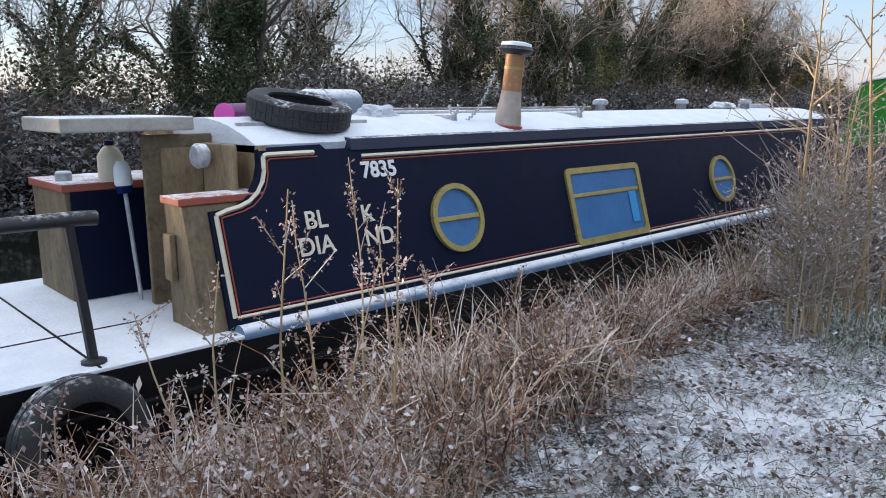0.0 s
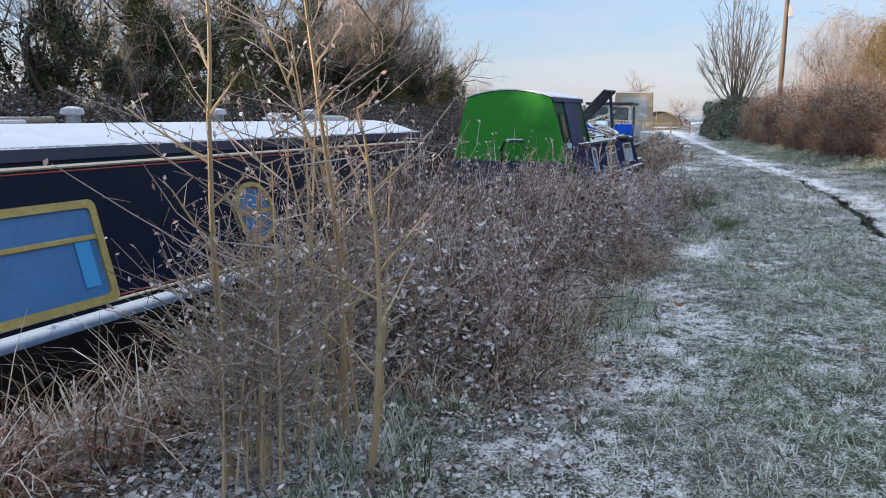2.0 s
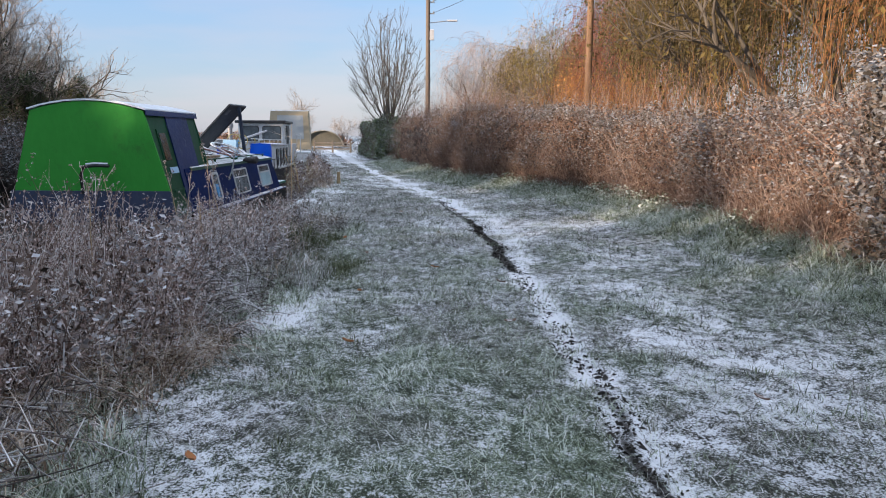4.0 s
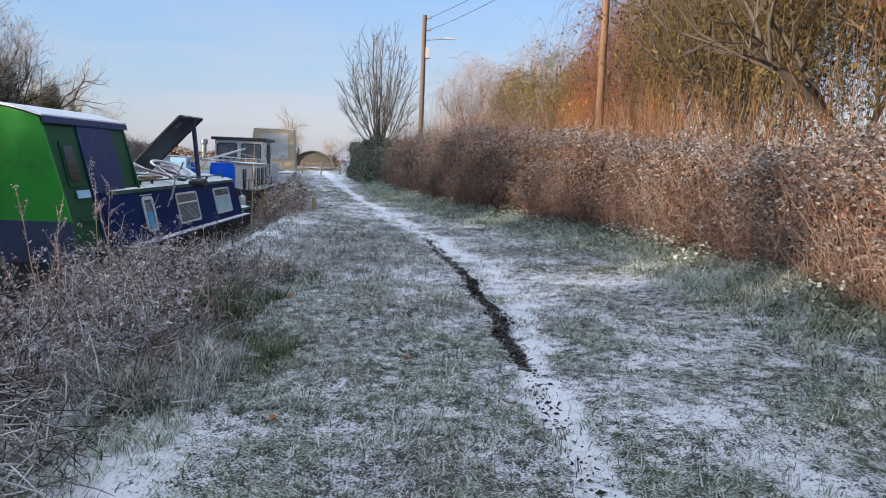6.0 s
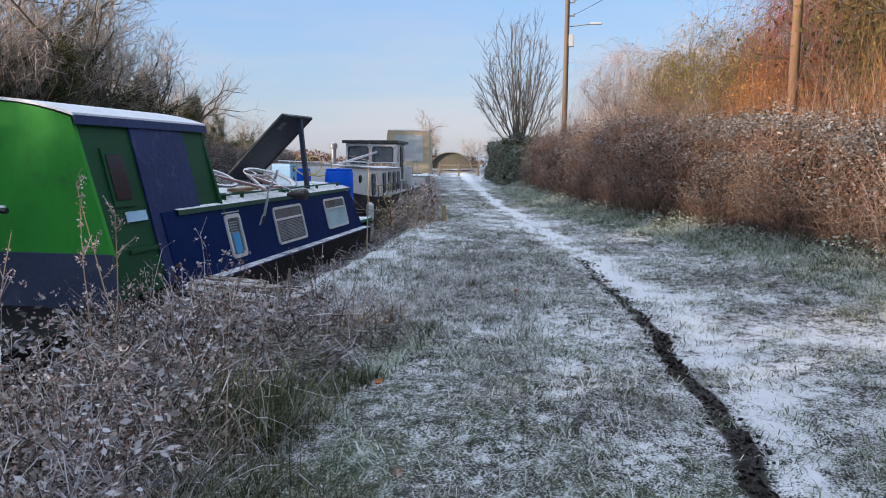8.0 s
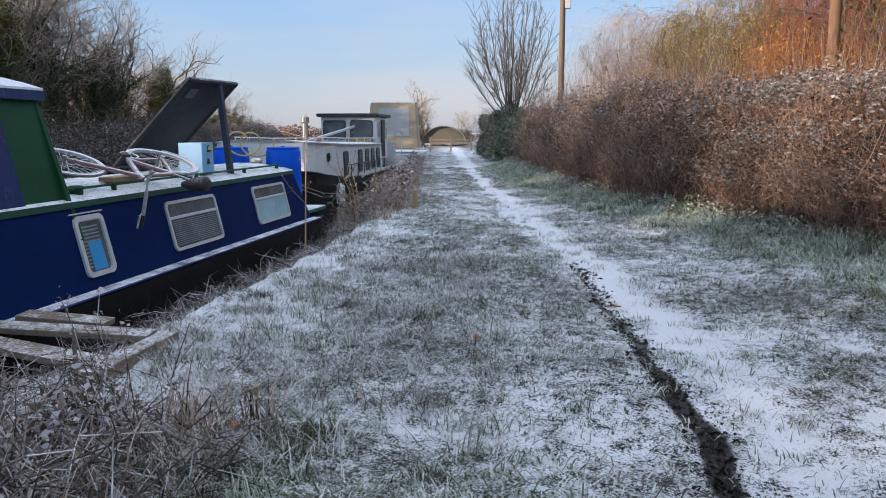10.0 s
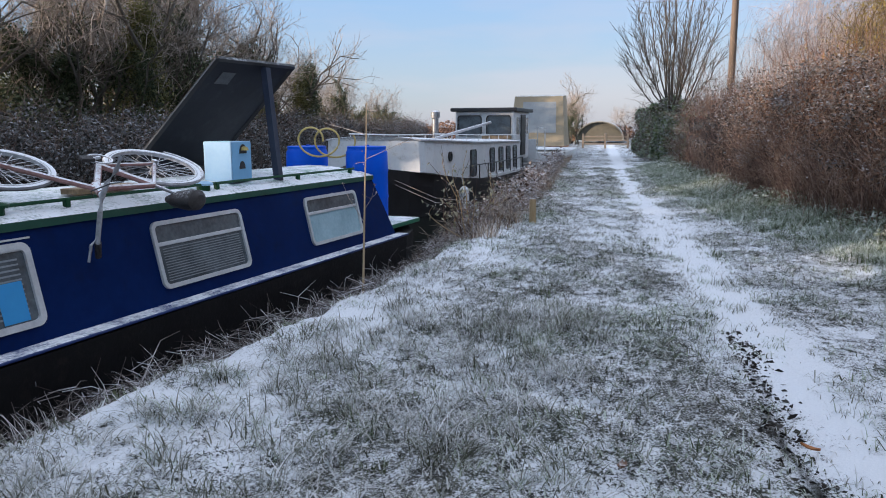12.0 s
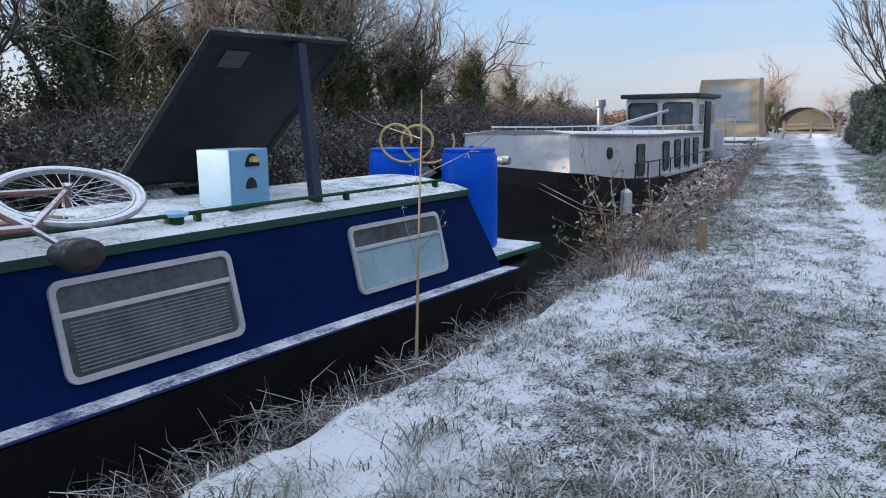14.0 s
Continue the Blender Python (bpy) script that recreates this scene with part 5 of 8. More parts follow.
def tangled_hedge(seed=31):
    r = np.random.default_rng(seed)
    x0, x1, depth = -8, 51, 1.6
    t = thing("hedge", "tall tangled brown bramble hedge with frosted top beside the footpath", "hedge")
    # solid near-black filling in place of the shade between the canes
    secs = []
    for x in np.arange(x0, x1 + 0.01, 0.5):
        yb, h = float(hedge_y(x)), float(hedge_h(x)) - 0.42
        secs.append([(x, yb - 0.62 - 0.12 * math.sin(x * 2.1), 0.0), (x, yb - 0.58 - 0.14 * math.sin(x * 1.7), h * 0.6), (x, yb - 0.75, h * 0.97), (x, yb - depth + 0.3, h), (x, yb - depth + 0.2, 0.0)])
    part("dark_core", loft(secs), CORE, t)
    # canes that rise from the foot and bow out over the verge
    n = 8200
    x = spaced_out(r, x0, x1, n)
    h = hedge_h(x)
    p = np.stack([x, hedge_y(x) - np.abs(r.normal(0.18, 0.28, n)) + 0.3 * (patchy(x, x * 0, 1.1, 7, 2) - 0.5), np.zeros(n)], 1)
    v = np.stack([r.normal(0, 0.5, n), r.normal(0.03, 0.2, n), np.ones(n)], 1)
    length = h * r.uniform(0.55, 1.30, n)
    np_part("canes", *bowed(p, v, length / 9, r.gamma(2.0, 0.065, n), 9, r.uniform(0.003, 0.006, n), 0.16, r), HEDGE_TWIG, t, "red-brown bramble canes")
    # older pale canes arching through the face
    n = 2200
    x = spaced_out(r, x0, x1, n)
    p = np.stack([x, hedge_y(x) - r.uniform(0.15, 0.7, n), hedge_h(x) * r.uniform(0.25, 0.98, n)], 1)
    v = np.stack([r.normal(0, 0.8, n), r.uniform(0.0, 0.55, n), r.uniform(-0.1, 0.8, n)], 1)
    np_part("canes", *bowed(p, v, r.uniform(0.07, 0.15, n), r.uniform(0.10, 0.26, n), 9, r.uniform(0.0035, 0.0075, n), 0.09, r), CANE_TAN, t, "arching tan bramble canes")
    # short twigs every way
    n = 26000
    x = spaced_out(r, x0, x1, n)
    z = hedge_h(x) * r.beta(1.3, 0.9, n)
    p = np.stack([x, hedge_y(x) - 0.05 - np.abs(r.normal(0, 0.22, n)) - 0.25 * (z / hedge_h(x)) ** 3, z], 1)
    v = r.normal(0, 0.6, (n, 3)) + [0, 0.1, 0.1]
    np_part("twigs", *bowed(p, v, r.uniform(0.05, 0.12, n), r.uniform(0, 0.25, n), 2, r.uniform(0.002, 0.0038, n), 0.3, r), HEDGE_TWIG, t)
    # mantles of bramble leaves lying over the top and hanging down the face
    m = 1150
    cx = spaced_out(r, x0, x1, m)
    u = r.random(m)
    ch = hedge_h(cx)
    low = u > 0.66
    cz = np.where(low, ch * r.uniform(0.35, 0.9, m), ch + 0.55 * (patchy(cx, cx * 0, 0.9, 9, 2) - 0.55) + r.normal(0, 0.07, m))
    cy = hedge_y(cx) - np.where(low, r.uniform(-0.05, 0.25, m), r.uniform(0.0, 1.2, m))
    k = 60
    c = np.repeat(np.stack([cx, cy, cz], 1), k, 0) + r.normal(0, 1, (m * k, 3)) * np.repeat(np.stack([r.uniform(0.12, 0.32, m), r.uniform(0.08, 0.2, m), r.uniform(0.05, 0.14, m)], 1), k, 0)
    c[:, 2] = np.maximum(c[:, 2], 0.08)
    np_part("bramble_leaves", *leaves(c, r.uniform(0.5, 1.5, len(c)) * 0.030, 0.5), BRAMBLE_TOP, t, "dark bramble leaves edged with frost")
    n = 26000
    x = spaced_out(r, x0, x1, n)
    z = hedge_h(x) * r.beta(1.4, 1.1, n)
    c = np.stack([x, hedge_y(x) + 0.02 - np.abs(r.normal(0, 0.2, n)), z], 1)
    np_part("leaves", *leaves(c, r.uniform(0.5, 1.4, n) * 0.030, 0.2), HEDGE_LEAF, t)
    # thin shoots standing above the top
    n = 3000
    x = spaced_out(r, x0, x1, n, (20, 45))
    p = np.stack([x, hedge_y(x) - r.uniform(0.2, 1.8, n), hedge_h(x) - 0.35], 1)
    v = np.stack([r.normal(0, 0.22, n), r.normal(0, 0.22, n), np.ones(n)], 1)
    np_part("shoots", *bowed(p, v, r.gamma(3.0, 0.06, n) + 0.05, r.uniform(0, 0.12, n), 4, r.uniform(0.003, 0.005, n), 0.10, r), HEDGE_TWIG, t)
    # a column of ivy where the hedge stands tallest
    n = 9000
    a, z = r.uniform(0, 6.28, n), 2.35 * r.random(n) ** 0.8
    rad = (0.42 + 0.16 * np.sin(z * 5 + a * 2)) * r.random(n) ** 0.3
    c = np.stack([13.0 + 0.75 * np.cos(a) * rad / 0.45, -5.2 + np.sin(a) * rad, z], 1)
    np_part("ivy", *leaves(c, r.uniform(0.5, 1.4, n) * 0.04, 0.3), BRAMBLE_TOP, t, "dark ivy climbing through the hedge")
    return t


def hedge_run(name, label, x0, x1, height, depth, n_leaf, n_twig, leaf_mat, twig_mat, size, seed, hedge_y=hedge_y):
    """A dense leafy hedge."""
    r = np.random.default_rng(seed)
    t = thing(name, label, "hedge")
    # solid near-black filling in place of the shade behind the leaves
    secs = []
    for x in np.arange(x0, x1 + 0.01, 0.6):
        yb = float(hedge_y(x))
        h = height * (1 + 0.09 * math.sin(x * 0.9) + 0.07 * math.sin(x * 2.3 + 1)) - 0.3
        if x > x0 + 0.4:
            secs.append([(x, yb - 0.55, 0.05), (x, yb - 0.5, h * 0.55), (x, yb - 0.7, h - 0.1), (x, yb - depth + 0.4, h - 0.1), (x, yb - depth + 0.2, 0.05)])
    part("dark_core", loft(secs), CORE, t)

    def shell(n, deep):
        x = r.uniform(x0, x1, n)
        h = height * (1 + 0.09 * np.sin(x * 0.9) + 0.07 * np.sin(x * 2.3 + 1) + 0.05 * np.sin(x * 6.1))
        front = r.random(n) < 0.68
        z = np.where(front, h * r.beta(1.2, 1.0, n), h + r.normal(-0.05, 0.09, n))
        bulge = 0.16 * np.sin(x * 1.7) + 0.10 * np.sin(x * 4.1 + z * 3) + 0.12 * np.sin(z * 4 + x)
        y = hedge_y(x) - np.where(front, 0.15 * (z / h) ** 2 - bulge + np.abs(r.normal(0, deep, n)), r.uniform(0.05, depth, n))
        return np.stack([x, y, z + 0.12], 1)
    c = shell(n_leaf, 0.16)
    # the rounded end
    m = n_leaf // 4
    u, z = r.random(m), height * r.random(m) ** 0.9
    y = float(hedge_y(x0)) - depth * u
    c = np.concatenate([c, np.stack([x0 + 0.25 - 0.55 * np.sin(np.pi * u) * (1 - 0.35 * (z / height) ** 2) + r.normal(0, 0.08, m), y, z + 0.08], 1)])
    np_part("leaves", *leaves(c, r.uniform(0.5, 1.5, len(c)) * size, 0.2), leaf_mat, t)
    c = shell(n_twig, 0.10)
    d = r.normal(0, 0.17, c.shape) + np.array([0, 0.04, 0.02])
    np_part("twigs", *sticks(c - d * 1.6, c + d, 0.006, 0.004), twig_mat, t)
    return t


tangled_hedge()
hedge_run("evergreen_hedge", "glossy green evergreen hedge end dusted with frost", 49.5, 57.5, 1.95, 2.8, 28000, 2500, LAUREL, TWIG_BROWN, 0.09, 32, lambda x: hedge_y(x) + 0.6)


# ---- willows and trees beyond the hedge ----
def willow(label, x, y, h, mat, seed, bunches=62, per=17, spread=2.3, leaf_mat=None, n_leaf=0, drop=(0.25, 0.6), name="willow"):
    """A weeping crown: limbs, bunches of hanging withies with gaps between, and a few last leaves."""
    r = np.random.default_rng(seed)
    p0, p1, ra, rb = branching(seed, h * 0.95, trunks=2, r0=0.14, depth=4, spread=0.5, upward=0.5, kids=2)
    t = thing(name, label, "tree", pose(x, y, 0))
    np_part("trunk", *sticks(p0, p1, np.maximum(ra, 0.010), np.maximum(rb, 0.007), 5), BARK, t)
    a, f = r.uniform(0, 2 * math.pi, bunches), np.sqrt(r.random(bunches))
    c = np.stack([np.cos(a) * spread * f, np.sin(a) * spread * f, h * (0.42 + 0.52 * r.random(bunches) ** 0.7 * (1 - 0.35 * f ** 2))], 1)
    n = bunches * per
    q = np.repeat(c, per, 0) + r.normal(0, 0.16, (n, 3))
    b = np.repeat(a, per) + r.normal(0, 0.7, n)
    vel = np.stack([np.cos(b) * 0.55, np.sin(b) * 0.55, r.uniform(0.1, 0.9, n)], 1)
    step = np.repeat(h * r.uniform(*drop, bunches), per) * r.uniform(0.5, 1.2, n) / 8
    segs, mids = [], []
    for k in range(8):
        vel = vel * [0.72, 0.72, 1] + np.stack([r.normal(0, 0.10, n), r.normal(0, 0.10, n), np.full(n, -0.42)], 1)
        vel /= np.linalg.norm(vel, axis=1, keepdims=True)
        e = q + vel * step[:, None]
        e[:, 2] = np.maximum(e[:, 2], 0.7)
        segs.append(sticks(q, e, 0.0062 - 0.0004 * k, 0.0058 - 0.0004 * k))
        mids.append(e)
        q = e
    mids = np.concatenate(mids)
    k0 = mids[r.integers(0, len(mids), n * 3)]
    segs.append(sticks(k0, k0 + r.normal(0, 0.13, (n * 3, 3)) + [0, 0, -0.16], 0.0045, 0.003))
    np_part("crown", *join(*segs), mat, t)
    if n_leaf:
        c = mids[r.integers(0, len(mids), n_leaf)] + r.normal(0, 0.10, (n_leaf, 3))
        np_part("leaves", *leaves(c, r.uniform(0.5, 1.4, n_leaf) * 0.05, long=2.2), leaf_mat, t)
    return t


GOLD_LEAF = growth("golden_willow_leaves", ((0.13, 0.105, 0.03), (0.27, 0.21, 0.065), (0.40, 0.32, 0.12)), 0.7, 0.3, 0.5)
ORANGE_LEAF = growth("orange_autumn_leaves", ((0.30, 0.13, 0.03), (0.50, 0.25, 0.06), (0.62, 0.36, 0.10)), 0.7, 0.3, 0.5)
OCHRE_LEAF = growth("ochre_willow_leaves", ((0.035, 0.03, 0.010), (0.10, 0.08, 0.026), (0.22, 0.155, 0.05)), 0.7, 0.25, 0.5)
PALE_TWIG = growth("pale_pink_twigs", ((0.20, 0.15, 0.13), (0.38, 0.31, 0.28), (0.58, 0.51, 0.48)), 0.8, 0.0, 0.6)
for k, (x, y, h, mat, leaf_mat, n_leaf, lab) in enumerate((
        (56.0, -3.5, 8.2, PALE_TWIG, None, 0, "weeping birch with pale pinkish twigs behind the hedge"),
        (50.0, -6.0, 8.4, PALE_TWIG, GOLD_LEAF, 1500, "weeping birch with pale twigs and a few golden leaves"),
        (46.0, -6.6, 7.4, WILLOW_Y, GOLD_LEAF, 6500, "willow with the last golden-green leaves behind the hedge"),
        (41.5, -8.2, 7.6, WILLOW_Y, GOLD_LEAF, 5500, "willow with the last golden-green leaves behind the hedge"),
        (38.5, -7.6, 5.2, WILLOW_O, ORANGE_LEAF, 5000, "small tree with bright orange leaves behind the hedge"),
        (36.5, -9.0, 9.0, WILLOW_R, None, 0, "weeping tree with russet twigs in an arching crown"),
        (32.5, -9.6, 9.4, WILLOW_R, None, 0, "weeping tree with russet twigs in an arching crown"),
        (28.5, -8.8, 9.2, WILLOW_Y, OCHRE_LEAF, 15000, "dense weeping willow with ochre leaves behind the hedge"),
        (24.5, -9.0, 9.0, WILLOW_Y, OCHRE_LEAF, 15000, "dense weeping willow with ochre leaves behind the hedge"),
        (20.5, -8.8, 9.0, WILLOW_Y, OCHRE_LEAF, 15000, "dense weeping willow with ochre leaves behind the hedge"),
        (16.0, -9.2, 8.5, WILLOW_O, OCHRE_LEAF, 6000, "dense weeping willow with ochre leaves behind the hedge"))):
    willow(lab, x, y, h, mat, 60 + k, leaf_mat=leaf_mat, n_leaf=n_leaf, name="willow" if "willow" in lab else "weeping_tree", spread=1.5 if h < 6 else 2.3)


def shoot_thicket(label, n, xr, off, height, mat, seed):
    """Upright young shoots crowded behind the hedge."""
    r = np.random.default_rng(seed)
    x = r.uniform(*xr, n)
    keep = patchy(x, x * 0, 1.6, seed, 2) + r.normal(0, 0.2, n) > 0.42
    x = x[keep]
    m = len(x)
    p = np.stack([x, hedge_y(x) - r.uniform(*off, m), np.full(m, 0.9)], 1)
    v = np.stack([r.normal(0, 0.16, m), r.normal(0, 0.16, m), np.ones(m)], 1)
    t = thing("willow_shoots", label, "shrubs", kind="stuff")
    np_part("shoots", *bowed(p, v, r.uniform(*height, m) / 7, r.uniform(0, 0.07, m), 7, r.uniform(0.004, 0.007, m), 0.07, r), mat, t)


shoot_thicket("crowded orange-brown willow shoots behind the hedge", 3000, (19, 36), (1.2, 2.6), (0.8, 2.6), WILLOW_O, 141)
shoot_thicket("crowded red-brown shoots behind the hedge", 2600, (30, 52), (1.0, 2.4), (0.9, 2.2), WILLOW_R, 142)
def stooled_tree(x, y, seed):
    """Many long stems fanning from a low ivy-clad bole into an oval crown."""
    r = np.random.default_rng(seed)
    t = thing("pollard_tree", "bare many-stemmed tree with an ivy-clad foot at the hedge end", "tree", pose(x, y, 0))
    part("trunk", tube([(0, 0, -0.1), (0.03, 0, 0.8), (0, 0.05, 1.7), (0.02, 0, 2.3)], 0.2, 9, radii=[0.24, 0.20, 0.22, 0.12]), BARK, t, "ivy-clad bole", smooth=True)
    s0, s1, ra, rb = [], [], [], []
    for k in range(26):
        a, f = 2.4 * k + r.normal(0, 0.2), math.sqrt((k + 0.5) / 26)
        p = np.array([0.12 * math.cos(a), 0.12 * math.sin(a), r.uniform(1.3, 2.3)])
        tip = np.array([2.45 * f * math.cos(a), 2.45 * f * math.sin(a), 8.7 - 4.2 * f ** 3 - r.uniform(0, 1.0)])
        bend = p + (tip - p) * 0.45 + np.array([0.35 * f * math.cos(a), 0.35 * f * math.sin(a), -0.1])
        pts = [p * (1 - u) ** 2 + bend * 2 * u * (1 - u) + tip * u * u + r.normal(0, 0.03, 3) for u in np.linspace(0, 1, 9)]
        r0 = r.uniform(0.026, 0.044)
        for j in range(8):
            s0.append(pts[j]), s1.append(pts[j + 1]), ra.append(r0 * (1 - 0.105 * j)), rb.append(r0 * (1 - 0.105 * (j + 1)))
            if j < 2:
                continue
            for _ in range(4):
                d = pts[j + 1] - pts[j]
                d = d / np.linalg.norm(d) + r.normal(0, 0.42, 3)
                L, q = r.uniform(0.35, 1.0) * (1.15 - 0.09 * j), pts[j] + (pts[j + 1] - pts[j]) * r.random()
                e = q + d * L
                e2 = e + (d + np.array([0, 0, 0.35]) + r.normal(0, 0.15, 3)) * L * 0.6
                s0 += [q, e]
                s1 += [e, e2]
                ra += [0.009, 0.0065]
                rb += [0.0065, 0.004]
                for _ in range(2):
                    q2 = q + (e - q) * r.uniform(0.3, 1)
                    s0.append(q2), s1.append(q2 + (d + r.normal(0, 0.5, 3)) * L * 0.5), ra.append(0.007), rb.append(0.004)
    np_part("crown", *sticks(s0, s1, np.array(ra), np.array(rb), 4), BARK, t)
    n = 2600
    a, z = r.uniform(0, 6.28, n), 2.7 * r.random(n)
    rad = (0.34 + 0.14 * np.sin(3 * z + a)) * r.random(n) ** 0.4
    np_part("ivy", *leaves(np.stack([np.cos(a) * rad, np.sin(a) * rad, z], 1), r.uniform(0.06, 0.13, n)), LAUREL, t, "pale green ivy round the bole")
    return t


stooled_tree(50, 2.3, 74)

# far end of the path
for k, (x, y, s) in enumerate(((82, 12.5, 0.62), (88, 14.5, 0.7), (94, 10, 0.6), (100, 17, 0.8))):
    copy_thing(tall[k % 3], Matrix.LocRotScale((x, y, 0), Euler((0, 0, k)), (s, s, s)))
mounds("far_scrub", "warm brown scrub at the end of the towpath", 96, 150, -4, 16, 1.5, 20000, 0.16, HEDGE_LEAF, 41, yline=lambda x: x * 0 + 18.0, every=4)


# ---- weeds along the bank ----
def weed_field(name, label, n, xr, yr, height, seed, mat=REED, heads=True, lean=0.2, plume=3):
    """Tall dead stalks in leaning clumps, with side sprigs and seed heads, as one uncountable stand."""
    r = np.random.default_rng(seed)
    x = r.uniform(*xr, 2 * n)
    y = yr[0](x) + (yr[1](x) - yr[0](x)) * r.random(2 * n)
    keep = np.argsort(-(patchy(x, y, 0.5, seed, 3) + r.normal(0, 0.22, 2 * n)))[:n]
    x, y = x[keep], y[keep]
    h = height(x, y) * r.uniform(0.45, 1.15, n)
    z = np.maximum(ground_z(x, y), -0.5)
    p = np.stack([x, y, z - 0.02], 1)
    a = 12.6 * patchy(x, y, 0.6, seed + 5, 2)
    tip_over = lean * r.gamma(2.0, 0.6, n)
    d = np.stack([np.cos(a) * tip_over + r.normal(0, 0.12, n), np.sin(a) * tip_over + r.normal(0, 0.12, n), np.ones(n)], 1)
    d /= np.linalg.norm(d, axis=1, keepdims=True)
    pairs, knots = [], []
    for k in range(4):
        q = p + d * (h / 4)[:, None]
        pairs.append(sticks(p, q, 0.0046 - 0.0007 * k, 0.0040 - 0.0007 * k))
        p = q
        d = d + np.stack([r.normal(0, 0.13, n), r.normal(0, 0.13, n), r.normal(-0.05, 0.05, n)], 1)
        if k > 0:
            for _ in range(plume):
                s = r.random(n) < 0.6
                b = p[s] - d[s] * (h[s] / 4 * r.random(s.sum()))[:, None]
                e = b + r.normal(0, 0.055, (s.sum(), 3)) + d[s] * (h[s] * 0.09)[:, None]
                pairs.append(sticks(b, e, 0.0022, 0.0013))
                knots.append(e)
    t = thing(name, label, "weeds", kind="stuff")
    np_part("stalks", *join(*pairs), mat, t)
    if heads:
        m = n * 7
        pick = r.integers(0, n, m)
        c = p[pick] + r.normal(0, 0.022, (m, 3)) * [1, 1, 1.6] - d[pick] * (r.random(m) ** 2 * 0.35 * h[pick])[:, None]
        knots = np.concatenate(knots)
        c = np.concatenate([c, knots[r.integers(0, len(knots), m)] + r.normal(0, 0.010, (m, 3))])
        np_part("seed_heads", *leaves(c, r.uniform(0.4, 1.5, len(c)) * 0.013), SEED, t)
    return t


def fallen_stems(label, n, xr, yr, seed, mat, long=(0.35, 0.9), r0=0.004):
    """Frosted stems bent over in arches."""
    r = np.random.default_rng(seed)
    x = r.uniform(*xr, n)
    y = yr[0](x) + (yr[1](x) - yr[0](x)) * r.random(n)
    p = np.stack([x, y, np.maximum(ground_z(x, y), -0.45)], 1)
    a = 12.6 * patchy(x, y, 0.7, seed, 2) + r.normal(0, 0.8, n)
    out = r.uniform(0.25, 0.9, n)
    v = np.stack([np.cos(a) * out, np.sin(a) * out, r.uniform(0.5, 1.0, n)], 1)
    v, f = bowed(p, v, r.uniform(*long, n) / 8, r.uniform(0.10, 0.30, n), 8, r0 * r.uniform(0.6, 1.2, n), 0.10, r)
    return tagged(np_part("fallen_stems", v, f, mat), label, "weeds", kind="stuff")


def tussocks(name, label, n, xr, yr, length, seed, mat=None, per=26, width=0.006, lean=0.8):
    """Clumps of long bowed blades."""
    r = np.random.default_rng(seed)
    x = r.uniform(*xr, n)
    y = yr[0](x) + (yr[1](x) - yr[0](x)) * r.random(n)
    b = np.repeat(np.stack([x, y, np.maximum(ground_z(x, y), -0.5) - 0.02], 1), per, 0)
    m = len(b)
    b[:, :2] += r.normal(0, 0.05, (m, 2))
    L = np.repeat(length(x, y) * r.uniform(0.6, 1.25, n), per) * r.uniform(0.45, 1.15, m)
    a = r.uniform(0, 2 * math.pi, m) + 0.0
    out = r.uniform(0.25, 1.0, m) * lean
    way = np.stack([np.cos(a) * out, np.sin(a) * out, np.zeros(m)], 1)
    v, f = arches(b, way * 1.3, L, width * r.uniform(0.6, 1.4, m) / np.maximum(out, 0.2), 1.0, r.uniform(0.15, 0.85, m))
    return tagged(np_part(name, v, f, mat or STRAW), label, "grass", kind="stuff")


def tangle(name, label, n, xr, yr, seed, mat, top=0.3, long=0.22, r0=0.004):
    """A low mat of bent twigs and stems lying every way."""
    r = np.random.default_rng(seed)
    x = r.uniform(*xr, n)
    y = yr[0](x) + (yr[1](x) - yr[0](x)) * r.random(n)
    k = np.clip(0.5 + hump(x, y, 0.5, 4.0), 0.1, 1.3)
    p = np.stack([x, y, np.maximum(ground_z(x, y), -0.45) + top * k * r.random(n) ** 1.3], 1)
    d = r.normal(0, 1, (n, 3)) * [1, 1, 0.55]
    d *= (long * r.uniform(0.4, 1.3, n) / np.linalg.norm(d, axis=1))[:, None]
    q = p + d
    e = q + d * 0.6 + r.normal(0, 0.25 * long, (n, 3)) - [0, 0, 0.3 * long]
    return tagged(np_part(name, *join(sticks(p - d * 0.5, q, r0, r0 * 0.8), sticks(q, e, r0 * 0.8, r0 * 0.4)), mat), label, "weeds", kind="stuff")


const = lambda v: (lambda x: x * 0 + v)
weed_edge = lambda x: 1.45 + 0.25 * np.sin(x * 1.7)
weed_field("dead_weeds", "stand of brown dead weeds with frosted seed heads along the bank", 3000, (6.2, 12.2), (weed_edge, const(3.3)), lambda x, y: np.interp(x, (10, 12), (1.08, 0.8)) * np.clip(0.5 + (y - 1.3) * 0.5, 0.45, 1.0) * (0.7 + 0.6 * patchy(x, y, 0.8, 15, 2)), 81)
weed_field("dead_weeds", "thin stand of dead weeds before the green boat", 900, (11.8, 17.2), (lambda x: weed_edge(x) + 0.1, const(3.4)), lambda x, y: 0.55 + 0.35 * patchy(x, y, 0.8, 16, 2), 181, FROST_STEM, lean=0.3)
fallen_stems("frosted stems bent over in arches before the green boat", 3600, (10.2, 17.3), (lambda x: weed_edge(x) - 0.1, const(3.3)), 281, FROST_STEM)
fallen_stems("brown frosted stems bent over among the weeds", 2400, (5.8, 12.0), (lambda x: weed_edge(x) - 0.25, const(3.2)), 282, REED, (0.3, 0.7))
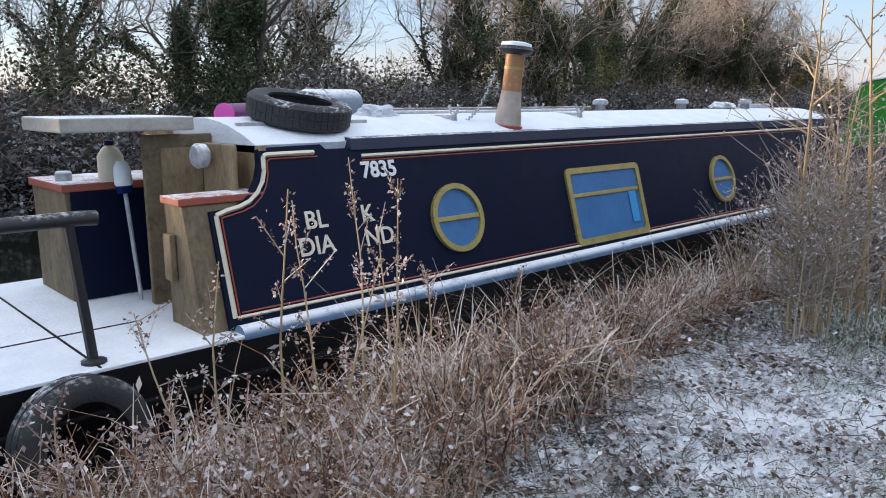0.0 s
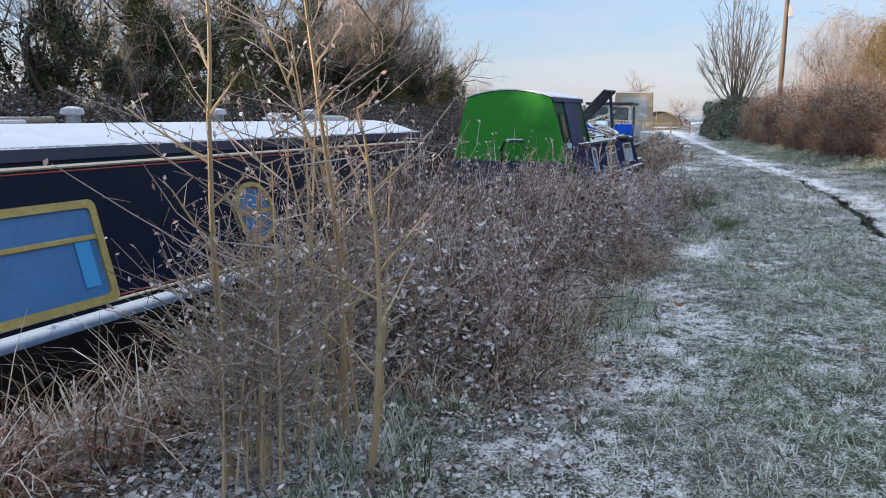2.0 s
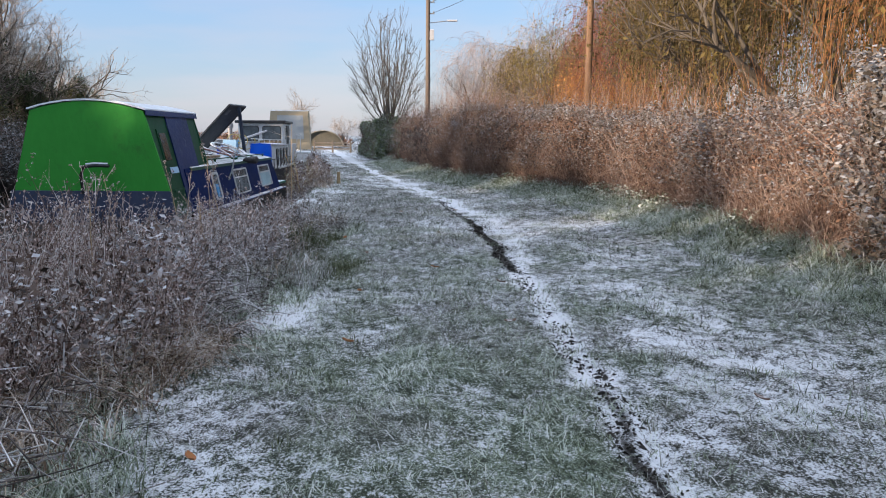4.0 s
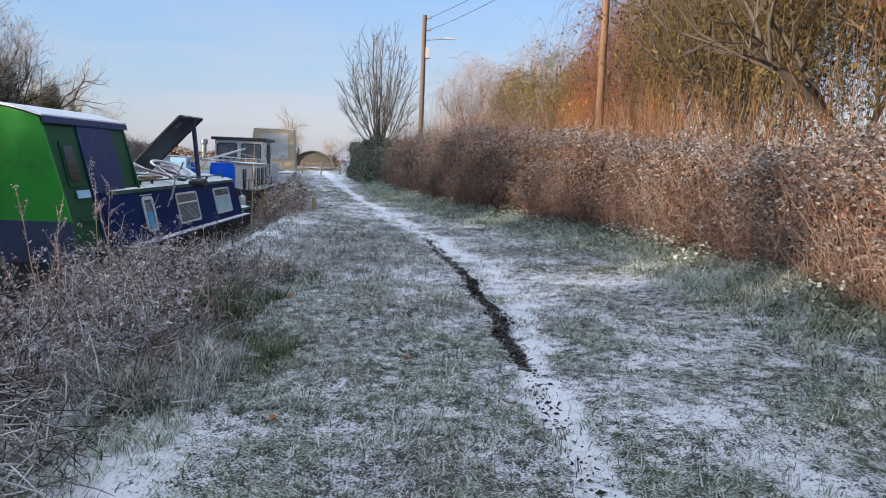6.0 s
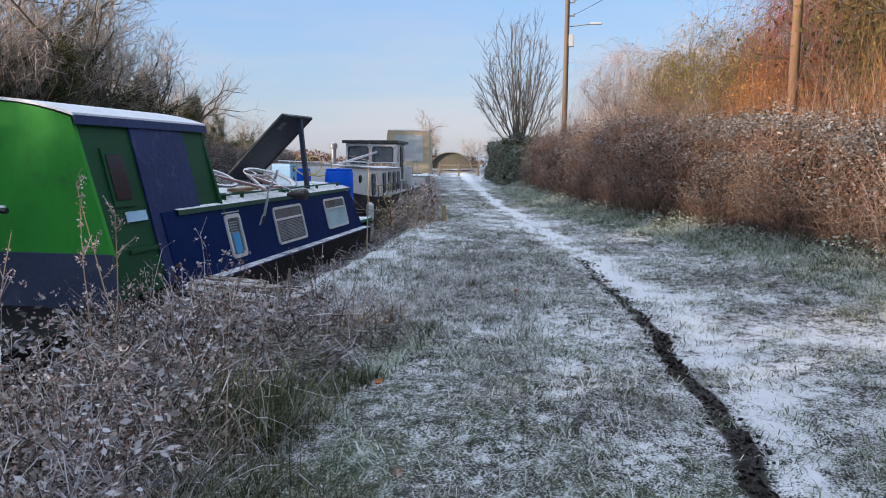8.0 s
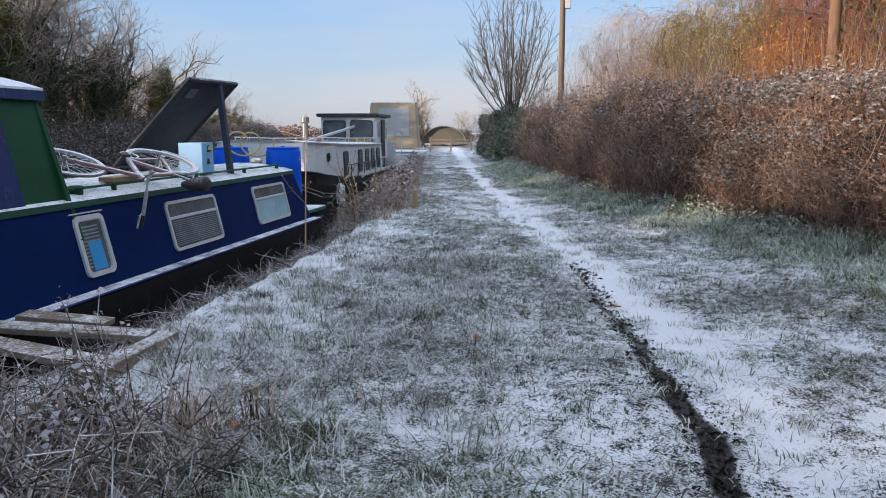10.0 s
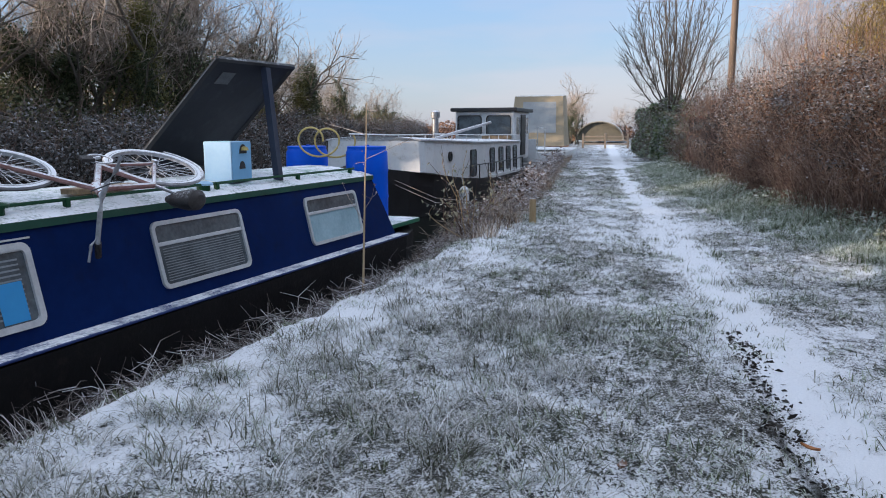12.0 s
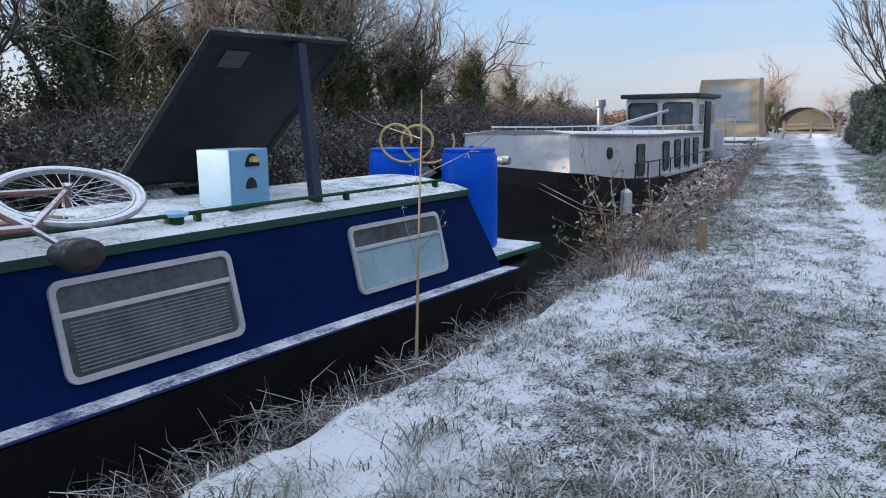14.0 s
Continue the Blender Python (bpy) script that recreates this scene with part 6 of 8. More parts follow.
fallen_stems("pale frosted grass stems bent over at the edge of the weeds", 2600, (6.4, 10.5), (lambda x: weed_edge(x) - 0.3, lambda x: weed_edge(x) + 0.4), 283, STRAW, (0.3, 0.6), 0.003)
tangle("weed_tangle", "frosted tangle of fallen stems along the bank", 6000, (6.0, 16.5), (lambda x: 1.25 + 0.25 * np.sin(x * 1.4), const(3.35)), 182, FROST_STEM, 0.30)
tangle("weed_tangle", "frosted tangle of fallen stems at the water's edge", 3000, (-1.0, 6.4), (lambda x: 1.75 + 0.2 * np.clip(x - 1.5, 0, 3), const(3.4)), 183, RUSTY, 0.26)
tangle("bank_twigs", "brown twigs leaning out over the canal edge", 4200, (16.5, 29.5), (lambda x: bank_y(x) - 0.55, lambda x: bank_y(x) + 0.25), 184, FROST_STEM, 0.26, 0.22, 0.0036)
tangle("bramble_tangle", "frosted brown bramble stems beside the barge", 6000, (27.8, 48), (lambda x: bank_y(x) - 0.9, lambda x: bank_y(x) + 0.4), 185, FROST_TWIG, 0.45, 0.26, 0.0045)
weed_field("dead_weeds", "low brown dead weeds and docks at the water's edge", 1000, (-1.0, 4.6), (lambda x: 1.75 + 0.35 * np.clip(x - 1.5, 0, 3) * 0.6, const(3.35)), lambda x, y: 0.46 + 0 * x, 82, RUSTY)
tussocks("long_grass", "arching frosted brown grass on the bank", 560, (-1.0, 6.5), (lambda x: 1.7 + 0.25 * np.clip(x - 1.5, 0, 3), const(3.4)), lambda x, y: np.where(x > 2.0, 0.62, 0.42), 83, None, 24, 0.008, 1.0)
tussocks("long_grass", "blue-white frosted grass tussocks before the green boat", 300, (10.5, 16.8), (lambda x: 0.95 + 0.2 * np.sin(x * 1.3), const(2.4)), lambda x, y: 0.26 + 0 * x, 184, TURF, 30, 0.006, 1.1)
tussocks("long_grass", "arching frosted straw grass among the weeds", 420, (6.0, 17.5), (lambda x: 1.15 + 0.2 * np.sin(x * 1.3), const(3.3)), lambda x, y: 0.42 + 0 * x, 84, None, 24, 0.007, 1.0)
tussocks("bank_grass", "ragged dry grass hanging over the canal edge", 420, (17, 29), (lambda x: bank_y(x) - 0.45, lambda x: bank_y(x) + 0.1), lambda x, y: 0.42 + 0 * x, 85, FROST_STEM, 18, 0.006, 1.1)
weed_field("bank_brambles", "frosted brown brambles beside the moored barge", 2300, (28.2, 46), (lambda x: bank_y(x) - 0.9, lambda x: bank_y(x) + 0.2), lambda x, y: 0.45 + 0.22 * hump(x, y, 0.7, 3.0), 86, FROST_STEM)
tussocks("bank_grass", "dry grass at the canal edge beside the barge", 700, (26.5, 60), (lambda x: bank_y(x) - 1.0, lambda x: bank_y(x) + 0.2), lambda x, y: 0.36 + 0 * x, 87)
tussocks("hedge_grass", "pale green frosted grass in lumps along the hedge foot", 2400, (8, 46), (lambda x: hedge_y(x) - 0.1, lambda x: hedge_y(x) + 1.5), lambda x, y: (0.30 - 0.10 * (y - hedge_y(x))) * (0.5 + patchy(x, y, 0.5, 91, 2)), 88, TURF_GREEN, 24, 0.008, 1.9)


# short frosted turf
def turf(n, x0, x1, seed, h, width, green=False):
    r = np.random.default_rng(seed)
    u = r.random(n)
    x = x0 + (x1 - x0) * u ** 1.25
    lo, hi = hedge_y(x), bank_y(x) - 0.1
    y = lo + (hi - lo) * r.random(n)
    tuft = tuft_at(x, y)
    keep = (r.random(n) < np.clip(1.25 * tuft + 0.22 - 0.42 * snow_at(x, y) - 1.3 * np.clip(snow_at(x, y) - 0.6, 0, 1) - 1.4 * mud_shade_at(x, y), 0.02, 1))
    keep &= (r.random(n) < np.clip(1.15 * lush_at(x, y), 0.02, 0.97)) == green
    x, y, tuft = x[keep], y[keep], tuft[keep]
    m = len(x)
    b = np.stack([x, y, ground_z(x, y) - 0.004], 1)
    L = h * r.uniform(0.4, 1.3, m) * (0.5 + 0.9 * tuft)
    # each tuft is combed one way by feet and frost
    a = 6.28 * patchy(x, y, 0.30, 81, 2) * 2 + r.normal(0, 0.9, m)
    out = r.uniform(0.5, 1.3, m)
    tip = b + np.stack([np.cos(a) * out, np.sin(a) * out, r.uniform(0.02, 0.55, m)], 1) * L[:, None]
    v, f = blades(b, tip, width * r.uniform(0.6, 1.5, m) * (1 + x / 26), 0.3)
    return tagged(np_part("grass", v, f, TURF_GREEN if green else TURF), "short greener frosted grass of the towpath" if green else "short frosted grass of the towpath", "grass", kind="stuff")


turf(400000, -0.5, 44, 91, 0.062, 0.0036)
turf(400000, -0.5, 44, 92, 0.070, 0.0036, True)


def litter(n, box_, seed, size):
    r = np.random.default_rng(seed)
    x, y = r.uniform(box_[0], box_[1], n), r.uniform(box_[2], box_[3], n)
    keep = r.random(n) < np.clip(0.35 + 0.9 * hump(x, y, 0.3, 3.0), 0.05, 1)
    x, y = x[keep], y[keep]
    c = np.stack([x, y, ground_z(x, y) + r.gamma(1.5, 0.018, len(x))], 1)
    return tagged(np_part("leaf_litter", *leaves(c, r.uniform(0.5, 1.5, len(x)) * size, 0.75), LITTER), "frosted dead leaves and bramble lying on the bank", "leaves", kind="stuff")


litter(52000, (1.8, 7.5, 0.7, 3.2), 95, 0.019)
litter(16000, (7.0, 17.5, 1.0, 3.3), 96, 0.02)
tangle("frosted_stems", "low mat of frosted grass stems and bramble on the bank", 2400, (2.2, 7.2), (const(0.95), const(2.9)), 195, FROST_STEM, 0.13, 0.06, 0.0026)
tangle("frosted_stems", "low mat of frosted stems before the green boat", 7000, (10.5, 17.3), (lambda x: 1.1 + 0.2 * np.sin(x), const(3.2)), 196, FROST_STEM, 0.30, 0.16, 0.0035)
tussocks("long_grass", "mound of blue-white frosted grass before the green boat", 60, (12.3, 13.4), (const(0.75), const(1.6)), lambda x, y: 0.36 + 0 * x, 186, TURF, 34, 0.006, 1.2)
tussocks("green_tussocks", "hollow of short dark green grass in the frosted turf", 90, (12.9, 14.4), (const(0.4), const(1.1)), lambda x, y: 0.13 + 0 * x, 187, GREENER, 30, 0.006, 1.2)
tussocks("green_tussocks", "bright green tuft in the frosted turf", 9, (17.1, 17.4), (const(0.72), const(0.95)), lambda x, y: 0.17 + 0 * x, 188, GREENER, 40, 0.006, 1.2)
tussocks("green_tussocks", "long dark green tussock bowed over a hollow", 16, (14.6, 15.2), (const(1.1), const(1.5)), lambda x, y: 0.5 + 0 * x, 189, GREENER, 60, 0.006, 1.0)
tussocks("green_tussocks", "dark green grass tussocks in the frosted turf", 70, (13.6, 16.0), (const(0.9), const(1.5)), lambda x, y: 0.22 + 0 * x, 97, GREENER, 40, 0.006, 1.2)
tussocks("green_tussocks", "scattered green tufts in the frosted turf", 160, (6.0, 30.0), (lambda x: path_y(x) + 0.3, lambda x: bank_y(x) - 0.6), lambda x, y: 0.10 + 0 * x, 98, GREENER, 30, 0.005)
tussocks("pale_tussocks", "pale frosted tufts standing in the turf", 900, (2.0, 30.0), (lambda x: hedge_y(x) + 0.3, lambda x: bank_y(x) - 0.4), lambda x, y: 0.11 + 0 * x, 99, TURF, 26, 0.005, 1.1)
tussocks("pale_tussocks", "long pale frosted tussocks beside the moored boat", 380, (16.8, 22.5), (lambda x: path_y(x) + 0.9, lambda x: bank_y(x) - 0.9), lambda x, y: 0.17 + 0 * x, 100, TURF, 30, 0.0055, 1.7)
tussocks("green_tussocks", "grey-green frosted tufts in the turf", 1300, (5.0, 26.0), (lambda x: hedge_y(x) + 0.8, lambda x: bank_y(x) - 0.7), lambda x, y: 0.10 + 0.03 * hump(x, y, 0.5), 101, TURF_GREEN, 26, 0.0048, 1.1)
tussocks("long_grass", "blue-green frosted grass at the edge of the weeds", 420, (4.5, 17.0), (lambda x: 0.95 + 0.25 * np.sin(x * 1.4), lambda x: 1.75 + 0.25 * np.sin(x * 1.4)), lambda x, y: 0.24 + 0 * x, 102, TURF_GREEN, 30, 0.0055, 1.1)


# frosted leaves caught among the weeds
def caught_leaves(n, xr, yr, top, seed):
    r = np.random.default_rng(seed)
    x = r.uniform(*xr, n)
    y = yr[0](x) + (yr[1](x) - yr[0](x)) * r.random(n)
    k = np.clip(0.5 + 0.9 * hump(x, y, 0.35, 7.0), 0.15, 1.4)
    z = np.maximum(ground_z(x, y), -0.45) + top * k * r.random(n)
    c = np.repeat(np.stack([x, y, z], 1), 9, 0) + r.normal(0, 0.012, (9 * n, 3))
    return tagged(np_part("withered_leaves", *leaves(c, r.uniform(0.5, 1.5, 9 * n) * 0.011, 0.2), SEED), "withered frosted leaves hanging in the dead weeds", "leaves", kind="stuff")


def hanging_leaves(label, n, xr, yr, top, seed, size):
    """Curled dead leaves of docks and nettles, frosted above and dark below."""
    r = np.random.default_rng(seed)
    x = r.uniform(*xr, n)
    y = yr[0](x) + (yr[1](x) - yr[0](x)) * r.random(n)
    k = np.clip(0.25 + 1.3 * patchy(x, y, 0.45, seed, 3), 0.15, 1.4)
    c = np.stack([x, y, np.maximum(ground_z(x, y), -0.45) + top * k * r.random(n)], 1)
    return tagged(np_part("curled_leaves", *leaves(c, r.uniform(0.4, 1.4, n) * size, 0.35, 1.9), DOCK_LEAF), label, "leaves", kind="stuff")


DOCK_LEAF = growth("frosted_dock_leaves", ((0.022, 0.014, 0.010), (0.11, 0.072, 0.054), (0.27, 0.20, 0.165), (0.62, 0.58, 0.57)), 0.8, 0.15, 2.5, frost=0.95, drift=1.8)
hanging_leaves("curled frosted dock leaves among the dead weeds", 15000, (6.0, 12.0), (weed_edge, const(3.2)), 0.72, 106, 0.026)
hanging_leaves("curled frosted dock leaves before the green boat", 9000, (11.5, 17.0), (weed_edge, const(3.2)), 0.48, 107, 0.026)
def verge_leaves(n, xr, seed):
    """Low leafy growth in lumps along the foot of the hedge."""
    r = np.random.default_rng(seed)
    x = r.uniform(*xr, n)
    y = hedge_y(x) - 0.15 + np.abs(r.normal(0, 0.45, n))
    lump = np.clip(1.6 * patchy(x, y, 0.7, seed, 2) - 0.35, 0.05, 1)
    z = ground_z(x, y) + 0.34 * lump * np.clip(1.1 - 0.7 * (y - hedge_y(x)), 0.1, 1) * r.random(n) ** 0.6
    return tagged(np_part("verge_leaves", *leaves(np.stack([x, y, z], 1), r.uniform(0.5, 1.4, n) * 0.032, 0.5), TURF_GREEN), "pale green frosted leaves in lumps along the hedge foot", "plants", kind="stuff")


verge_leaves(16000, (13, 48), 110)
hanging_leaves("rusty frosted bramble leaves beside the moored barge", 11000, (28.4, 46), (lambda x: bank_y(x) - 0.95, lambda x: bank_y(x) + 0.2), 0.55, 109, 0.04)
caught_leaves(5200, (6.0, 16.5), (lambda x: 1.35 + 0.25 * np.sin(x * 1.7), const(3.2)), 0.75, 103)
caught_leaves(3600, (0.3, 5.2), (lambda x: 1.75 + 0.2 * np.clip(x - 1.5, 0, 3), const(3.2)), 0.42, 104)


# clods of black mud along the rut
def clods(n, x0, x1, seed):
    r = np.random.default_rng(seed)
    x = r.uniform(x0, x1, n)
    x = x[r.random(n) < np.clip(mud_run(x) * 0.8 * (0.4 + patchy(x, x * 0, 0.5, 5, 2)), 0.02, 1)]
    y = path_y(x) + rut_off(x) + r.normal(0, 0.055, len(x))
    c = np.stack([x, y, ground_z(x, y) + 0.004], 1)
    return tagged(np_part("mud_clods", *leaves(c, r.gamma(3, 0.0048, len(x)), 0.6), MUD), "crumbled black mud clods along the path rut", "mud", kind="stuff")


MUD = growth("wet_black_mud", ((0.006, 0.005, 0.004), (0.02, 0.017, 0.014), (0.05, 0.043, 0.037)), 0.6, 0.0, 6.0)
clods(9000, 6.5, 22.5, 105)


# ---- things on the navy narrowboat ----
part("aft_bulkhead", box(2.25, 2.30, 3.97, 4.45, 0.26, 1.24), TAN, B1, "stained tan cabin end boards")
part("aft_bulkhead", box(2.25, 2.30, 4.98, 5.43, 0.26, 1.24), TAN, B1, "stained tan cabin end boards")
part("cabin_floor", box(2.3, 10.8, 3.9, 5.5, 0.20, 0.24), WOOD, B1)
inner = part("inner_bulkhead", box(3.0, 3.04, 4.08, 5.32, 0.24, 1.20), BLACKPAINT, B1)
dl = part("door_leaf", box(2.16, 2.20, 4.98, 5.40, 0.60, 1.33, 0.01), TAN, B1, "open tan cabin door")
part("door_panel", box(2.15, 2.16, 5.05, 5.33, 0.95, 1.27, 0.004), CREAM, dl)
dl = part("door_leaf", box(2.12, 2.16, 4.05, 4.42, 0.90, 1.25, 0.01), TAN, B1, "open tan cabin door with moss stains")
sl = part("sliding_hatch", box(1.30, 2.05, 4.35, 5.05, 1.33, 1.41, 0.010), surface("frosted_hatch", (0.45, 0.44, 0.40), (0.3, 0.28, 0.25), 5.0, 0.7, frost=0.5), B1, "grey sliding hatch pushed back")
part("hatch_rail", box(2.3, 3.3, 4.30, 4.335, 1.32, 1.37, 0.006), FROSTED, sl)
part("hatch_rail", box(2.3, 3.3, 5.055, 5.09, 1.32, 1.37, 0.006), FROSTED, sl)
MOSS = surface("mossy_tan_board", (0.23, 0.17, 0.10), (0.08, 0.066, 0.036), 3.5, 0.8, bump=0.35, dirt=(0.035, 0.036, 0.016), stretch=(2.2, 2.2, 0.7))
REDTOP = surface("frosted_red_rim", (0.36, 0.09, 0.055), (0.28, 0.07, 0.05), 6.0, 0.6, frost=0.45)
lk = part("locker", loft([[(x, 3.73, 0.262), (x, 3.91, 0.94), (x, 4.12, 0.94), (x, 4.12, 0.262)] for x in (1.74, 2.24)]), MOSS, B1, "mossy tan stern locker with red rim")
part("locker_lid", box(1.72, 2.24, 3.90, 4.14, 0.942, 0.985, 0.006), REDTOP, lk)
lk = part("locker", box(1.47, 2.24, 4.95, 5.60, 0.262, 0.95, 0.006), MOSS, B1, "mossy tan stern locker with red rim")
part("locker_lid", box(1.45, 2.24, 4.93, 5.62, 0.951, 1.0, 0.006), REDTOP, lk)
part("side_board", box(1.50, 2.24, 4.93, 4.947, 0.27, 0.948), NAVY, lk)
dl = part("door_leaf", box(1.80, 2.24, 4.52, 4.56, 0.27, 1.30, 0.008), surface("dark_mossy_door", (0.10, 0.075, 0.045), (0.22, 0.165, 0.09), 4.0, 0.8, bump=0.4, dirt=(0.03, 0.028, 0.015)), B1, "open stained cabin door")
part("door_panel", box(1.90, 2.16, 4.508, 4.519, 0.80, 1.22, 0.003), TAN, dl)
part("door_hinge", box(2.19, 2.25, 4.505, 4.52, 0.55, 0.62), STEEL, dl)
part("step_board", box(1.70, 1.735, 4.0, 4.09, 0.52, 0.78, 0.004), TAN, B1, "short tan step board")
# stern rail
sr = part("stern_rail", tube([(-0.9, 3.70, 0.965), (1.15, 3.70, 0.965), (1.23, 3.70, 0.96)], 0.036, 10), BLACKPAINT, B1, "frost-dusted black tubular stern rail", smooth=True)
part("rail_post", tube([(1.10, 3.70, 0.96), (1.16, 3.70, 0.25)], 0.026, 8), BLACKPAINT, sr, smooth=True)
part("post_foot", spin([(0.06, 0.262), (0.06, 0.275), (0.03, 0.285)], 12), BLACKPAINT, sr, matrix=pose(1.16, 3.70, 0))
part("rail_post", tube([(-0.85, 3.70, 0.96), (-0.85, 3.70, 0.25)], 0.026, 8), BLACKPAINT, sr, smooth=True)


def chimney(m):
    t = thing("stove_chimney", "brown stove chimney with a frosted black cap on the roof", "chimney", m)
    part("pipe", spin([(0.079, 0.26), (0.077, 0.30), (0.076, 0.60)], 20), COPPER, t, smooth=True)
    part("collar", spin([(0.108, 0.0), (0.104, 0.10), (0.086, 0.24), (0.082, 0.30)], 20), surface("ashy_collar", (0.48, 0.44, 0.40), (0.34, 0.27, 0.22), 9.0, 0.6, 0.2), t, "pale ashy lower collar", smooth=True)
    part("base_ring", spin([(0.12, -0.012), (0.12, 0.03), (0.106, 0.035)], 20), REDLINE, t, smooth=True)
    part("band", spin([(0.081, 0.47), (0.081, 0.49)], 20), BRASS, t)
    cap = part("cap", spin([(0.085, 0.585), (0.125, 0.60), (0.14, 0.625), (0.12, 0.65)], 18), BLACKPAINT, t, smooth=True)
    part("snow_cap", spin([(0.125, 0.65), (0.12, 0.672), (0.06, 0.685), (0.01, 0.688)], 18), SNOW, cap, smooth=True)
    part("handle", tube([(0.076, -0.01, 0.42), (0.11, -0.01, 0.43), (0.11, -0.01, 0.47), (0.076, -0.01, 0.48)], 0.008, 6), STEEL, t)
    return t


chimney(pose(4.62, 4.18, 1.272, 5.0, 3.0))
# safety chain of separate links
ch = thing("chain", "frosted safety chain from the chimney to the roof", "chain")
for k in range(26):
    f = k / 25
    p = Vector((4.52, 4.22, 1.72)).lerp(Vector((4.22, 4.35, 1.315)), f) + Vector((0, 0, -0.10 * math.sin(math.pi * f)))
    part("link", tube([(0.010 * math.cos(a), 0.018 * math.sin(a), 0) for a in np.arange(0, 6.2, 1.05)], 0.0035, 4, closed=True), FROSTED, ch, matrix=Matrix.Translation(p) @ Euler((k * 1.57, 0.6, 0.4)).to_matrix().to_4x4())


def tyre(m, label, mat=RUBBER, R=0.34, w=0.17):
    t = thing("tyre", label, "tyre", m)
    prof = [(R * 0.62, -w * 0.42), (R * 0.75, -w * 0.5), (R * 0.93, -w * 0.46), (R, -w * 0.34), (R, w * 0.34), (R * 0.93, w * 0.46), (R * 0.75, w * 0.5), (R * 0.62, w * 0.42), (R * 0.66, w * 0.30), (R * 0.88, w * 0.25), (R * 0.88, -w * 0.25), (R * 0.66, -w * 0.30)]
    part("casing", spin(prof, 36, close=True), mat, t, smooth=True)
    bm = bmesh.new()
    for k in range(48):
        a = 2 * math.pi * k / 48
        for s in (-1, 1):
            c = Matrix.Rotation(a, 4, "Z") @ pose(R + 0.001, 0, s * w * 0.17, 0, 0, 0)
            r = bmesh.ops.create_cube(bm, size=1.0)
            bmesh.ops.transform(bm, matrix=c @ Matrix.Diagonal((0.004, 0.040, w * 0.28, 1)), verts=r["verts"])
    part("tread", bm, mat, t)
    return t


tyre(pose(2.80, 4.38, 1.44, 13, 0, 10), "worn black tyre lying on the snowy roof")
tyre(pose(0.98, 3.36, 0.02, 80, 0, 8), "frosted black tyre hung as a fender at the hull", R=0.30)
tyre(pose(2.66, 3.40, -0.24, 78, 0, 4), "frosted black tyre hung as a fender at the hull", R=0.27)
bk = thing("bucket", "purple bucket with a pink lid lying on the roof", "bucket", pose(2.62, 4.88, 1.40, 0, 90, 25))
part("body", spin([(0.08, -0.14), (0.085, 0.14)], 18), PURPLE, bk, smooth=True)
part("lid", spin([(0.075, -0.155), (0.085, -0.15), (0.085, -0.14)], 18), PINK, bk, smooth=True)
cn = thing("metal_canister", "frosted grey canister lying on the roof", "canister", pose(3.42, 4.92, 1.47, 0, 90, 8))
part("body", spin([(0.10, -0.26), (0.115, -0.24), (0.115, 0.24), (0.10, 0.26)], 20), surface("frosted_blue_grey", (0.22, 0.26, 0.32), (0.15, 0.18, 0.23), 5.0, 0.5, frost=0.55), cn, smooth=True)
part("strap", spin([(0.118, -0.1), (0.118, -0.07)], 20), STEEL, cn)


def crumpled(name, label, category, centre, size, mat, seed):
    bm = bmesh.new()
    bmesh.ops.create_icosphere(bm, subdivisions=4, radius=1.0)
    for v in bm.verts:
        n1 = noise.noise(v.co * 1.7 + Vector((seed, 0, 0))) * 0.35 + abs(noise.noise(v.co * 4.5 + Vector((0, seed, 0)))) * 0.22
        v.co = Vector((v.co.x * size[0], v.co.y * size[1], max(v.co.z, -0.55) * size[2])) * (0.9 + n1)
    me = part(name, bm, mat, None, label, matrix=pose(*centre))
    return tagged(me, label, category)


crumpled("plastic_bag", "crumpled translucent plastic bag on the snowy roof", "bag", (3.62, 4.60, 1.38), (0.17, 0.14, 0.10), surface("milky_plastic", (0.62, 0.65, 0.68), (0.45, 0.48, 0.52), 9.0, 0.35), 2.0)
for k, (y, x0, x1, z, mat) in enumerate(((4.72, 3.7, 6.3, 1.40, FROSTED), (4.80, 3.9, 6.6, 1.42, WOOD), (4.88, 3.75, 5.2, 1.42, FROSTED))):
    tagged(part("boat_pole", tube([(x0, y, z), ((x0 + x1) / 2, y, z - 0.004), (x1, y + 0.02, z)], 0.022, 8), mat, None, smooth=True), "long frosted boat pole lying along the roof", "pole")


def pole_rack(x):
    t = thing("pole_rack", "frosted steel pole rack standing on the roof", "rack", pose(x, 4.55, 1.325), group="roof racks")
    part("bar", box(-0.015, 0.015, -0.26, 0.26, 0.04, 0.065, 0.004), FROSTED, t)
    for y in (-0.24, 0.24):
        part("foot", box(-0.02, 0.02, y - 0.015, y + 0.015, -0.06 if y < 0 else 0.0, 0.04), FROSTED, t)
        part("horn", tube([(0, y - 0.05, 0.14), (0, y - 0.03, 0.08), (0, y, 0.06), (0, y + 0.03, 0.08), (0, y + 0.05, 0.14)], 0.012, 6), FROSTED, t)
    return t


pole_rack(4.15)
pole_rack(5.75)


def mushroom_vent(x, y, z):
    t = thing("mushroom_vent", "frosted mushroom vent on the roof", "vent", pose(x, y, z), group="roof vents")
    part("stem", spin([(0.055, -0.05), (0.055, 0.06)], 14), STEEL, t, smooth=True)
    part("cap", spin([(0.075, 0.055), (0.085, 0.07), (0.075, 0.10), (0.03, 0.115)], 16), FROSTED, t, smooth=True)


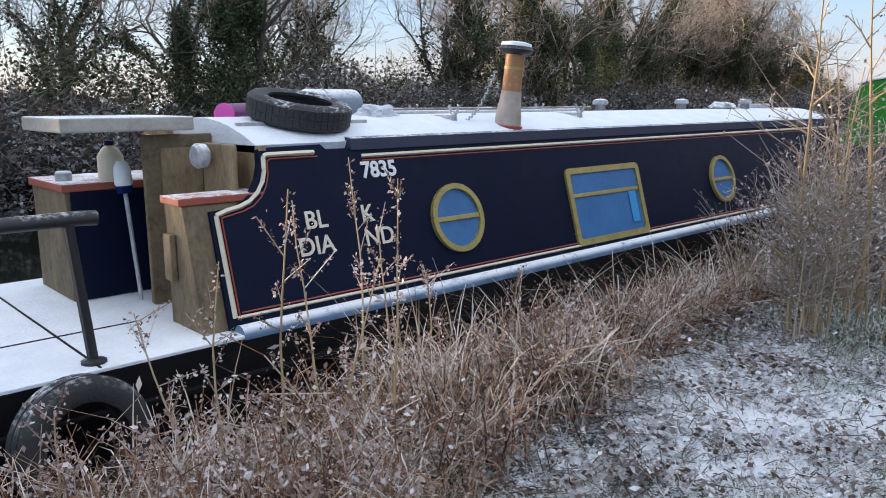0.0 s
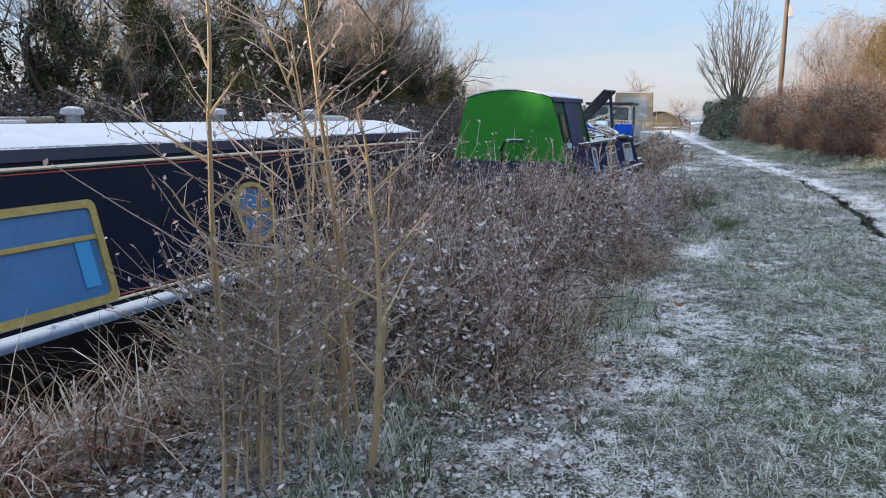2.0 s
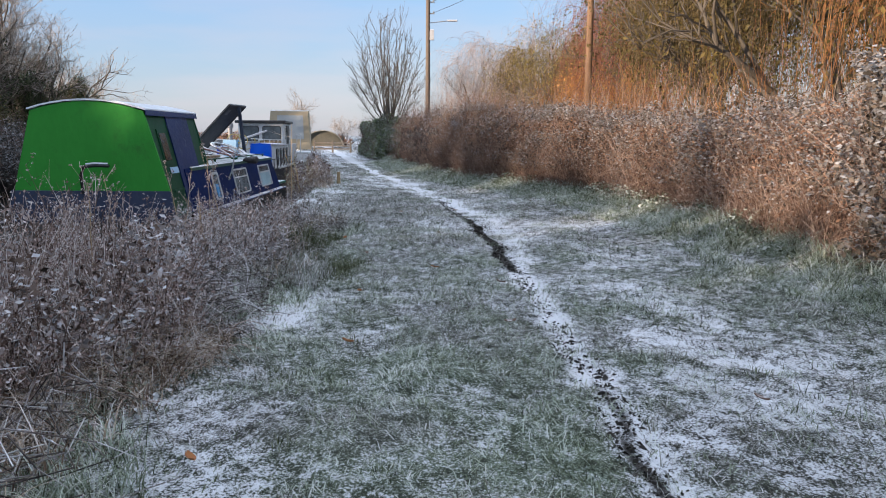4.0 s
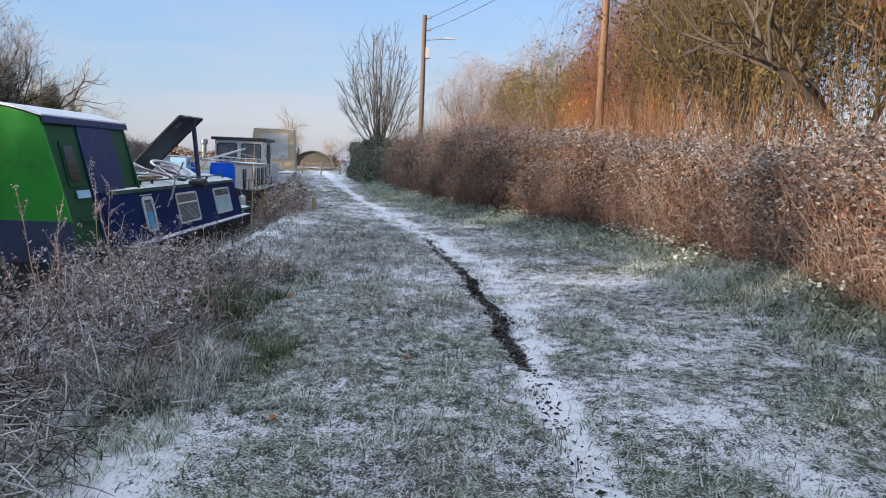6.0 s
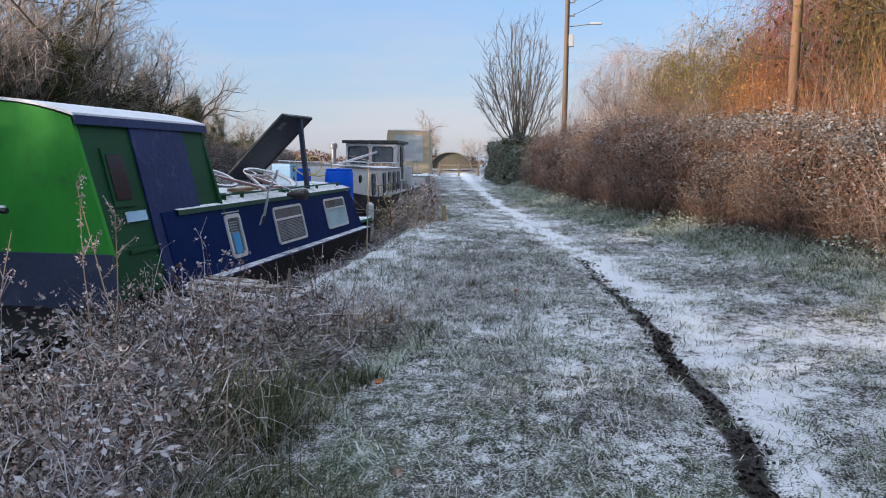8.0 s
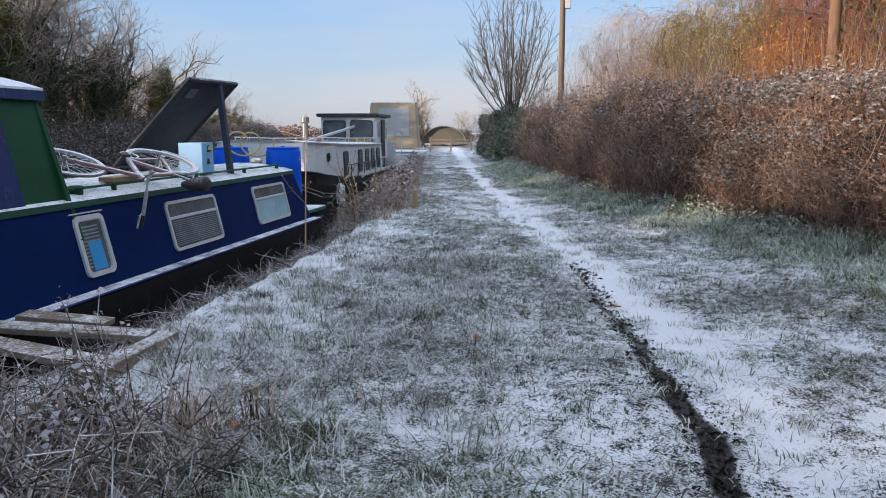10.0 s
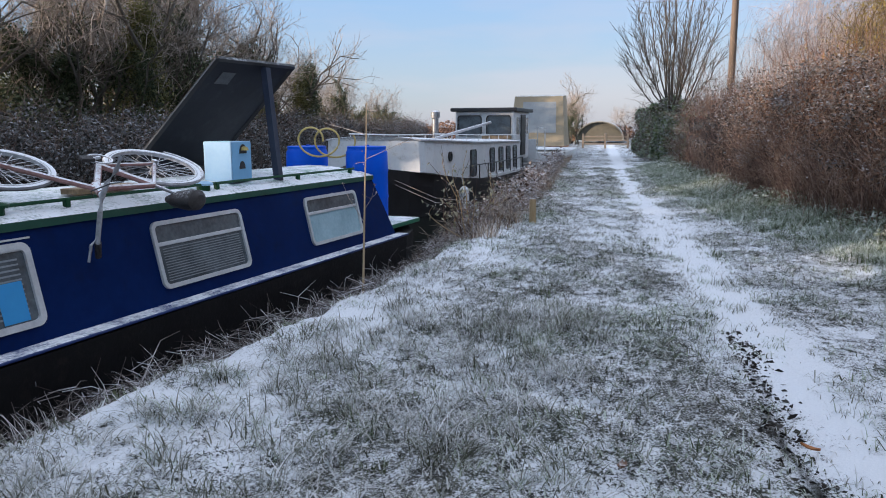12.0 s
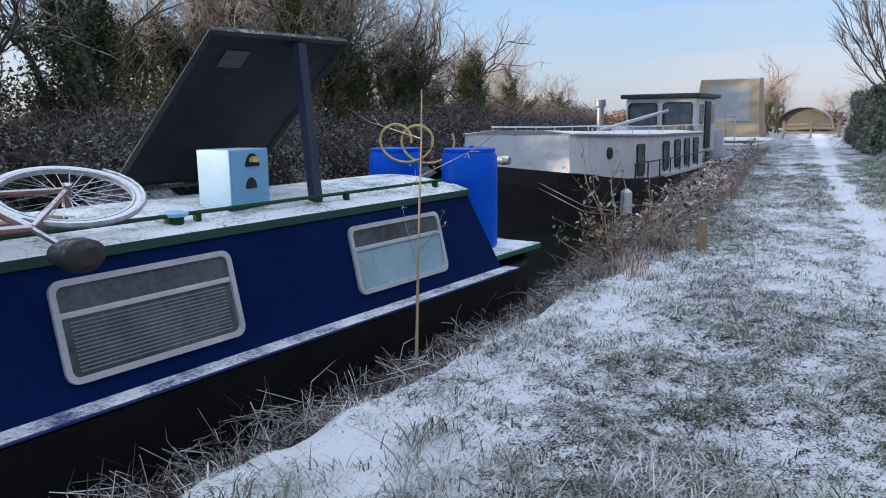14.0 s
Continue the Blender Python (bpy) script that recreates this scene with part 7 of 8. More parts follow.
for x, y, z in ((6.75, 4.80, 1.40), (8.3, 4.75, 1.40), (9.6, 4.6, 1.40)):
    mushroom_vent(x, y, z)
crumpled("rope_coil", "frosted heap of rope on the roof", "rope", (9.2, 4.7, 1.42), (0.22, 0.14, 0.06), FROSTED, 5.0)
tagged(part("roof_box", box(10.0, 10.35, 4.6, 4.9, 1.36, 1.45, 0.02), FROSTED, None), "small frosted box on the cabin roof", "box")
bt = thing("plastic_bottle", "white plastic bottle standing on the stern locker", "bottle", pose(1.80, 5.06, 1.0))
part("body", spin([(0.07, 0), (0.08, 0.02), (0.08, 0.15), (0.05, 0.20), (0.025, 0.22)], 16), CREAM, bt, smooth=True)
part("cap", spin([(0.03, 0.22), (0.03, 0.25)], 12), NAVY, bt)
tin = thing("paint_tin", "small frosted tin on the stern locker", "tin", pose(1.55, 5.20, 1.0))
part("body", spin([(0.05, 0), (0.05, 0.05), (0.04, 0.06)], 14), FROSTED, tin, smooth=True)
mp_ = thing("mop", "mop with a white and blue head leaning by the cabin door", "mop", pose(1.80, 4.72, 0.262, -3, -3, 0))
part("handle", tube([(0, 0, 0), (0, 0, 0.74)], 0.013, 6), FROSTED, mp_)
part("head", spin([(0.03, 0.70), (0.055, 0.74), (0.05, 0.84), (0.025, 0.88)], 12), WHITE, mp_, smooth=True)
part("collar", spin([(0.045, 0.68), (0.05, 0.71), (0.045, 0.74)], 12), BLUE, mp_)
lm = thing("tunnel_lamp", "frosted white lamp on the cabin end", "lamp", pose(2.10, 4.28, 1.18, 0, -90, 0))
part("bowl", spin([(0.03, 0.0), (0.07, 0.03), (0.075, 0.08), (0.06, 0.10)], 16), FROSTED, lm, smooth=True)
tagged(part("red_cap", spin([(0.035, 0.264), (0.035, 0.285), (0.02, 0.295)], 12), REDLINE, None, matrix=pose(0.95, 4.75, 0)), "small red cap lying on the snowy deck", "cap")

# ---- things on the blue narrowboat ----
tl, tr_, br_, bl_ = Vector((22.98, 4.24, 2.11)), Vector((24.25, 4.20, 2.12)), Vector((24.05, 5.20, 1.03)), Vector((22.76, 5.20, 1.03))
pn_n = (tr_ - br_).cross(tl - tr_).normalized()
SP = thing("raised_roof_panel", "large black panel propped open on a post above the roof", "panel")


def slab4(a, b, c, d, thick):
    return loft([[a, b, c, d], [p + pn_n * thick for p in (a, b, c, d)]])


part("board", slab4(br_, tr_, tl, bl_, -0.03), PANEL, SP, "matt black board")
for a, b in ((br_, tr_), (tr_, tl), (tl, bl_), (bl_, br_)):
    part("rim", tube([a, b], 0.026, 4), BLACKPAINT, SP)
def on_panel(u, v, out):
    """A place on the panel: u from far to near edge, v from the top down."""
    return (tl.lerp(tr_, u)).lerp(bl_.lerp(br_, u), v) + pn_n * out


up_n = 0.012 if pn_n.x < 0 else -0.012
part("label_patch", loft([[on_panel(u, v, up_n * k) for u, v in ((0.16, 0.10), (0.32, 0.10), (0.32, 0.20), (0.16, 0.20))] for k in (0.3, 1)]), surface("dull_grey_label", (0.09, 0.095, 0.105), (0.05, 0.055, 0.06), 9.0, 0.6), SP, "grey label patch")
part("prop_post", loft([[(23.75 + 0.02 * f + dx, 4.11 + 0.13 * f + dy, 0.87 + 1.21 * f) for dx, dy in ((-0.04, -0.035), (0.04, -0.035), (0.04, 0.035), (-0.04, 0.035))] for f in (0, 1)]), surface("dark_blue_post", (0.02, 0.03, 0.06), (0.04, 0.05, 0.08), 5.0, 0.6, frost=0.3), SP, "dark blue timber prop")
part("post_foot", box(23.66, 23.86, 4.03, 4.20, 0.85, 0.90, 0.01), BLACKPAINT, SP)

bx = thing("nest_box", "pale blue wooden box with two openings on the roof", "box", pose(23.12, 4.28, 0.925, 0, 0, 6))
part("body", box(-0.19, 0.19, -0.15, 0.15, 0, 0.40, 0.006), PALEBLUE, bx)
part("front", plate(round_rect(-0.18, 0.18, 0.01, 0.39, 0.01), 0.006), surface("sky_blue_front", (0.22, 0.48, 0.74), (0.2, 0.44, 0.70), 4.0, 0.5), bx, matrix=pose(0, -0.157, 0))
# no holes are cut: black plates stand for the dark inside
part("opening", plate([(0.07 * math.cos(radians(a)), 0.28 + 0.09 * math.sin(radians(a))) for a in range(0, 181, 15)], 0.004), BLACKPAINT, bx, "black arched plate standing for a dark opening", matrix=pose(0.02, -0.161, 0))
part("opening", plate([(0.055 * math.cos(radians(a)), 0.13 + 0.075 * math.sin(radians(a))) for a in range(0, 181, 15)], 0.004), BLACKPAINT, bx, "black arched plate standing for a dark opening", matrix=pose(0.0, -0.161, 0))
part("brass_shade", spin([(0.05, 0), (0.035, 0.03), (0.01, 0.04)], 12), BRASS, bx, matrix=pose(0.03, -0.165, 0.31))


def drum(x, y, z):
    t = thing("plastic_drum", "tall blue plastic drum standing on the bow deck", "drum", pose(x, y, z), group="blue drums")
    part("body", spin([(0.265, 0), (0.285, 0.02), (0.288, 0.30), (0.295, 0.33), (0.288, 0.36), (0.288, 0.66), (0.295, 0.69), (0.288, 0.72), (0.285, 0.93), (0.26, 0.98)], 32), DRUM, t, smooth=True)
    part("rim", spin([(0.25, 0.975), (0.268, 0.98), (0.268, 1.01), (0.25, 1.015)], 32), DRUM, t, smooth=True)
    part("bung", spin([(0.03, 1.01), (0.03, 1.03)], 10), DRUM, t, matrix=pose(0.12, 0.05, 0))


drum(26.20, 4.30, 0.19)
drum(26.05, 5.15, 0.19)
part("bow_shelf", box(25.6, 26.75, 3.75, 5.7, 0.13, 0.19, 0.01), GREEN_ROOF, B2, "frosted green bow deck")
hz = []
for k in range(70):
    f = k / 69
    a = f * 4.2 * math.pi
    hz.append((25.72 + 0.30 * f + 0.10 * math.cos(a), 4.95 - 0.35 * f - 0.19 * math.cos(a), 1.27 - 0.03 * f + 0.19 * math.sin(a)))
tagged(part("garden_hose", tube(hz, 0.013, 8), HOSE, None, smooth=True), "yellow hose looped over the blue drums", "hose")


def bicycle():
    t = thing("bicycle", "frosted old bicycle lying on its side on the roof", "bicycle", pose(21.2, 4.12, 1.12, 20, 2, -19) @ Matrix.Scale(1.07, 4))
    for x in (-0.58, 0.52):
        w = part("wheel", spin([(0.338 + 0.021 * math.cos(2 * math.pi * k / 8), 0.018 * math.sin(2 * math.pi * k / 8)) for k in range(8)], 36, close=True), surface("frosted_tyre", (0.06, 0.06, 0.065), (0.12, 0.12, 0.125), 8.0, 0.8, frost=0.85, frost_low=0.0) if x < 0 else bpy.data.materials["frosted_tyre"], t, matrix=pose(x, 0.05, 0.02), smooth=True)
        part("rim", spin([(0.305, -0.014), (0.318, -0.014), (0.318, 0.014), (0.305, 0.014)], 36, close=True), FROSTED, w, matrix=pose(x, 0.05, 0.02))
        bm = bmesh.new()
        for k in range(28):
            a = 2 * math.pi * k / 28
            b = a + (0.5 if k % 2 else -0.5)
            tube([(x + 0.02 * math.cos(b), 0.05 + 0.02 * math.sin(b), 0.02 + 0.02 * (k % 4 - 1.5)), (x + 0.3 * math.cos(a), 0.05 + 0.3 * math.sin(a), 0.02)], 0.0026, 3, bm)
        part("spokes", bm, FROSTED, w)
        part("hub", spin([(0.022, -0.04), (0.022, 0.08)], 10), STEEL, w, matrix=pose(x, 0.05, 0))
    head, seat, crank, rear, front = (-0.14, -0.42, 0.06), (0.30, -0.36, 0.05), (0.08, 0.02, 0.05), (0.52, 0.05, 0.05), (-0.58, 0.05, 0.05)
    for a, b, r in ((head, seat, 0.022), (head, crank, 0.024), (seat, crank, 0.022), (seat, rear, 0.014), (crank, rear, 0.014), (head, front, 0.02)):
        part("frame_tube", tube([a, b], r, 8), RUST, t, smooth=True)
    part("head_tube", tube([(-0.40, -0.36, 0.06), (-0.42, -0.50, 0.06)], 0.026, 8), RUST, t, matrix=pose(0.27, 0, 0))
    bar = part("handlebar", tube([(-0.42, -0.50, 0.06), (-0.44, -0.56, 0.06), (-0.46, -0.60, -0.02), (-0.46, -0.62, -0.22), (-0.42, -0.58, -0.34)], 0.017, 8), FROSTED, t, smooth=True, matrix=pose(0.27, 0, 0))
    part("handlebar", tube([(-0.44, -0.56, 0.06), (-0.42, -0.56, 0.16), (-0.36, -0.54, 0.24), (-0.33, -0.52, 0.33)], 0.018, 8), FROSTED, t, smooth=True, matrix=pose(0.27, 0, 0))
    part("grip", tube([(-0.452, -0.612, -0.24), (-0.42, -0.58, -0.36)], 0.023, 8), BLACKBAG, bar, matrix=pose(0.27, 0, 0))
    part("brake_lever", tube([(-0.46, -0.62, -0.18), (-0.51, -0.64, -0.24), (-0.51, -0.64, -0.36)], 0.009, 6), FROSTED, bar, matrix=pose(0.27, 0, 0))
    part("seat_post", tube([seat, (0.38, -0.52, 0.05)], 0.013, 8), STEEL, t)
    sd = spin([(0.03, -0.14), (0.075, -0.06), (0.10, 0.06), (0.095, 0.12), (0.05, 0.15)], 16)
    part("saddle", sd, BLACKBAG, t, "black saddle", matrix=pose(0.42, -0.56, 0.02, 70, 0, 20) @ Matrix.Diagonal((1, 0.75, 1, 1)), smooth=True)
    ck = part("chainring", spin([(0.075, -0.004), (0.09, -0.004), (0.09, 0.004), (0.075, 0.004)], 24, close=True), FROSTED, t, matrix=pose(0.08, 0.02, 0.10))
    part("crank_arm", tube([(0.08, 0.02, 0.11), (-0.06, -0.08, 0.13)], 0.012, 6), FROSTED, ck)
    part("pedal", box(-0.11, -0.02, -0.12, -0.05, 0.13, 0.155, 0.006), BLACKBAG, ck)
    part("cable", tube([(-0.44, -0.58, 0.08), (-0.50, -0.66, 0.15), (-0.36, -0.62, 0.18), (-0.15, -0.40, 0.10)], 0.005, 5), BLACKPAINT, t, matrix=pose(0.2, 0, 0))
    part("mudguard", tube([(0.52 + 0.36 * math.cos(radians(a)), 0.05 + 0.36 * math.sin(radians(a)), 0.03) for a in range(-130, 60, 15)], 0.016, 6), FROSTED, t)


bicycle()
tagged(part("plank", box(21.15, 21.85, 4.18, 4.36, 0.955, 1.0, 0.006), TAN, None), "tan timber plank lying under the bicycle", "plank")
for x in (20.35, 22.45):
    vt = thing("roof_vent", "green mushroom vent on the roof", "vent", pose(x, 4.06, 0.89), group="green roof vents")
    part("stem", spin([(0.06, -0.03), (0.06, 0.05)], 14), GREEN_DARK, vt)
    part("cap", spin([(0.085, 0.05), (0.09, 0.07), (0.05, 0.085)], 16), PALEBLUE if x > 22 else GREEN_DARK, vt, smooth=True)

# gangplanks from the bank to the boat
for k, (a, b) in enumerate((((18.62, 3.60), (18.78, 2.45)), ((18.95, 3.60), (19.05, 2.95)), ((18.28, 3.45), (18.08, 2.32)))):
    d = Vector((b[0] - a[0], b[1] - a[1], 0))
    L = d.length
    tagged(part("gangplank", box(0, L, -0.10, 0.10, 0, 0.045, 0.006), WOOD, None, matrix=pose(a[0], a[1], 0.085, 0, math.degrees(math.atan2(0.06, L)), math.degrees(math.atan2(d.y, d.x)))), "frosted timber plank lying between bank and boat", "plank", "gangplanks")
tagged(part("timber_block", box(17.9, 18.85, 2.28, 2.42, -0.03, 0.07, 0.01), WOOD, None, matrix=pose(0, 0, 0)), "short timber block under the planks", "timber")

tl_ = part("tiller", tube([(17.42, 5.12, 0.50), (17.32, 5.10, 0.80), (17.26, 5.02, 0.93), (17.24, 4.85, 0.955), (17.24, 4.62, 0.95)], 0.028, 8), BLACKPAINT, B2, "curved frosted tiller arm", smooth=True)
part("tiller_snow", tube([(17.25, 4.98, 0.975), (17.24, 4.85, 0.988), (17.24, 4.64, 0.982)], 0.016, 6), SNOW, tl_)
part("stern_board", box(17.0, 17.05, 3.9, 6.0, -0.35, 0.0, 0.01), WOOD, B2, "weathered board below the skirt")

# ---- barge details ----
fd = thing("fender", "white fender hanging at the black bow", "fender", pose(34.75, 5.93, -0.62))
part("body", spin([(0.04, 0), (0.12, 0.05), (0.13, 0.28), (0.12, 0.55), (0.04, 0.62)], 14), WHITE, fd, smooth=True)
part("rope", tube([(0, 0, 0.6), (0.02, 0.08, 0.85)], 0.01, 5), FROSTED, fd)
sr3 = part("side_rail", tube([(2.3, -1.52, 0.46), (5.5, -1.53, 0.44), (9.0, -1.53, 0.44)], 0.016, 6), BLACKPAINT, B3, "black side-deck rail")
for k in range(8):
    x = 2.3 + k * 0.95
    part("stanchion", tube([(x, -1.53, 0.03), (x, -1.53, 0.45)], 0.016, 6), BLACKPAINT, sr3)
for y in (-1.22, 1.22):
    gr = part("roof_rail", tube([(0.6, y * 0.9, 1.30), (4.0, y, 1.24), (9.3, y, 1.20)], 0.018, 6), WHITE, B3, "white roof rail")
    for k in range(8):
        x = 0.7 + k * 1.2
        part("rail_post", tube([(x, y * (0.9 + 0.1 * min(1, x / 4)), 1.06), (x, y * (0.9 + 0.1 * min(1, x / 4)), 1.27 - 0.007 * x)], 0.012, 5), WHITE, gr)
st3 = part("boarding_steps", box(12.3, 12.36, -1.35, -0.75, 0.1, 1.0, 0.01), WHITE, B3, "white boarding steps")
for k in range(4):
    part("step", box(12.36, 12.62, -1.35, -0.75, 0.15 + 0.22 * k, 0.19 + 0.22 * k, 0.006), WHITE, st3)
part("aft_rail", tube([(12.3, -1.4, 0.1), (12.3, -1.4, 1.45), (13.9, -1.4, 1.40), (13.9, -1.4, 0.1)], 0.022, 6), WHITE, B3, "white stern rail")
part("anchor_roller", spin([(0.07, -0.12), (0.09, 0), (0.07, 0.12)], 12), STEEL, B3, matrix=pose(-1.4, -0.2, 0.72, 90))
part("cowl", spin([(0.10, 0), (0.15, 0.05), (0.14, 0.22), (0.06, 0.27)], 14), STEEL, B3, matrix=pose(6.8, 0.9, 1.72), smooth=True)
part("stove_pipe", tube([(6.8, 0.9, 1.0), (6.8, 0.9, 1.75)], 0.10, 12), STEEL, B3, smooth=True)
part("mast", tube([(6.0, 0.6, 1.12), (9.3, -0.3, 1.62)], 0.05, 8), FROSTED, B3, "lowered mast")
part("flower_trough", box(9.25, 9.55, -1.0, 0.0, 1.05, 1.16, 0.01), TAN, B3)
for k in range(2):
    z = -0.05 - 0.18 * k
    tagged(part("mooring_rope", tube([(32.6, 7.2, 0.40 - 0.1 * k), (31.5, 5.4, 0.0 - 0.1 * k), (30.2, 3.5, 0.03)], 0.009, 5), WOOD, None), "frosted mooring rope from the bow to the bank", "rope")

# ---- posts, poles and wires ----
bp_ = thing("mooring_post", "short pale timber post with a frosted top in the turf", "post", pose(28.05, 2.43, float(ground_z(28.05, 2.43)) - 0.02))
part("post", spin([(0.052, 0), (0.050, 0.36), (0.044, 0.385)], 14), POST, bp_, smooth=True)
tagged(part("marker_stake", tube([(17.3, 2.0, -0.02), (17.32, 2.0, 0.5)], 0.012, 6), WOOD, None), "thin dark stake in the weeds", "stake")


def utility_pole(m, h, r, lamp, label):
    t = thing("utility_pole", label, "pole", m)
    part("shaft", tube([(0, 0, -0.1), (0.01, 0, h * 0.5), (0, 0, h)], r, 12, radii=[r, r * 0.9, r * 0.78]), POLE_GREY if lamp else POLE, t, smooth=True)
    if lamp:
        lp = part("lamp_arm", tube([(0, 0.0, h - 1.25), (0.1, -0.5, h - 1.18), (0.15, -1.1, h - 1.1)], 0.025, 6), STEEL, t)
        part("lamp_head", box(0.07, 0.23, -1.6, -1.05, h - 1.14, h - 1.05, 0.02), FROSTED, lp)
        part("junction_box", box(-0.13, 0.13, -0.33, -0.10, h - 2.15, h - 1.6, 0.02), FROSTED, t)
        for z in (0.15, 0.75):
            br = part("bracket", box(-0.04, 0.04, -0.35, 0.1, h - z - 0.03, h - z + 0.03, 0.005), STEEL, t)
            part("insulator", spin([(0.03, 0), (0.045, 0.04), (0.02, 0.1)], 8), STEEL, br, matrix=pose(0, -0.3, h - z + 0.03))
    return t


utility_pole(pose(48, 0.0, 0.0), 8.75, 0.14, True, "brown timber pole with a street lamp behind the hedge")
utility_pole(pose(29.3, -5.15, 0.0), 8.6, 0.115, False, "tall orange-brown timber pole rising from the hedge")
for z0, z1 in ((8.65, 8.2), (8.05, 7.7)):
    tagged(part("overhead_wire", tube([(48 - 18.7 * f - 0 * f, -0.3 - 4.85 * f, z0 + (z1 - z0) * f - 0.5 * 4 * f * (1 - f) * 0.4) for f in np.linspace(0, 1, 14)], 0.012, 4), BLACKPAINT, None), "thin overhead wire between the poles", "wire")
    tagged(part("overhead_wire", tube([(29.3 - 40 * f, -5.15 - 9 * f, z1 - 0.8 * 4 * f * (1 - f)) for f in np.linspace(0, 1, 14)], 0.012, 4), BLACKPAINT, None), "thin overhead wire leaving the pole", "wire")

# ---- far end of the towpath ----
gt = thing("field_gate", "frosted wooden gate and fence at the end of the path", "gate", pose(70, 6.9, 0.0, 0, 0, 100))
for x in (-0.2, 1.3, 2.8):
    part("gate_post", box(x - 0.07, x + 0.07, -0.07, 0.07, -0.1, 1.0, 0.01), WOOD, gt)
for z in (0.25, 0.5, 0.75):
    part("rail", box(-0.2, 2.8, -0.03, 0.03, z, z + 0.10, 0.01), WOOD, gt)
bn = thing("arched_barn", "low barn with an arched sheet roof beyond the gate", "barn", pose(85, 11.2, 0, 0, 0, 8))
arch = [(2.1 * math.cos(radians(a)), 0.35 + 1.6 * math.sin(radians(a))) for a in range(0, 181, 12)]
part("roof", loft([[(x, y, z) for y, z in arch] + [(x, y * 0.96, z - 0.08) for y, z in arch[::-1]] for x in (0, 12)]), BARN, bn, "frosted arched roof sheets")
part("end_wall", loft([[(x, y * 0.95, z - 0.05) for y, z in arch] for x in (0.3, 0.36)]), surface("dark_barn_end", (0.12, 0.11, 0.08), (0.09, 0.08, 0.06), 3.0, 0.8), bn)


# ---- saplings and tall weeds that stand alone ----
CANE = growth("yellow_grey_canes", ((0.22, 0.15, 0.08), (0.42, 0.31, 0.18), (0.64, 0.54, 0.41)), 0.8, 0.0)


def sapling(x, y, canes, h, seed, label, spread=0.22, twigs=9, r0=0.009, sway=0.06):
    r = np.random.default_rng(seed)
    t = thing("sapling", label, "sapling", pose(x, y, float(ground_z(x, y)) - 0.02))
    s0, s1, ra = [], [], []
    for k in range(canes):
        p = np.array([r.normal(0, spread), r.normal(0, spread * 0.7), 0.0])
        d = np.array([r.normal(0, sway), r.normal(0, sway), 1.0])
        hh = h * r.uniform(0.35, 0.85) if k > 2 else h * (1 - 0.06 * k)
        pts = [p]
        for j in range(6):
            d = d + r.normal(0, 0.6 * sway, 3)
            d /= np.linalg.norm(d)
            pts.append(pts[-1] + d * hh / 6)
        part("stem", tube(pts, r0, 5, radii=[r0 * (1 - 0.11 * j) for j in range(7)]), CANE, t)
        for j in range(twigs):
            f = r.uniform(0.25, 1.0) * 5.99
            q = pts[int(f)] + (pts[int(f) + 1] - pts[int(f)]) * (f % 1)
            a = r.uniform(0, 2 * math.pi)
            e = np.array([math.cos(a), math.sin(a), r.uniform(0.1, 0.8)]) * min(r.gamma(2.4, 0.12), 0.34) * (1.4 if hh > h * 0.8 else 0.7)
            s0 += [q, q + e]
            s1 += [q + e, q + e * 1.5 + np.array([0, 0, r.uniform(-0.03, 0.10)])]
            ra += [0.0035, 0.0025]
            for _ in range(2):
                s0.append(q + e * r.uniform(0.4, 1.3))
                s1.append(s0[-1] + r.normal(0, 0.05, 3))
                ra.append(0.002)
    tagged(np_part("twigs", *sticks(s0, s1, np.array(ra), np.array(ra) * 0.6), FROST_TWIG, t), kind="stuff")
    tips = np.array(s1)
    c = tips[r.integers(0, len(tips), len(tips))] + r.normal(0, 0.012, (len(tips), 3))
    tagged(np_part("buds", *leaves(c, r.uniform(0.006, 0.02, len(c))), SEED, t), kind="stuff")
    return t


sapling(4.98, 1.85, 26, 1.5, 201, "clump of yellowish young canes with frosted side twigs", 0.10, 16, 0.0065)


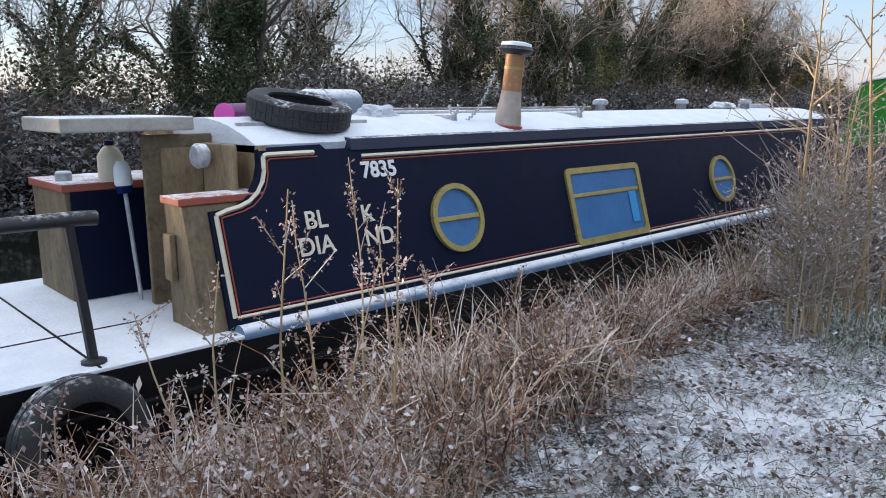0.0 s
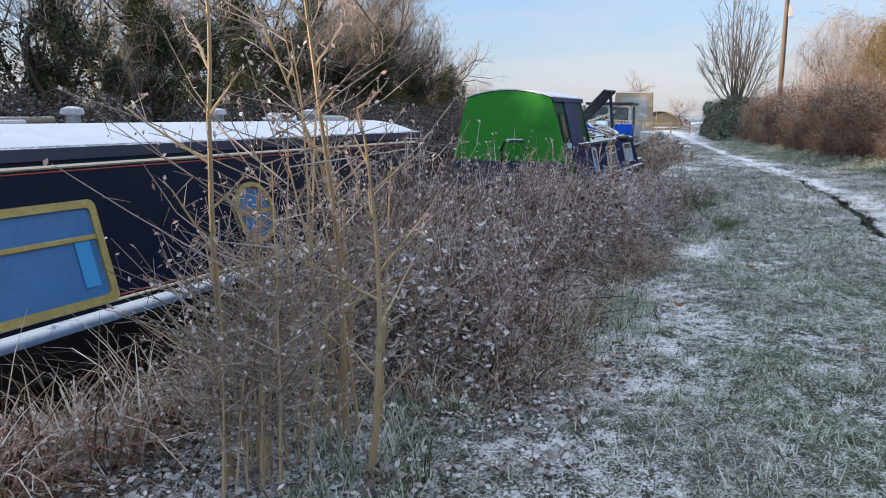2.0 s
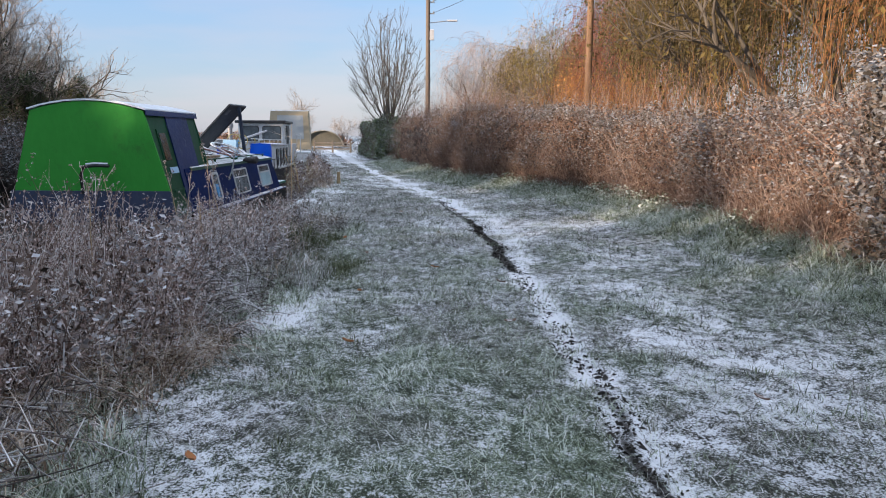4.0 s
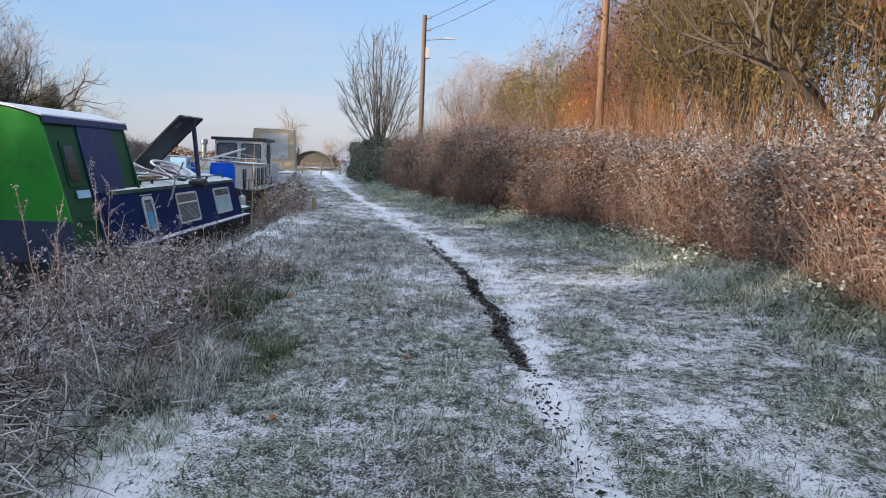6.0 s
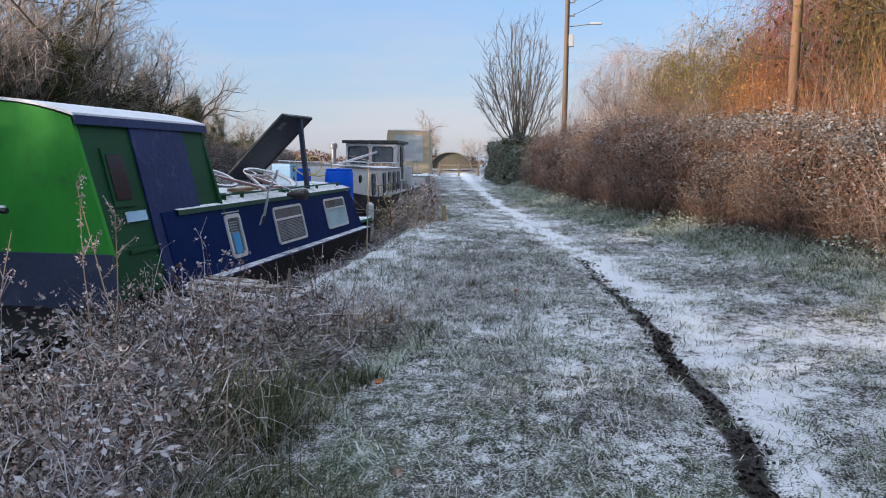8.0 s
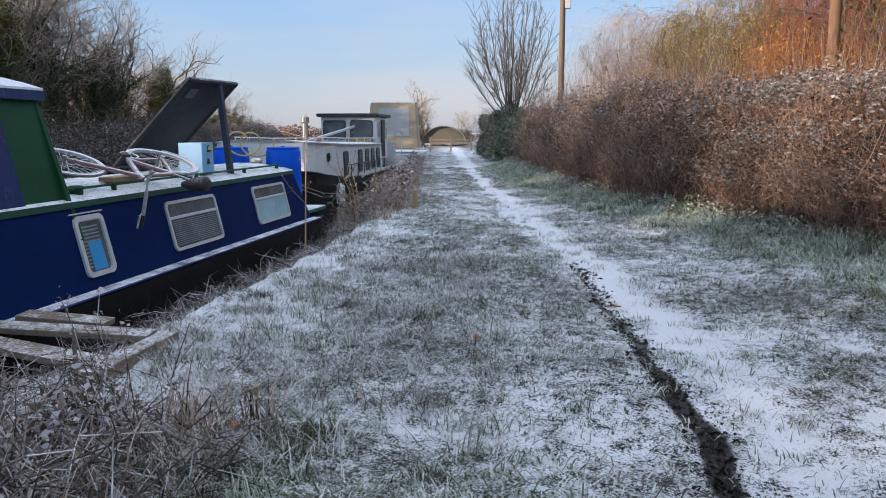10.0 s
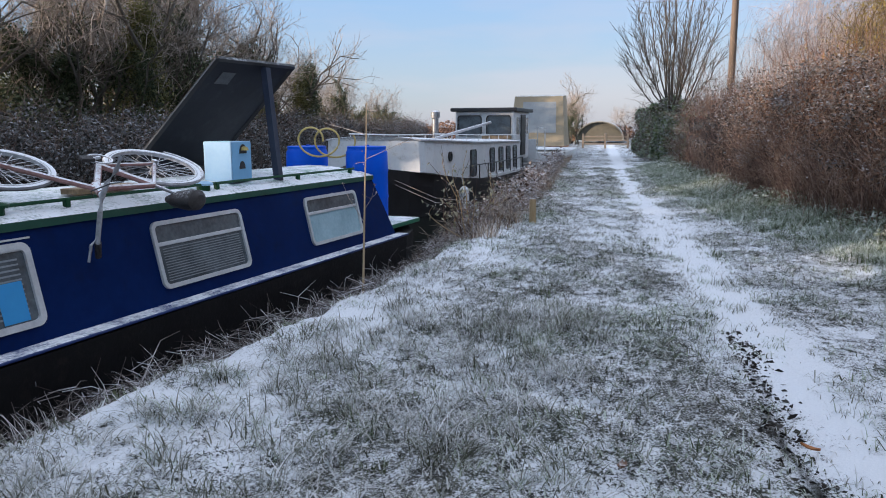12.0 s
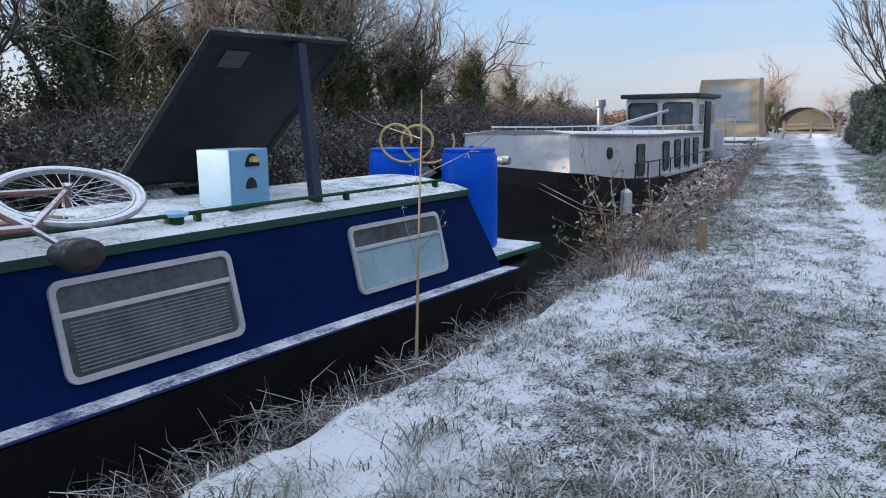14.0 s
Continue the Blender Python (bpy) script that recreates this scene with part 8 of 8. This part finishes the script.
def young_tree(x, y, h, seed, label, lean=0.05, r0=0.017):
    """A single young stem with side branches set alternately."""
    r = np.random.default_rng(seed)
    t = thing("young_tree", label, "tree", pose(x, y, float(ground_z(x, y)) - 0.02))
    d = np.array([r.normal(0, lean), r.normal(0, lean), 1.0])
    pts = [np.zeros(3)]
    for k in range(14):
        d = d + r.normal(0, 0.045, 3)
        d /= np.linalg.norm(d)
        pts.append(pts[-1] + d * h / 14)
    part("trunk", tube(pts, r0, 7, radii=[r0 * (1 - 0.055 * k) for k in range(15)]), CANE, t, smooth=True)
    a, s0, s1, ra = r.uniform(0, 6), [], [], []
    for k in range(3, 15):
        a += 2.4 + r.normal(0, 0.3)
        L = 0.52 * (1 - k / 20) * r.uniform(0.5, 1.2)
        e = np.array([math.cos(a), math.sin(a), r.uniform(0.5, 1.1)])
        e /= np.linalg.norm(e)
        b = [pts[k]]
        for j in range(4):
            e = e + r.normal(0, 0.09, 3) + [0, 0, 0.03]
            b.append(b[-1] + e / np.linalg.norm(e) * L / 4)
            for _ in range(2):
                v = e + r.normal(0, 0.7, 3)
                s0.append(b[-1]), s1.append(b[-1] + v / np.linalg.norm(v) * L * r.uniform(0.1, 0.35)), ra.append(0.0026)
        part("branch", tube(b, 0.006, 5, radii=[0.0065, 0.0055, 0.0045, 0.0036, 0.0028]), CANE, t)
    tagged(np_part("twigs", *sticks(s0, s1, np.array(ra), np.array(ra) * 0.6), FROST_TWIG, t), kind="stuff")
    c = np.array(s1)[r.integers(0, len(s1), 160)] + r.normal(0, 0.008, (160, 3))
    tagged(np_part("buds", *leaves(c, r.uniform(0.006, 0.018, 160)), SEED, t), kind="stuff")
    return t


young_tree(5.35, 1.68, 2.35, 401, "young bare tree with alternate frosted branches")
young_tree(4.90, 1.95, 2.3, 402, "young bare tree with alternate frosted branches")
young_tree(5.95, 2.0, 2.15, 403, "young bare tree with alternate frosted branches")
young_tree(5.15, 1.45, 1.5, 404, "young bare tree leaning over the path edge", 0.25)
sapling(5.45, 1.78, 9, 1.5, 208, "clump of yellow-grey young canes with mossy feet", 0.13, 8, 0.010)
sapling(5.75, 2.05, 5, 2.0, 202, "thin bare sapling with frosted twigs", 0.10, 14)
shrub = sapling(6.50, 2.0, 10, 0.95, 203, "bushy young shrub with curled frosted leaves", 0.14, 14)
sr_ = np.random.default_rng(9)
sc = np.stack([sr_.normal(0, 0.19, 260), sr_.normal(0, 0.16, 260), sr_.uniform(0.08, 0.85, 260)], 1)
tagged(np_part("curled_leaves", *leaves(sc, sr_.uniform(0.014, 0.034, 260), 0.4, long=2.4), LITTER, shrub, "curled pale frosted leaves"), kind="stuff")
sapling(23.45, 2.98, 1, 2.25, 204, "lone slender sapling at the canal edge", 0.01, 5, 0.014, 0.02)
WILLOW_LEAF = growth("pale_willow_leaves", ((0.16, 0.15, 0.09), (0.34, 0.33, 0.22), (0.58, 0.57, 0.47)), 0.7, 0.25, 2.0, frost=0.4)


def leafy_willow(x, y, h, seed, n):
    """Dark wandering stems with pale leaves near their ends."""
    r = np.random.default_rng(seed)
    t = thing("willow_shrub", "young willow shrub with dark stems and pale last leaves", "shrub", pose(x, y, max(float(ground_z(x, y)), -0.5) - 0.02))
    spots = []
    for k in range(n):
        d = np.array([r.normal(0, 0.42), r.normal(0, 0.30), 1.0])
        pts = [np.array([r.normal(0, 0.10), r.normal(0, 0.10), 0.0])]
        for j in range(8):
            d = d + r.normal(0, 0.20, 3) * [1, 1, 0.4]
            d /= np.linalg.norm(d)
            pts.append(pts[-1] + d * h * (0.6 + 0.4 * (k % 3 == 0)) * r.uniform(0.8, 1.1) / 8)
            if j > 2:
                spots.append(pts[-1])
        part("stem", tube(pts, 0.013, 5, radii=[0.0135 - 0.0012 * j for j in range(9)]), TWIG_BROWN if k % 3 else CANE, t)
        for j in (3, 5, 6):
            e = d + r.normal(0, 0.8, 3)
            q = [pts[j], pts[j] + e * 0.12, pts[j] + e * 0.26 + np.array([0, 0, 0.05])]
            spots += q[1:]
            part("branch", tube(q, 0.004, 4, radii=[0.005, 0.004, 0.0025]), TWIG_BROWN, t)
    c = np.array(spots)[r.integers(0, len(spots), 14 * n)] + r.normal(0, 0.04, (14 * n, 3))
    tagged(np_part("leaves", *leaves(c, r.uniform(0.02, 0.042, len(c)), 0.2, 2.4), WILLOW_LEAF, t), kind="stuff")
    return t


leafy_willow(28.61, 3.70, 1.75, 206, 15)
leafy_willow(29.51, 3.75, 1.35, 207, 10)
ol = thing("old_hedge_stem", "thick pale old stem leaning out of the hedge foot", "stem", pose(17.18, -5.95, 0))
part("stem", tube([(0.06, 0.10, -0.05), (0.02, 0.0, 0.14), (-0.05, -0.16, 0.36), (-0.02, -0.34, 0.75), (0.12, -0.45, 1.3)], 0.07, 9, radii=[0.085, 0.07, 0.058, 0.045, 0.03]), WOOD, ol, smooth=True)
part("branch", tube([(-0.04, -0.12, 0.3), (0.14, 0.02, 0.55), (0.2, 0.02, 0.95)], 0.03, 7, radii=[0.035, 0.026, 0.016]), WOOD, ol, smooth=True)


def fallen_leaf(x, y, turn, k):
    """One curled brown leaf lying on the turf."""
    bm = bmesh.new()
    rows_ = [[bm.verts.new((0.045 * u, 0.022 * v * math.sin(math.pi * (0.08 + 0.86 * (u + 1) / 2)), 0.012 * v * v + 0.010 * u * u)) for v in (-1, -0.5, 0, 0.5, 1)] for u in (-1, -0.6, -0.2, 0.2, 0.6, 1)]
    for a, b in zip(rows_, rows_[1:]):
        for i_ in range(4):
            bm.faces.new((a[i_], a[i_ + 1], b[i_ + 1], b[i_]))
    ob = part("fallen_leaf", bm, FALLEN[k % 2], None, smooth=True)
    ob.matrix_world = pose(x, y, float(ground_z(x, y)) + 0.045, 8, -6, turn)
    return tagged(ob, "curled orange-brown dead leaf lying on the frosted turf", "leaf", "fallen leaves")


FALLEN = (surface("orange_dead_leaf", (0.42, 0.17, 0.05), (0.28, 0.11, 0.04), 30.0, 0.7), surface("brown_dead_leaf", (0.22, 0.12, 0.07), (0.14, 0.08, 0.05), 30.0, 0.7, frost=0.3))
for k in range(22):
    x = 3.5 + 0.85 * k + rows.uniform(-0.4, 0.4)
    fallen_leaf(x, rows.uniform(-2.6, 1.2), rows.uniform(0, 360), k)


def dead_dock(x, y, h, seed, label="tall dead weed stalk with a frosted seed head"):
    r = np.random.default_rng(seed)
    t = thing("dead_weed", label, "weed", pose(x, y, float(max(ground_z(x, y), -0.4)) - 0.02), group="tall dead weeds")
    d = np.array([r.normal(0, 0.10), r.normal(0, 0.10), 1.0])
    pts = [np.zeros(3)]
    for j in range(6):
        d = d + r.normal(0, 0.05, 3) * [1, 1, 0.2]
        pts.append(pts[-1] + d / np.linalg.norm(d) * h / 6)
    part("stem", tube(pts, 0.006, 5, radii=[0.0065 - 0.0007 * j for j in range(7)]), CANE, t)
    n = 7
    f = r.uniform(2.4, 5.9, n)
    q = np.array([pts[int(v)] + (pts[int(v) + 1] - pts[int(v)]) * (v % 1) for v in f])
    e = q + np.stack([r.normal(0, 0.05, n), r.normal(0, 0.05, n), r.uniform(0.05, 0.16, n)], 1)
    tagged(np_part("side_stems", *sticks(q, e, 0.003, 0.002), REED, t), kind="stuff")
    m = 130
    k = r.integers(0, n + 1, m)
    c = np.where((k < n)[:, None], e[np.minimum(k, n - 1)] - (e - q)[np.minimum(k, n - 1)] * (r.random(m)[:, None] * 0.8), pts[-1] - (pts[-1] - pts[-2]) * r.random(m)[:, None])
    tagged(np_part("seed_heads", *leaves(c + r.normal(0, 0.011, (m, 3)), r.uniform(0.006, 0.014, m)), SEED, t), kind="stuff")
    w = 6
    hgt = r.uniform(0.15, 0.75, w) * 6
    c = np.array([pts[int(v)] for v in hgt]) + r.normal(0, 0.035, (w, 3)) - [0, 0, 0.02]
    tagged(np_part("withered_leaves", *leaves(c, r.uniform(0.012, 0.024, w), long=3.2), SEED, t), kind="stuff")
    return t


docks = [(1.88, 2.32, 1.2), (1.42, 2.42, 1.25), (1.98, 2.62, 1.25), (1.2, 2.45, 0.95), (1.70, 2.55, 1.1), (1.55, 2.30, 0.9), (2.0, 2.45, 1.0), (1.1, 2.6, 0.75), (0.6, 2.4, 0.6), (2.5, 2.7, 0.7), (3.1, 2.8, 0.75), (14.25, 2.5, 1.15), (14.5, 2.62, 1.1), (15.45, 2.35, 1.35), (15.3, 2.5, 1.2), (15.7, 2.6, 1.1), (14.9, 2.9, 1.0), (13.9, 2.2, 0.9), (13.2, 1.9, 0.8), (6.9, 1.6, 1.0), (8.1, 1.9, 1.15), (9.4, 2.1, 1.2), (10.8, 2.0, 1.15), (11.9, 2.2, 1.2)]
for k, (x, y, h) in enumerate(docks):
    dead_dock(x, y, h, 300 + k)
